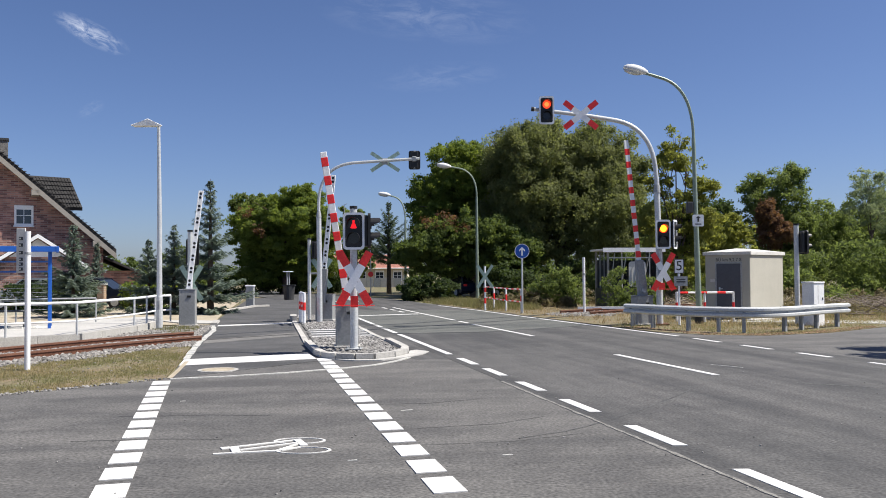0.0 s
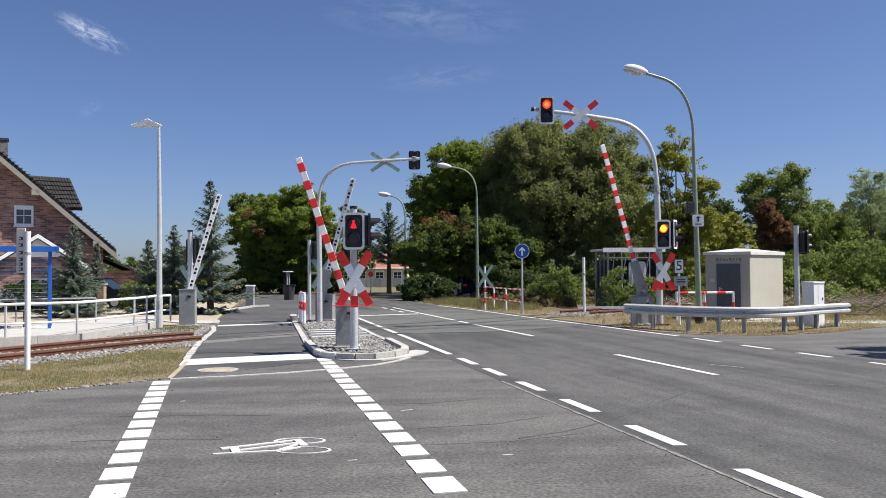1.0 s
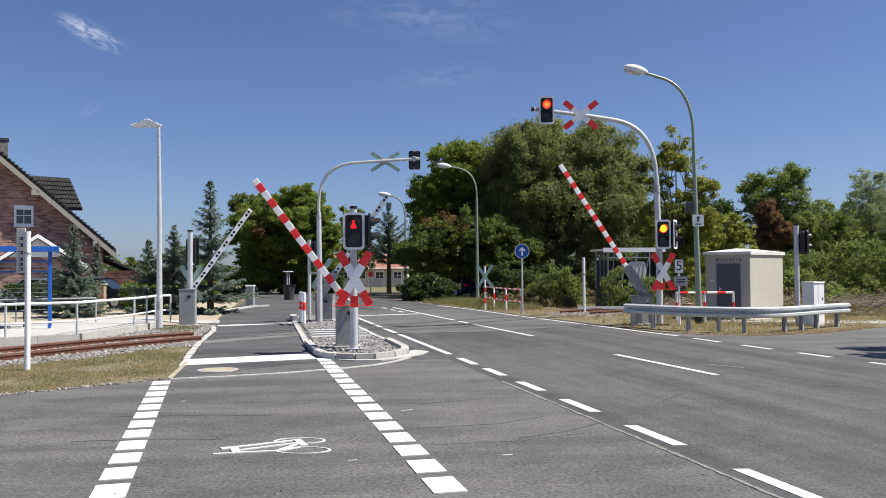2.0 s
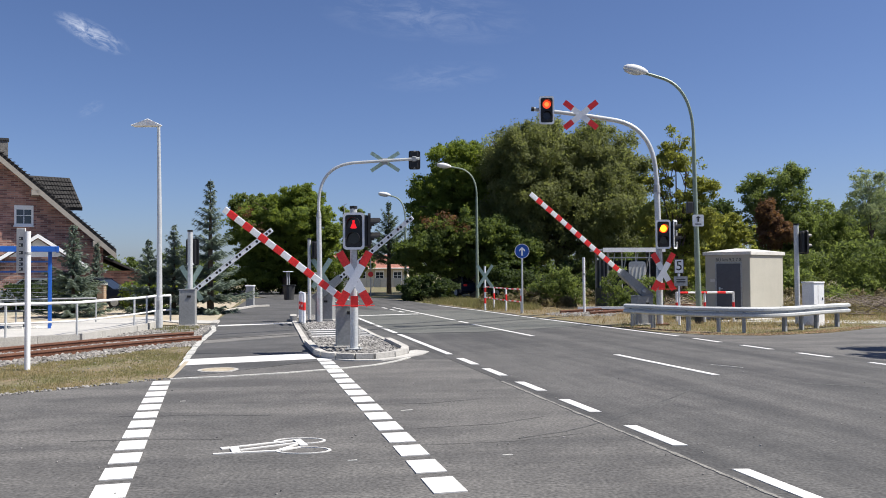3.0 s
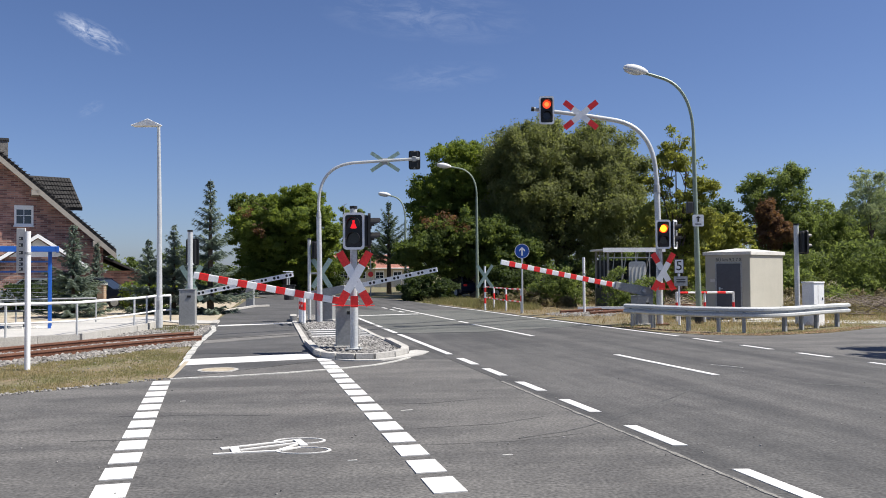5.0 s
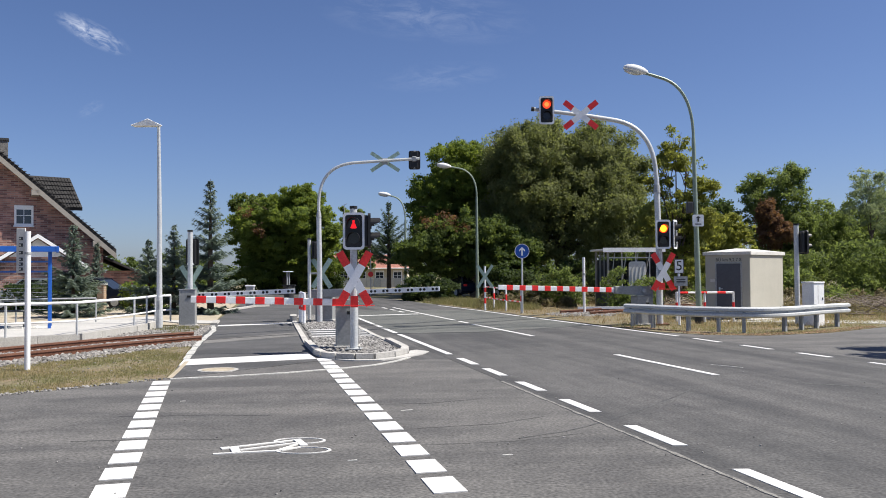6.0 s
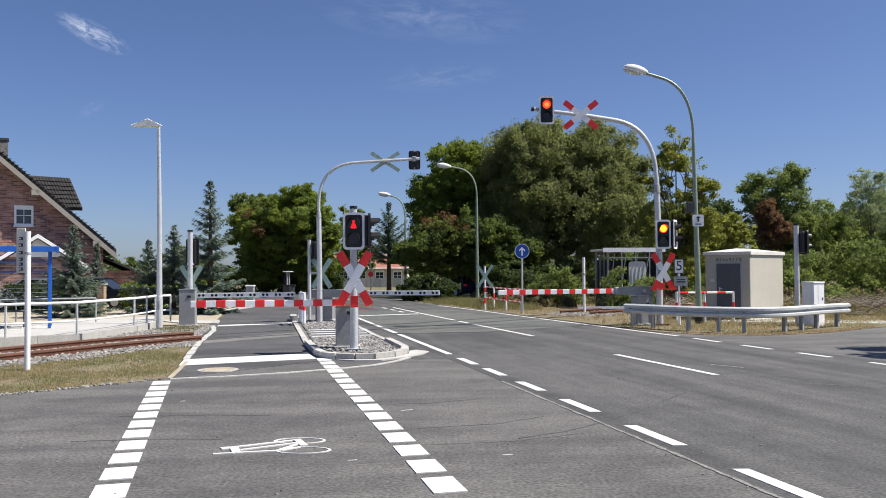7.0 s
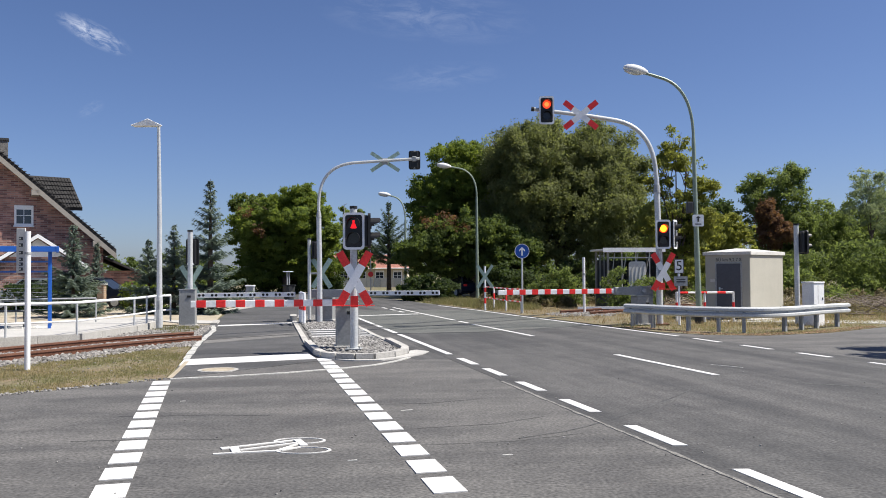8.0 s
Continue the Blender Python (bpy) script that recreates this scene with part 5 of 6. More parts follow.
    for k in range(4):
        part("strut", tube(B(), [(-1.0 + 0.5 * k, -0.34, 0.95), (-0.8 + 0.55 * k, -0.34, 2.5)], 0.016, 5), M_SHEDROOF, t)


old_shelter()
white_rail = thing("barrier_board", 6.9, 36.0, 0, 0, "low white board fence beside the far track", "fence")
part("board", box(B(), (0.1, 0, 0.14), (2.6, 0.05, 0.1), 0.01), M_WHITE, white_rail)
for x in (-1.0, 1.2):
    part("post", box(B(), (x, 0.05, 0.05), (0.08, 0.06, 0.24)), M_WHITE, white_rail)


# ---- houses ----
def window(parent, x, y, z, w, h, sill=True):
    wd = part("window", box(B(), (x, y + 0.04, z), (w, 0.05, h)), M_WINDOW, parent, "white-framed window with dark glass")
    fr = frame_plate(B(), rounded(x, z, w + 0.12, h + 0.12, 0.005, 1), rounded(x, z, w - 0.1, h - 0.1, 0.005, 1), y - 0.03, y + 0.03)
    part("frame", fr, M_WHITE, wd)
    part("glazing_bar", box(box(B(), (x, y + 0.005, z), (0.035, 0.02, h - 0.1)), (x, y + 0.005, z), (w - 0.1, 0.02, 0.035)), M_WHITE, wd)
    part("roller_box", box(B(), (x, y + 0.0, z + h / 2 - 0.06), (w, 0.05, 0.22)), M_WHITE, wd)
    if sill:
        part("sill", box(B(), (x, y - 0.05, z - h / 2 - 0.1), (w + 0.2, 0.16, 0.07)), M_WHITE, wd)
    return wd


def brick_house():
    t = thing("house", -18.45, 48.0, 0, 26, "red-brick house with steep dark tiled roof and dormer", "house")
    k, ridge_x, ridge_z = 0.894, -8.3, 10.27

    def roof_z(x):
        return ridge_z - k * abs(x - ridge_x)
    eave = -0.12
    bm = plate(B(), [(-15.9, -0.3), (-0.75, -0.3), (-0.75, roof_z(-0.75) - 0.25), (ridge_x, ridge_z - 0.25), (-15.8, roof_z(-15.8) - 0.25)], 0, 10)
    wall = part("wall", bm, M_BRICK, t, "red brick gable wall")
    for side in (1, -1):
        x_e = eave if side > 0 else ridge_x * 2 - eave
        p = [(ridge_x, ridge_z - 0.12), (x_e, roof_z(x_e) - 0.12), (x_e, roof_z(x_e) + 0.14), (ridge_x, ridge_z + 0.14)]
        rf = part("roof", plate(B(), p, -0.75, 10.5), M_TILE, t, "dark tiled roof slope")
        part("verge_board", plate(B(), [(ridge_x, ridge_z - 0.42), (x_e, roof_z(x_e) - 0.42), (x_e, roof_z(x_e) - 0.1), (ridge_x, ridge_z - 0.1)], -0.8, -0.755), M_WOODTRIM, rf, "weathered wooden verge board")
        part("soffit", plate(B(), [(ridge_x, ridge_z - 0.3), (x_e, roof_z(x_e) - 0.3), (x_e, roof_z(x_e) - 0.14), (ridge_x, ridge_z - 0.14)], -0.75, 0.0), M_WOODTRIM, rf, "pale underside of the eaves")
        n = 46
        for q in range(n):
            a = q / n
            x = ridge_x + (x_e - ridge_x) * a
            part("tile_course", box(B(), (x, -0.76, roof_z(x) + 0.15), (0.2, 0.12, 0.035)), M_TILE, rf)
    for x in (-3.72, -0.65):
        part("purlin_end", box(B(), (x - 0.5, -0.4, roof_z(x - 0.5) - 0.5), (0.4, 0.8, 0.32), 0.03), M_WOODTRIM, t, "projecting beam end")
    window(t, -4.76, -0.02, 4.92, 0.82, 0.98)
    ch = part("chimney", box(B(), (-6.0, 2.3, 8.3), (0.8, 0.7, 2.0)), M_GRAVEL_BED, t, "grey stone chimney")
    part("chimney_cap", box(B(), (-6.0, 2.3, 9.3), (0.9, 0.8, 0.12)), M_DARK, ch)
    # dormer: its roof stands out from the sloping side
    bm = B()
    a, b, c, d = (-4.9, 3.6, 7.5), (-2.35, 3.6, 7.42), (-1.7, 2.6, 5.62), (-4.0, 2.6, 5.62)
    vs = [bm.verts.new(q) for q in (a, b, c, d)] + [bm.verts.new((q[0], q[1] + 0.05, q[2] - 0.18)) for q in (a, b, c, d)]
    for f in ((0, 1, 2, 3), (7, 6, 5, 4), (0, 4, 5, 1), (1, 5, 6, 2), (2, 6, 7, 3), (3, 7, 4, 0)):
        bm.faces.new([vs[i] for i in f])
    dm = part("dormer_roof", bm, M_TILE, t, "dark tiled dormer roof")
    A, Bv, C, Dv = (Vector(q) for q in (a, b, c, d))
    nrm = (Bv - A).cross(Dv - A).normalized()
    if nrm.y > 0:
        nrm = -nrm
    for i in range(7):
        for j in range(15):
            u0, u1, v0, v1 = j / 15, (j + 0.8) / 15, i / 7, (i + 1.12) / 7
            pt = [A.lerp(Bv, u).lerp(Dv.lerp(C, u), v) for u, v in ((u0, v0), (u1, v0), (u1, v1), (u0, v1))]
            bm = B()
            lift = (0.01, 0.01, 0.07, 0.07)
            lo = [bm.verts.new(q) for q in pt]
            hi = [bm.verts.new(q + nrm * e) for q, e in zip(pt, lift)]
            bm.faces.new(hi)
            for z in range(4):
                bm.faces.new((lo[z], lo[(z + 1) % 4], hi[(z + 1) % 4], hi[z]))
            part("roof_tile", bm, M_TILE, dm)
    part("dormer_body", plate(B(), [(-4.2, 4.6), (-2.45, 4.6), (-2.45, 7.2), (-4.2, 7.2)], 3.75, 5.0), M_BRICK, t)
    # porch gable and low annex
    px = -4.1
    part("porch_wall", plate(B(), [(px - 1.9, -0.3), (px + 1.9, -0.3), (px + 1.9, 2.3), (px, 3.6), (px - 1.9, 2.3)], -4.0, 0.0), M_BRICK, t)
    for s in (-1, 1):
        pr = part("porch_roof", plate(B(), [(px, 3.78), (px + s * 2.3, 2.2), (px + s * 2.3, 2.05), (px, 3.6)], -4.5, 0.0), M_TILE, t)
        part("barge_board", plate(B(), [(px, 3.74), (px + s * 2.3, 2.16), (px + s * 2.3, 1.98), (px, 3.54)], -4.56, -4.5), M_WHITE, pr, "white barge board")
    part("porch_gable", plate(B(), [(px, 3.5), (px + 1.3, 2.6), (px - 1.3, 2.6)], -4.05, -4.0), M_WHITE, t)
    part("annex", box(B(), (0.35, 3, 0.9), (2.2, 5, 2.0)), M_BRICK, t)
    part("annex_roof", plate(B(), [(-0.74, 2.75), (1.35, 1.75), (1.35, 1.65), (-0.74, 2.62)], -0.2, 6), M_TILE, t, "dark lean-to roof")
    window(t, -8.2, -0.02, 1.6, 1.3, 1.3)


brick_house()


def bungalow(x, y, w, wall_m, roof_m, eave, ridge, label):
    t = thing("house", x, y, -0.1, 0, label, "house")
    part("wall", box(B(), (0, 4, eave / 2 - 0.6), (w, 8, eave + 1.2)), wall_m, t)
    bm = B()
    e = w / 2 + 0.5
    prism_pts = [(-e, -0.6, eave - 0.1), (e, -0.6, eave - 0.1), (e, 8.6, eave - 0.1), (-e, 8.6, eave - 0.1)]
    vs = [bm.verts.new(q) for q in prism_pts] + [bm.verts.new((-e, 4, ridge)), bm.verts.new((e, 4, ridge))]
    for f in ((0, 1, 5, 4), (2, 3, 4, 5), (1, 2, 5), (3, 0, 4), (3, 2, 1, 0)):
        bm.faces.new([vs[i] for i in f])
    rf = part("roof", bm, roof_m, t)
    part("gutter", tube(B(), [(-e, -0.65, eave - 0.08), (e, -0.65, eave - 0.08)], 0.07, 8), M_WHITE, rf)
    n = int(w / 2.2)
    for k in range(n):
        window(t, -w / 2 + (k + 0.5) * w / n, -0.02, eave - 0.95, 1.0, 1.15)
    return t


bungalow(-10.0, 104, 11, M_RENDER, M_TILE_RED, 2.3, 4.0, "cream bungalow with red tiled roof and white windows")
fence = thing("garden_fence", -9.5, 96, -0.1, 0, "pale board fence before the cream house", "fence")
for k in range(14):
    part("board", box(B(), (-5.2 + k * 0.8, 0, 0.5), (0.72, 0.05, 1.2), 0.01), M_PLAT if k % 3 else M_GALV_DULL, fence)
for k in range(8):
    part("post", box(B(), (-5.6 + k * 1.6, 0.06, 0.5), (0.1, 0.1, 1.3)), M_GALV_DULL, fence)
disc_sign = thing("no_entry_sign", -5.3, 62, 0, 0, "round dark red sign on a thin pole", "road sign")
pole_part(disc_sign, 0, 0, 0, 3.3, 0.04, cap=False)
part("face", plate(B(), disc(0, 1.55, 0.2, 20), -0.06, -0.045), M_RED, disc_sign)
pil = thing("gate_pillar", -15.95, 39.6, 0, 0, "tan brick garden pillar with a flat cap", "pillar")
part("shaft", box(B(), (0, 0, 0.6), (0.32, 0.32, 1.25), 0.01), M_BRICK_TAN, pil)
part("cap", box(B(), (0, 0, 1.24), (0.42, 0.42, 0.07), 0.02), M_PLAT, pil)


def car(x, y, rz, paint, label, length=4.3, h=1.5):
    t = thing("car", x, y, -0.02, rz, label, "car", "parked cars")
    L = length / 2
    body = plate(B(), [(-L, 0.35), (-L + 0.05, 0.75), (-L + 0.2, 0.95), (-L + 1.1, 1.0), (L - 0.15, 0.98), (L, 0.8), (L - 0.02, 0.35), (L - 0.3, 0.22), (-L + 0.3, 0.22)], -0.85, 0.85)
    bmesh.ops.bevel(body, geom=body.edges[:], offset=0.07, segments=2, affect="EDGES")
    bd = part("body", body, paint, t)
    cabin = plate(B(), [(-L + 0.95, 0.97), (-L + 1.75, h - 0.05), (-L + 2.1, h), (L - 0.75, h - 0.02), (L - 0.45, h - 0.15), (L - 0.1, 0.96)], -0.72, 0.72)
    bmesh.ops.bevel(cabin, geom=cabin.edges[:], offset=0.06, segments=2, affect="EDGES")
    part("glasshouse", cabin, M_CARGLASS, bd, "dark car windows")
    rf = plate(B(), [(-L + 1.7, h - 0.04), (-L + 2.1, h + 0.02), (L - 0.75, h), (L - 0.5, h - 0.12), (L - 0.8, h - 0.06), (-L + 2.1, h - 0.05)], -0.73, 0.73)
    part("roof_panel", rf, paint, bd)
    for xx, w in ((-L + 1.02, 0.1), (L - 1.55, 0.12), (L - 0.3, 0.2)):
        for yy in (-0.735, 0.735):
            part("pillar", plate(B(), [(xx, 0.97), (xx + w, 0.97), (xx + w + (0.72 if xx < -L + 1.2 else -0.1), h - 0.02), (xx + (0.72 if xx < -L + 1.2 else -0.1), h - 0.02)], yy - 0.01, yy + 0.01), paint, bd)
    for xx in (-L + 0.8, L - 0.8):
        for yy in (-0.8, 0.8):
            wl = part("wheel", tube(B(), [(xx, yy - 0.1, 0.33), (xx, yy + 0.1, 0.33)], 0.33, 18), M_TYRE, t)
            part("rim", tube(B(), [(xx, yy - 0.11, 0.33), (xx, yy + 0.11, 0.33)], 0.2, 14), M_GALV, wl)
    for yy in (-0.6, 0.6):
        part("tail_light", box(B(), (L - 0.03, yy, 0.82), (0.06, 0.25, 0.14)), M_RED, bd)
        part("headlight", box(B(), (-L + 0.05, yy, 0.74), (0.08, 0.3, 0.14)), M_GALV_DULL, bd)
    return t


M_CARLIGHT = mat("silver_car_paint", (0.45, 0.47, 0.5), 0.25, 0.4, var=0.03)
M_CARBLUE = mat("dark_blue_car_paint", (0.02, 0.028, 0.05), 0.22, 0.2, var=0.05)
M_CARGREY = mat("dark_grey_car_paint", (0.05, 0.052, 0.055), 0.22, 0.3, var=0.05)
car(-20.2, 42.0, 4, M_CARLIGHT, "silver car parked by the brick house", 4.2, 1.55)
car(-17.6, 43.2, 176, M_CARBLUE, "dark blue car parked beyond the hedge", 4.2, 1.55)
car(-15.2, 44.6, 6, M_CARLIGHT, "pale silver car parked near the spruces", 4.0, 1.6)
car(1.0, 58.6, -62, M_CARBLUE, "dark blue car parked under the trees", 4.3, 1.5)
car(4.6, 56.0, 10, M_CARGREY, "dark car in the shade of the trees", 4.3, 1.5)


# ---- vegetation ----
def leaf_mesh(name, pts, nrm_out, size, rnd, aspect=1.7):
    """One lozenge leaf at each point, turned at random with a bias outwards."""
    n = len(pts)
    a = rnd.normal(size=(n, 3)) * 0.75 + nrm_out
    a /= np.linalg.norm(a, axis=1, keepdims=True)
    b = np.cross(a, rnd.normal(size=(n, 3)))
    b /= np.linalg.norm(b, axis=1, keepdims=True) + 1e-9
    c = np.cross(a, b)
    s = size * rnd.uniform(0.6, 1.35, (n, 1))
    v = np.stack([pts - b * s * aspect / 2, pts + c * s / 2, pts + b * s * aspect / 2, pts - c * s / 2], axis=1).reshape(-1, 3)
    f = np.arange(4 * n).reshape(n, 4)
    me = bpy.data.meshes.new(name)
    me.from_pydata(v.tolist(), [], f.tolist())
    return me


def crown_points(lobes, clumps, per, spread, rnd, droop=0.0):
    """Leaf places: boughs over the shells of several lobes, leafy clumps on each bough, leaves in each clump."""
    size = np.array([l[3] * l[4] + l[4] * l[5] + l[3] * l[5] for l in lobes])
    boughs = max(8, clumps // 8)
    pick = rnd.choice(len(lobes), size=boughs, p=size / size.sum())
    L = np.array(lobes)[pick]
    d = rnd.normal(size=(boughs, 3))
    d /= np.linalg.norm(d, axis=1, keepdims=True)
    r = rnd.uniform(0.4, 1.04, (boughs, 1)) ** 0.6
    r *= 1 + 0.14 * np.sin(d[:, :1] * 7 + L[:, :1] * 3) * np.cos(d[:, 2:3] * 6 + L[:, 2:3])
    heart = L[:, :3] + d * L[:, 3:6] * r
    wide = spread * rnd.uniform(0.9, 2.2, (boughs, 1))
    k = np.repeat(np.arange(boughs), clumps // boughs + 1)
    e = rnd.normal(size=(len(k), 3))
    e /= np.linalg.norm(e, axis=1, keepdims=True)
    e[:, 2] = e[:, 2] * 0.8 + 0.15
    mid = heart[k] + e * wide[k] * rnd.uniform(0.5, 1.0, (len(k), 1)) * np.array([1.0, 1.0, 0.75 + 0.8 * droop])
    mid[:, 2] -= droop * wide[k][:, 0] * rnd.uniform(0, 1.0, len(k))
    out = e * 1.0 + d[k] * 0.55
    fill = rnd.choice(len(lobes), size=len(k) // 4, p=size / size.sum())
    F = np.array(lobes)[fill]
    g = rnd.normal(size=(len(fill), 3))
    g /= np.linalg.norm(g, axis=1, keepdims=True)
    mid = np.vstack([mid, F[:, :3] + g * F[:, 3:6] * rnd.uniform(0.2, 0.92, (len(fill), 1))])
    out = np.vstack([out, g])
    mid, out = np.repeat(mid, per, axis=0), np.repeat(out, per, axis=0)
    off = rnd.normal(size=mid.shape) * spread * 0.42 * np.array([1, 1, 0.7 + droop])
    return mid + off, out


def tree(name, x, y, lobes, leaf_m, clumps, per, size, spread, label, seed, trunk=(0.3, 3.0), droop=0.0, limbs=True, extra=None, category="tree"):
    """A tapered trunk with limbs to each lobe, and a crown of single leaves in clumps."""
    rnd = np.random.RandomState(seed)
    t = thing(name, x, y, -0.05, 0, label, category)
    r0, h0 = trunk
    bm = tube(B(), [(0, 0, -0.1), (0.05, 0, 0.3), (0.1 * rnd.randn(), 0.1 * rnd.randn(), h0 * 0.6), (0.1, 0, h0)], [r0 * 1.5, r0, r0 * 0.85, r0 * 0.7], 10)
    if limbs:
        for l in lobes:
            tip = Vector((l[0], l[1], l[2] + l[5] * 0.5))
            mid = Vector((l[0] * 0.45, l[1] * 0.45, (h0 + l[2]) / 2))
            tube(bm, [(0.05, 0, h0 * 0.75)] + bend((0.05, 0, h0 * 0.85), mid, tip, 5), [r0 * 0.55, r0 * 0.5, r0 * 0.42, r0 * 0.33, r0 * 0.24, r0 * 0.15, r0 * 0.06], 7)
            for q in range(5):
                e = Vector((l[0] + l[3] * rnd.uniform(-.8, .8), l[1] + l[4] * rnd.uniform(-.8, .8), l[2] + l[5] * rnd.uniform(-.2, .9)))
                tube(bm, [mid.lerp(tip, 0.5), mid.lerp(tip, 0.5).lerp(e, 0.5) + Vector((0, 0, 0.15)), e], [r0 * 0.22, r0 * 0.13, r0 * 0.04], 5)
    part("trunk", bm, M_BARK, t)
    lumps = list(lobes)
    for l in lobes:
        for q in range(6):
            d = rnd.normal(size=3)
            d[2] = abs(d[2]) * 0.8 - 0.1
            d /= np.linalg.norm(d)
            s = rnd.uniform(0.28, 0.45)
            lumps.append((l[0] + d[0] * l[3] * 0.86, l[1] + d[1] * l[4] * 0.86, l[2] + d[2] * l[5] * 0.86, l[3] * s, l[4] * s, l[5] * s * 0.85))
    lumps = [(*l[:3], *(v * 0.93 for v in l[3:])) for l in lumps]
    pts, out = crown_points(lumps, clumps, per, spread * 0.72, rnd, droop * 0.6)
    keep_up = pts[:, 2] > 0.05
    me = leaf_mesh("crown", pts[keep_up], out[keep_up], size, rnd)
    me.materials.append(leaf_m)
    cr = new("crown", me)
    cr.parent = t
    if extra:
        e_l, e_m, e_c = extra
        p2, o2 = crown_points(e_l, e_c, per, spread, rnd, droop)
        me = leaf_mesh("turned_foliage", p2, o2, size, rnd)
        me.materials.append(e_m)
        c2 = new("turned_foliage", me)
        c2.parent = t
        c2["label"] = "patch of yellow or rusty leaves"
    return t


def thicket(name, lobes, leaf_m, clumps, per, size, spread, label, seed, category="bushes", kind="stuff"):
    rnd = np.random.RandomState(seed)
    pts, out = crown_points(lobes, clumps, per, spread, rnd)
    ok = pts[:, 2] > 0.0
    me = leaf_mesh(name, pts[ok], out[ok], size, rnd)
    me.materials.append(leaf_m)
    return tagged(new(name, me), label, category, kind=kind)


def spruce(x, y, h, r, label, seed, m=None, dense=1.0, rise=0.0, base=0.15):
    """A conifer: whorls of drooping boughs, each with rows of needled twigs."""
    rnd = random.Random(seed)
    t = thing("spruce_tree", x, y, -0.05, 0, label, "conifer", "spruce trees")
    part("trunk", tube(B(), [(0, 0, -0.1), (0, 0, h * 0.5), (0, 0, h)], [0.028 * h, 0.016 * h, 0.006], 8), M_BARK, t)
    vs, fs = [], []

    def quad(a, b, w, up):
        s = (b - a).cross(up)
        if s.length < 1e-6:
            return
        s = s.normalized() * w / 2
        k = len(vs)
        vs.extend([tuple(a - s), tuple(a + s), tuple(b + s * 0.35), tuple(b - s * 0.35)])
        fs.append((k, k + 1, k + 2, k + 3))
    z = base
    while z < h * 0.985:
        u = 1 - z / h
        R = r * (u ** 1.1) * rnd.uniform(0.75, 1.2) + 0.06
        n = max(4, int(dense * (4 + 7 * u)))
        a0 = rnd.uniform(0, 6.3)
        for k in range(n):
            a = a0 + 6.283 * k / n + rnd.uniform(-0.3, 0.3)
            ln = R * rnd.uniform(0.6, 1.22)
            d = Vector((math.cos(a), math.sin(a), 0))
            sag = -0.1 * u + 0.45 * (1 - u) + rise
            p0 = Vector((0, 0, z + rnd.uniform(-0.08, 0.08)))
            steps = max(4, int(ln / 0.085))
            for q in range(steps):
                f = (q + 0.4) / steps
                p = p0 + d * ln * f + Vector((0, 0, ln * (sag * f + 0.2 * f * f)))
                tl = (0.07 + 0.07 * min(1, ln) + 0.2 * ln * (1 - f)) * rnd.uniform(0.7, 1.3)
                for s in (-1, 1):
                    e = p + (d * 0.8 + Vector((-d.y, d.x, 0)) * s * 0.75) * tl + Vector((0, 0, rnd.uniform(-0.1, 0.05)))
                    quad(p, e, 0.095, Vector((rnd.uniform(-.6, .6), rnd.uniform(-.6, .6), 1)))
                    quad(p, e + Vector((0, 0, -0.09)), 0.06, d + Vector((0, 0, 0.2)))
            quad(p0, p0 + d * ln + Vector((0, 0, ln * (sag + 0.2))), 0.07, Vector((0, 0, 1)))
        z += (0.2 + 0.2 * u) * (0.75 + 0.05 * h) * rnd.uniform(0.7, 1.3)
    me = bpy.data.meshes.new("foliage")
    me.from_pydata(vs, [], fs)
    me.materials.append(m or M_NEEDLE)
    cr = new("foliage", me)
    cr.parent = t
    return t


def grass(name, inside, area, count, h, material, label, seed):
    rnd = np.random.RandomState(seed)
    x0, y0, x1, y1 = area
    vs, fs = [], []
    made = 0
    while made < count:
        x, y = rnd.uniform(x0, x1), rnd.uniform(y0, y1)
        if noise.noise((x * 0.7, y * 0.7, seed)) < rnd.uniform(-0.5, 0.15) or not inside(x, y):
            continue
        made += 1
        for q in range(4):
            a, hh = rnd.uniform(0, 6.3), h * rnd.uniform(0.4, 1.3)
            lx, ly = rnd.normal() * hh * 0.4, rnd.normal() * hh * 0.4
            w = 0.006 + 0.012 * hh
            cx, cy = x + rnd.normal() * 0.04, y + rnd.normal() * 0.04
            k = len(vs)
            vs += [(cx - w * math.cos(a), cy - w * math.sin(a), -0.03), (cx + w * math.cos(a), cy + w * math.sin(a), -0.03), (cx + lx, cy + ly, hh - 0.03)]
            fs.append((k, k + 1, k + 2))
    me = bpy.data.meshes.new(name)
    me.from_pydata(vs, [], fs)
    me.materials.append(material)
    return tagged(new(name, me), label, "grass", kind="stuff")


# broad trees beyond the road, each a thing of its own
tree("willow_tree", 8.3, 61, [(0, 0, 8.4, 4.6, 4, 4.3), (-3.0, -0.6, 7.6, 3.2, 3, 4.6), (3.3, -0.4, 7.6, 3.0, 2.8, 4.6), (0.5, -1.6, 5.0, 4.8, 3, 4.2), (4.2, -0.8, 4.2, 2.3, 2.2, 3.8), (-1.2, 0, 10.2, 2.8, 2.6, 2.6), (2.6, 0, 10.0, 2.6, 2.4, 2.3), (-3.4, 0.2, 9.6, 1.9, 1.8, 2.4), (5.0, 0.2, 8.0, 1.4, 1.4, 2.6)], M_LEAF_BIG, 13000, 20, 0.092, 0.46, "huge dense willow with hanging grey-green foliage", 3, (0.5, 3.2), 0.6)
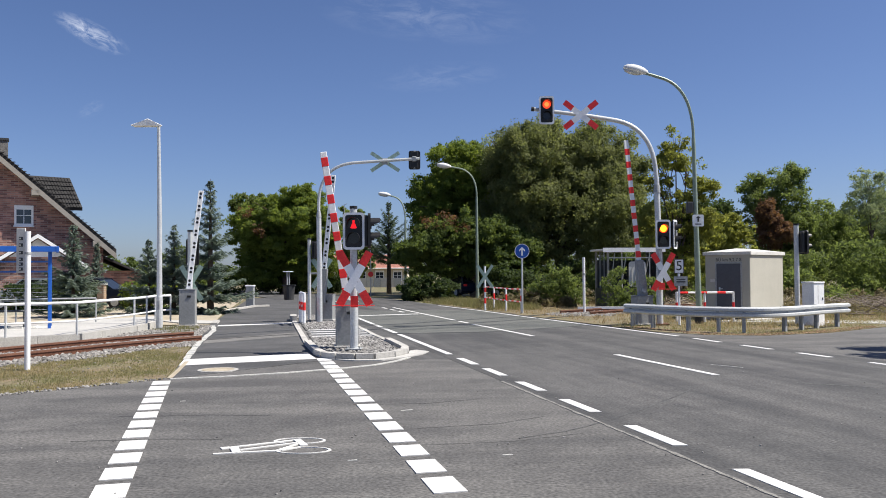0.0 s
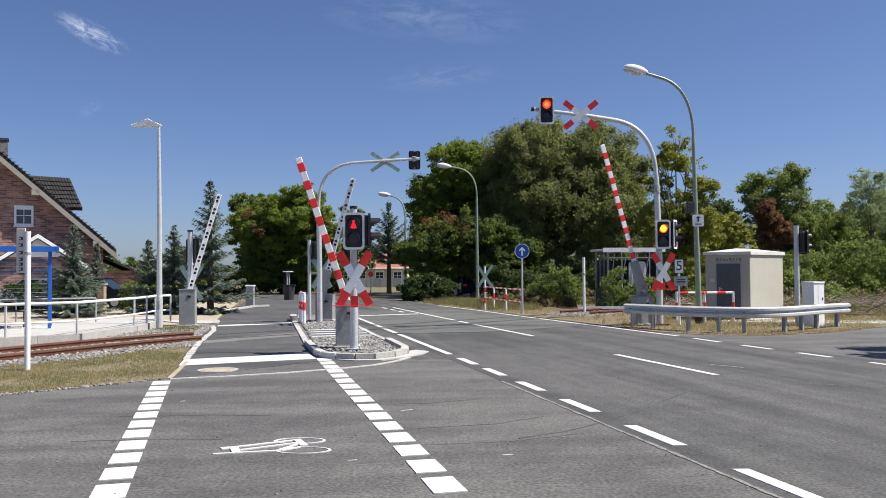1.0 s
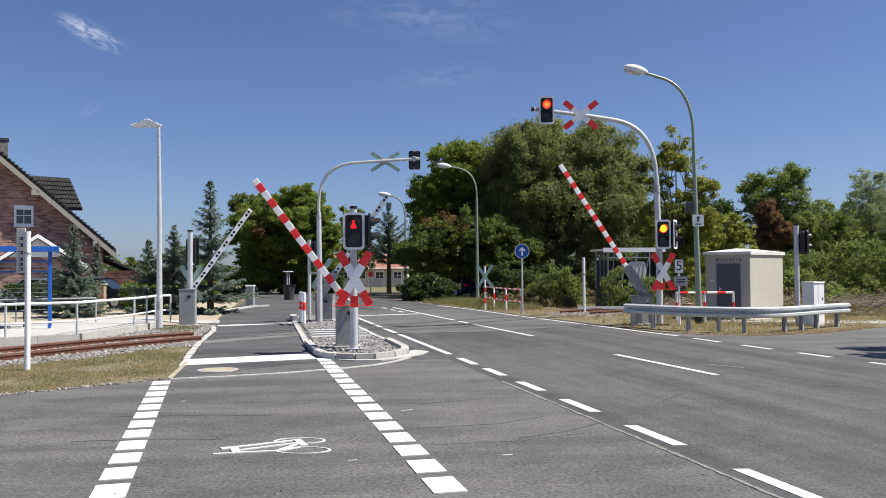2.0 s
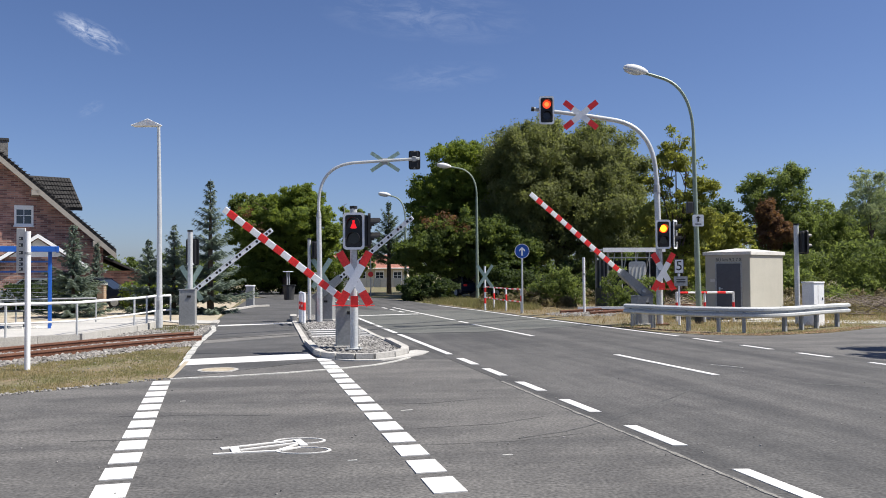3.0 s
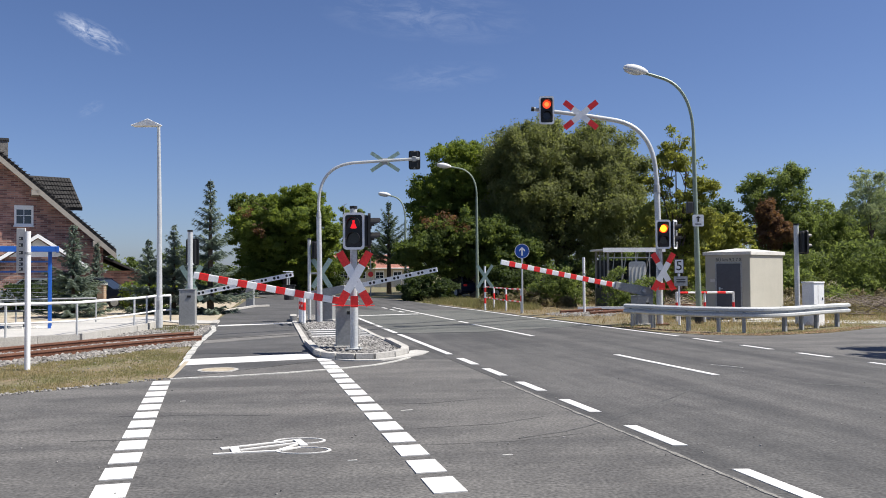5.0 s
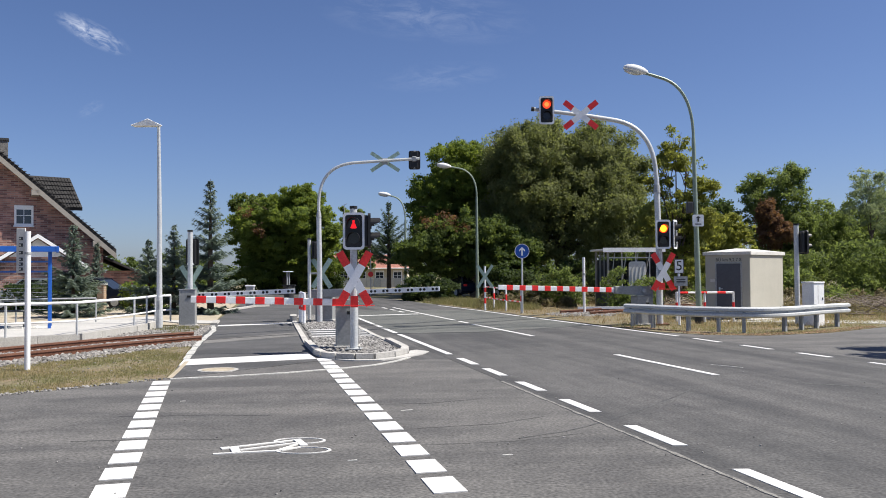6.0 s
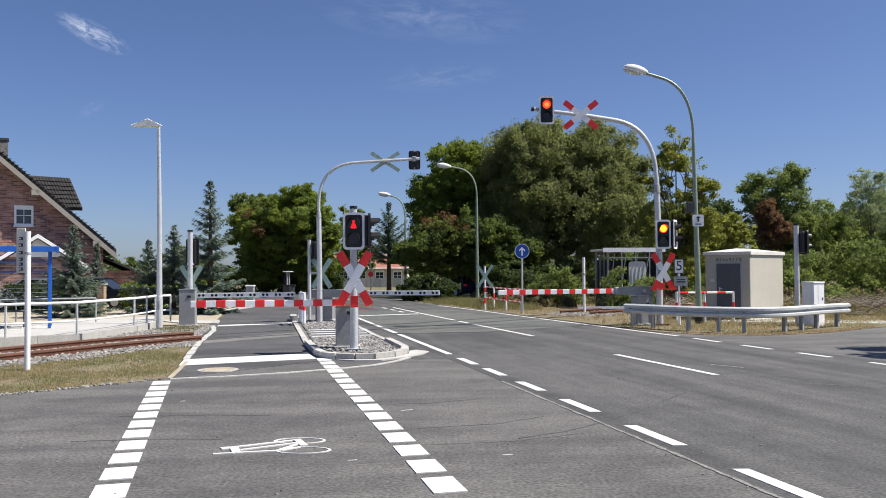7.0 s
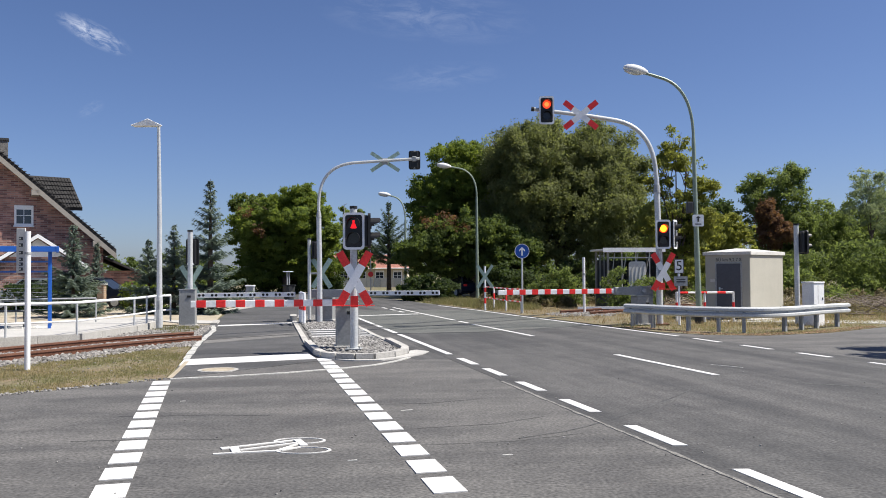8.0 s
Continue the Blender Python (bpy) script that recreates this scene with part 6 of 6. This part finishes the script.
tree("maple_tree", 1.0, 63, [(0, 0, 8.4, 2.9, 2.8, 2.9), (-1.4, 0, 6.4, 2.6, 2.6, 3.0), (1.9, 0, 7.4, 2.8, 2.6, 3.2), (0.5, 0, 4.4, 3.4, 3, 3.2)], M_LEAF_MAPLE, 6400, 16, 0.1, 0.36, "leafy green maple behind the street lamp", 5, (0.35, 3.0))
tree("pale_willow", 4.6, 70, [(-3.3, 0, 9.2, 2.2, 2, 3.4), (0.4, 0, 9.8, 3.0, 2.4, 3.6)], M_LEAF_PALE, 1500, 16, 0.1, 0.4, "pale grey-leaved tree top behind the willow", 6, (0.3, 5.0), 0.8)
tree("beech_tree", 2.0, 57, [(-0.6, 0.4, 3.5, 3.3, 2.4, 2.5), (-3.0, 0.4, 3.0, 2.2, 2, 1.9), (-4.2, 0.4, 3.0, 1.1, 1.2, 0.8), (2.0, 0.4, 3.1, 2.4, 2, 2.2), (3.4, 0.3, 2.6, 1.4, 1.5, 1.6)], M_LEAF_BEECH, 6000, 16, 0.095, 0.32, "low spreading dark green beech with rusty tips", 8, (0.22, 1.6), 0.1, extra=([(-2.2, -0.6, 5.0, 1.5, 1, 0.5), (-0.4, -1.2, 4.6, 1.0, 0.8, 0.35)], M_LEAF_RUST, 26))
tree("robinia_tree", 12.7, 46, [(0.0, 0, 8.5, 0.6, 0.6, 0.9), (-0.5, 0, 7.5, 1.1, 1.0, 0.7), (0.7, 0, 7.3, 0.9, 0.9, 0.8), (-0.9, 0, 6.3, 1.0, 1, 0.7), (1.3, 0, 6.0, 1.0, 1, 0.8), (0.2, 0, 4.6, 2.0, 1.6, 1.5), (-1.1, 0, 3.6, 1.3, 1.2, 1.5), (1.6, 0, 4.0, 1.2, 1.1, 1.3), (0.2, 0.2, 2.2, 2.1, 1.4, 1.4)], M_LEAF_YEL, 2000, 13, 0.085, 0.24, "airy tree with yellowing leaves behind the lamp", 11, (0.16, 2.5), 0.1)
tree("robinia_tree", 16.4, 50, [(0, 0, 3.9, 1.9, 1.5, 1.3), (-1.2, 0, 2.6, 1.6, 1.3, 1.6), (1.0, 0, 2.4, 1.6, 1.4, 1.7)], M_LEAF_YEL, 900, 13, 0.095, 0.26, "small yellowish tree behind the concrete hut", 12, (0.12, 1.5))
tree("maple_tree", -12.6, 68, [(0, 0, 5.9, 3.4, 3.0, 2.9), (1.9, 0, 4.6, 2.6, 2.4, 3.0), (-2.2, 0, 4.4, 2.4, 2.2, 2.6), (0.3, 0, 3.6, 3.6, 2.6, 2.2), (-1.6, 0, 1.9, 2.3, 1.8, 1.6), (2.0, 0, 2.0, 2.0, 1.6, 1.6)], M_LEAF_MAPLE, 9000, 16, 0.1, 0.34, "rounded dense green maple by the path", 21, (0.35, 2.0), extra=([(-2.9, -2.2, 6.6, 0.5, 0.4, 0.4), (-1.6, -2.6, 5.0, 0.5, 0.4, 0.5)], M_LEAF_RUST, 12))
tree("maple_tree", -16.6, 78, [(0, 0, 7.4, 2.6, 2.4, 2.2), (-0.6, 0, 5.0, 2.8, 2.4, 2.6), (1.6, 0, 5.6, 2.4, 2.2, 2.4)], M_LEAF_BACK, 2200, 15, 0.13, 0.36, "lighter green tree behind the maple", 22, (0.3, 3.0))
tree("maple_tree", -8.2, 76, [(0, 0, 5.0, 1.6, 1.6, 2.4), (0.3, 0, 3.0, 1.8, 1.6, 2.2)], M_LEAF_BACK, 561, 13, 0.18, 0.32, "narrow green tree beside the road", 23, (0.2, 2.0))
spruce(-4.35, 68, 7.5, 3.9, "sparse grey-green larch behind the barriers", 24, M_NEEDLE_DIM, 0.55, 0.2, 2.5)
# out of view on the right, added only to cast shade on the branch road
tree("unseen_shade_tree", 15.7, 17.0, [(0, 0, 6.6, 2.2, 2.0, 1.7), (-1.2, 0.6, 5.6, 1.5, 1.4, 1.2), (1.4, -0.5, 5.8, 1.5, 1.4, 1.4)], M_LEAF_MAPLE, 900, 14, 0.11, 0.3, "unseen green tree added to shade the branch road", 30, (0.18, 3.4))
for i, (x, y, w, h, m, lab) in enumerate(((24.6, 62, 2.3, 9.0, M_LEAF_BACK, "tall green tree at the wood edge"), (20.3, 66, 2.4, 7.2, M_LEAF_DARK, "dark green tree in the wood edge"), (28.2, 64, 2.6, 7.0, M_LEAF_BACK, "green tree in the wood edge"), (33.5, 66, 3.0, 7.4, M_LEAF_BACK, "broad green tree in the wood edge"), (38.0, 70, 3.2, 8.4, M_LEAF_DARK, "dark tree closing the wood edge"), (16.8, 68, 2.4, 7.0, M_LEAF_DARK, "dark tree behind the yellow robinia"))):
    tree("wood_edge_tree", x, y, [(0, 0, h - w * 0.8, w, w, w * 0.9), (-w * 0.6, 0, h * 0.52, w * 0.85, w * 0.8, h * 0.28), (w * 0.6, 0, h * 0.48, w * 0.85, w * 0.8, h * 0.3), (0, 0, h * 0.3, w * 1.15, w, h * 0.3)], m, 2600, 14, 0.1, 0.38, lab, 40 + i, (0.22, h * 0.35))
tree("birch_tree", 30.3, 60, [(0, 0, 7.4, 1.7, 1.4, 1.6), (-0.6, 0, 6.0, 1.3, 1.2, 1.4), (0.9, 0, 5.6, 1.3, 1.2, 1.4)], M_LEAF_PALE, 900, 9, 0.075, 0.3, "thin pale half-dead birch with sparse leaves", 60, (0.12, 4.5))
tree("dead_conifer", 22.0, 57, [(0, 0, 5.4, 0.7, 0.7, 1.1), (0.3, 0, 4.2, 1.0, 0.9, 1.2)], M_LEAF_RUST, 900, 13, 0.09, 0.24, "brown dead conifer before the wood", 61, (0.14, 5.0), 0.8)
thicket("wood_undergrowth", [(13 + 2.6 * k, 54 + 2.2 * math.sin(k * 2.1), 1.2 + 0.5 * math.sin(k * 1.7), 2.4, 1.8, 1.9 + 0.5 * math.cos(k)) for k in range(13)], M_LEAF_BACK, 6000, 14, 0.1, 0.34, "green bushes along the edge of the wood", 62)
thicket("roadside_shrubs", [(5.4, 41, 0.9, 0.8, 0.6, 1.0), (6.3, 41.4, 0.8, 0.8, 0.6, 0.9), (4.6, 41.6, 0.6, 0.7, 0.5, 0.7), (7.6, 37.6, 0.8, 0.6, 0.4, 1.2), (8.4, 37.6, 0.5, 0.6, 0.4, 0.9), (9.2, 38.0, 0.6, 0.5, 0.4, 0.8)], M_LEAF_BACK, 900, 12, 0.055, 0.15, "light green shrubs on the dry verge", 63)
thicket("under_trees", [(4 + 2.4 * k, 55 + (k % 3), 0.9, 1.8, 1.4, 1.6) for k in range(5)] + [(-9.6 - 2.0 * k, 70, 0.8, 1.5, 1.2, 1.1) for k in range(6)], M_LEAF_DARK, 2200, 13, 0.12, 0.3, "shaded undergrowth below the trees", 64)
thicket("far_wood", [(-66 + 6 * k, 124 + 6 * math.sin(k * 1.9), 1.0, 5, 3, (2.2 if k < 11 else 5.0) + 0.9 * math.sin(k * 2.7)) for k in range(28)], M_LEAF_BACK, 6000, 14, 0.24, 0.5, "distant line of dark trees", 65, "wood")


def hedge(x, y, w, d, h, label, m, seed):
    rnd = np.random.RandomState(seed)
    t = thing("hedge", x, y, -0.05, 0, label, "hedge")
    n = int(w * h * 420)
    p = np.stack([rnd.uniform(-w / 2, w / 2, n), rnd.uniform(-d / 2, d / 2, n), rnd.uniform(0.05, h, n)], axis=1)
    face = rnd.randint(0, 3, n)
    p[face == 0, 1] = -d / 2 + rnd.normal(size=(face == 0).sum()) * 0.06
    p[face == 1, 2] = h + rnd.normal(size=(face == 1).sum()) * 0.08
    me = leaf_mesh("foliage", p, np.zeros_like(p), 0.11, rnd)
    me.materials.append(m)
    o = new("foliage", me)
    o.parent = t
    bm = B()
    for k in range(int(w * 1.5)):
        xx = -w / 2 + (k + 0.5) / 1.5
        tube(bm, [(xx, 0, -0.1), (xx + 0.05, 0.05, h * 0.9)], [0.05, 0.015], 5)
    part("stems", bm, M_BARK, t)


thicket("dark_bushes", [(-1.9, 50.6, 0.5, 0.7, 0.7, 0.9), (-0.9, 50.6, 0.6, 0.9, 0.8, 1.1), (0.1, 50.8, 0.5, 0.8, 0.8, 0.9)], M_LEAF_DARK, 620, 14, 0.1, 0.16, "dark unclipped bushes beside the far lamp", 70)
hedge(-18.4, 40.2, 4.6, 0.9, 1.2, "dark green clipped hedge before the parked cars", M_LEAF_DARK, 71)
hedge(-14.2, 41.0, 2.6, 0.9, 1.2, "green hedge by the brick pillar", M_LEAF_MAPLE, 72)
spruce(-10.05, 36.6, 5.85, 1.75, "tall blue spruce beside the cycle path", 80)
spruce(-11.75, 37.0, 3.95, 1.55, "mid-sized blue spruce in the garden row", 81)
spruce(-12.85, 37.0, 3.3, 1.4, "small spruce in the garden row", 82)
spruce(-15.0, 34.4, 3.85, 1.45, "bushy blue spruce behind the tram shelter", 83)
spruce(-18.6, 45.5, 3.4, 0.8, "slender spruce before the brick house", 84)
spruce(36.5, 58.0, 8.2, 2.0, "dark spruce at the wood's end", 85, M_LEAF_DARK)

near_verge = in_poly([(-4.68, 14.15), (-5.35, 17.2), (-6.1, 20.4), (-6.9, 19.2), (-8.0, 17.0), (-10.2, 13.2), (-14, 9.5), (-13, 6.4), (-11, 8.15), (-6.43, 12.42)])
grass("near_grass", near_verge, (-14, 6.4, -4.6, 20.5), 19000, 0.05, M_TURF, "patchy green and straw grass beside the track", 90)
gverge = in_poly([(-7.2, 23.5), (-8.9, 26), (-8.9, 28.2), (-7.9, 28.2)])
grass("cabinet_grass", gverge, (-9, 23, -7, 28.5), 900, 0.1, M_GRASS, "tufts of grass round the barrier cabinet", 91)
rverge = in_poly([(5.6, 26.8), (7.2, 24.4), (8.6, 23.6), (10.2, 24.4), (13, 26.6), (18, 30), (30, 44), (30, 54), (0.8, 51), (right_line(42) + 0.8, 42), (right_line(34) + 0.9, 34), (right_line(28) + 0.8, 28)])
far_bt = by_track(far_track, 1.5)
grass("verge_grass", lambda x, y: rverge(x, y) and not far_bt(x, y), (0, 23, 30, 52), 8000, 0.17, M_STRAW, "tall dry straw grass on the far verge", 92)
fverge = in_poly([(13, 29), (40, 42), (40, 58), (13, 52)])
grass("field_grass", fverge, (13, 29, 40, 58), 3500, 0.3, M_GRASS, "rough mixed grass before the wood", 93)
strip_g = in_poly([(-1.2, 48), (0.9, 41.6), (2.2, 37.2), (4.4, 37.6), (4.4, 40), (2.6, 50)])
grass("lamp_grass", strip_g, (-1.3, 37, 5, 50), 2600, 0.3, M_GRASS, "tall mixed grass below the far lamp", 94)


# ---- thin cloud ----
def cloud(name, px, pz, w, h, turn, seed, thick, label):
    """A far sheet of ice cloud, clear at its frayed edges."""
    m, nt, bs = nodes_of(name + "_vapour")
    N, L = nt.nodes, nt.links
    co = N.new("ShaderNodeTexCoord")
    mp = N.new("ShaderNodeMapping")
    mp.inputs["Location"].default_value = (seed, seed * 0.3, 0)
    mp.inputs["Scale"].default_value = (3.0 / w, 1, 9.0 / w)
    L.new(co.outputs["Object"], mp.inputs[0])
    n = N.new("ShaderNodeTexNoise")
    n.inputs["Scale"].default_value, n.inputs["Detail"].default_value, n.inputs["Roughness"].default_value = 1.6, 9, 0.68
    n.inputs["Distortion"].default_value = 0.6
    L.new(mp.outputs[0], n.inputs["Vector"])
    sp = N.new("ShaderNodeSeparateXYZ")
    L.new(co.outputs["Object"], sp.inputs[0])
    cb = N.new("ShaderNodeCombineXYZ")
    for i, q in ((0, w / 2), (2, h / 2)):
        dv = N.new("ShaderNodeMath")
        dv.operation = "DIVIDE"
        dv.inputs[1].default_value = q
        L.new(sp.outputs[i], dv.inputs[0]), L.new(dv.outputs[0], cb.inputs[i])
    ln = N.new("ShaderNodeVectorMath")
    ln.operation = "LENGTH"
    L.new(cb.outputs[0], ln.inputs[0])
    fall = N.new("ShaderNodeMapRange")
    fall.inputs["From Min"].default_value, fall.inputs["From Max"].default_value = 1.0, 0.1
    L.new(ln.outputs["Value"], fall.inputs["Value"])
    nr = N.new("ShaderNodeMapRange")
    nr.inputs["From Min"].default_value, nr.inputs["From Max"].default_value = 0.42, 0.72
    L.new(n.outputs[0], nr.inputs["Value"])
    mu = N.new("ShaderNodeMath")
    mu.operation = "MULTIPLY"
    L.new(nr.outputs[0], mu.inputs[0]), L.new(fall.outputs[0], mu.inputs[1])
    m2 = N.new("ShaderNodeMath")
    m2.operation = "MULTIPLY"
    m2.inputs[1].default_value = thick
    L.new(mu.outputs[0], m2.inputs[0])
    # the sheet glows by itself: emission stands in for sunlight on the cloud
    em, tr, ms = N.new("ShaderNodeEmission"), N.new("ShaderNodeBsdfTransparent"), N.new("ShaderNodeMixShader")
    em.inputs["Color"].default_value, em.inputs["Strength"].default_value = (0.86, 0.9, 1.0, 1), 0.8
    L.new(m2.outputs[0], ms.inputs[0]), L.new(tr.outputs[0], ms.inputs[1]), L.new(em.outputs[0], ms.inputs[2])
    L.new(ms.outputs[0], N["Material Output"].inputs["Surface"])
    bm = B()
    k = 24
    ring = [bm.verts.new((w / 2 * math.cos(6.2832 * i / k), 0, h / 2 * math.sin(6.2832 * i / k))) for i in range(k)]
    bm.faces.new(ring)
    ob = solid(name, bm, m, label, "cloud", kind="structure")
    ob.visible_shadow = False
    Y = 1500.0
    ob.matrix_basis = pose((px - 784) / 1500 * Y, Y, 1.75 + (480 - pz) / 1500 * Y, 0, turn, 0)
    return ob


wisp = cloud("backdrop_cloud", 160, 52, 160, 44, 28, 5.0, 0.8, "bright wisp of ice cloud in the blue sky")
cloud("backdrop_cloud", 760, 22, 420, 110, 6, 11.0, 0.16, "very faint veil of high cloud")
cloud("backdrop_cloud", 160, 188, 60, 28, -25, 17.0, 0.14, "very faint scrap of high cloud")
cloud("backdrop_cloud", 780, 135, 260, 60, -4, 23.0, 0.10, "very faint veil of high cloud")


grass("hut_grass", in_poly([(5.3, 26.6), (7.0, 23.1), (8.4, 22.65), (10.3, 23.35), (13, 25.5), (20, 30), (20, 36), (9, 36), (7, 30)]), (5, 22, 20, 36), 11000, 0.075, M_TURF, "short patchy grass round the guard rail", 95)
stones_in("road_grit", lambda x, y: noise.noise((x * 0.8, y * 0.8, 3.3)) > 0.0, (-6.0, 5.0, 8.0, 15.5), 170, 0.008, 0.003, M_STONE, "scattered grit on the asphalt")
stones_in("verge_pebbles", near_verge, (-14, 6.4, -4.6, 20.5), 600, 0.02, -0.02, M_BALLAST, "pebbles strewn in the grass verge")
stones_in("verge_litter", in_poly([(5.5, 26.2), (7.0, 22.9), (8.4, 22.5), (10.3, 23.2), (13, 25.4), (13, 25.9), (10.2, 23.8), (8.4, 23.1), (7.2, 23.5), (6.0, 26.2)]), (5, 22, 13, 27), 1300, 0.018, -0.012, M_LITTER, "brown leaf litter and crumbs at the road edge")
stones_in("edge_pebbles", in_poly([(-4.6, 13.95), (-6.45, 12.15), (-11, 7.8), (-11, 8.15), (-6.4, 12.45), (-4.6, 14.18)]), (-11, 7.8, -4.5, 14.2), 620, 0.022, -0.004, M_STONE, "crumbs along the asphalt edge")

def brush_pile(area, count, seed):
    """Dead branches lying crosswise over the dry ground."""
    rnd = random.Random(seed)
    bm = B()
    x0, y0, x1, y1 = area
    for _ in range(count):
        x, y = rnd.uniform(x0, x1), rnd.uniform(y0, y1)
        a, ln, up = rnd.uniform(0, 6.3), rnd.uniform(0.6, 2.4), rnd.uniform(0.05, 0.55)
        d = Vector((math.cos(a), math.sin(a), 0)) * ln
        p = Vector((x, y, rnd.uniform(0.0, 0.12)))
        m = p + d * 0.5 + Vector((rnd.uniform(-.2, .2), rnd.uniform(-.2, .2), up * 0.7))
        e = p + d + Vector((0, 0, up))
        r = rnd.uniform(0.010, 0.028)
        tube(bm, [p, m, e], [r, r * 0.8, r * 0.4], 5)
        tube(bm, [m, m + Vector((rnd.uniform(-.5, .5), rnd.uniform(-.5, .5), rnd.uniform(0, .35)))], [r * 0.6, r * 0.2], 4)
    return solid("dead_branches", bm, M_DEADWOOD, "grey-brown dead branches lying in the dry scrub", "branches", kind="stuff")


brush_pile((13.2, 30.5, 27, 40), 420, 31)
brush_pile((9.5, 37.5, 13, 43), 60, 32)
rs = random.Random(12)
thicket("ruderal_scrub", [(rs.uniform(12.6, 30), rs.uniform(31, 42), 0.05, rs.uniform(0.4, 1.1), rs.uniform(0.4, 0.9), rs.uniform(0.15, 0.5)) for _ in range(55)], M_LEAF_SCRUB, 3200, 9, 0.05, 0.16, "low brown dead weeds on the waste ground", 69)
thicket("young_growth", [(rs.uniform(13, 32), rs.uniform(40, 50), 0.2, rs.uniform(0.7, 1.5), rs.uniform(0.6, 1.0), rs.uniform(0.5, 1.1)) for _ in range(16)], M_LEAF_BACK, 1500, 11, 0.07, 0.22, "green saplings growing through the scrub", 73)
thicket("dry_scrub", [(rs.uniform(12.5, 42), rs.uniform(37, 53), 0.1, rs.uniform(0.8, 2.0), rs.uniform(0.6, 1.2), rs.uniform(0.3, 0.75)) for _ in range(60)], M_LEAF_SCRUB, 2600, 10, 0.11, 0.2, "dry brown scrub before the wood", 66)
thicket("verge_scrub", [(rs.uniform(2.6, 9.5), rs.uniform(40.5, 46), 0.1, rs.uniform(0.5, 1.1), rs.uniform(0.4, 0.8), rs.uniform(0.3, 0.8)) for _ in range(24)], M_LEAF_SCRUB, 800, 10, 0.1, 0.16, "dry straw scrub below the trees", 67)
thicket("garden_shrubs", [(-24.5, 66, 1.2, 1.6, 1.2, 1.9), (-22.5, 64, 1.0, 1.4, 1.0, 1.6), (-20.0, 62, 1.2, 1.5, 1.1, 1.9), (-17.6, 58, 1.4, 1.4, 1.0, 2.3), (-16.0, 56, 1.1, 1.2, 1.0, 1.8)], M_LEAF_BACK, 900, 12, 0.14, 0.24, "green garden shrubs beyond the spruces", 68)


# ---- motion of the barrier arms ----
CLOSING = ((0.0, 83.0), (0.5, 83.0), (0.6, 81.9), (0.8, 77.6), (1.0, 73.2), (1.5, 63.4), (1.7, 59.7), (2.2, 51.3), (2.8, 41.6), (3.0, 38.6), (3.5, 31.4), (4.0, 24.6), (4.5, 17.3), (4.7, 14.6), (5.2, 8.9), (5.5, 5.9), (5.8, 3.4), (6.0, 1.9), (6.3, 0.5), (6.6, 0.0), (8.0, 0.0))


def motions():
    for arm, sign in ((near_arm, 0.977), (r_arm, 1.012), (fl_arm, -1), (fr_arm, -1.012)):
        at = arm.matrix_basis.translation.copy()
        walk(arm, [(t, pose(at.x, at.y, at.z, 0, sign * a, 0)) for t, a in CLOSING])
    at = wisp.matrix_basis.copy()
    walk(wisp, [(0.0, at), (3.0, Matrix.Translation((0.5, 0, 0)) @ at), (8.0, Matrix.Translation((3.5, 0, -1.0)) @ at)])


motions()
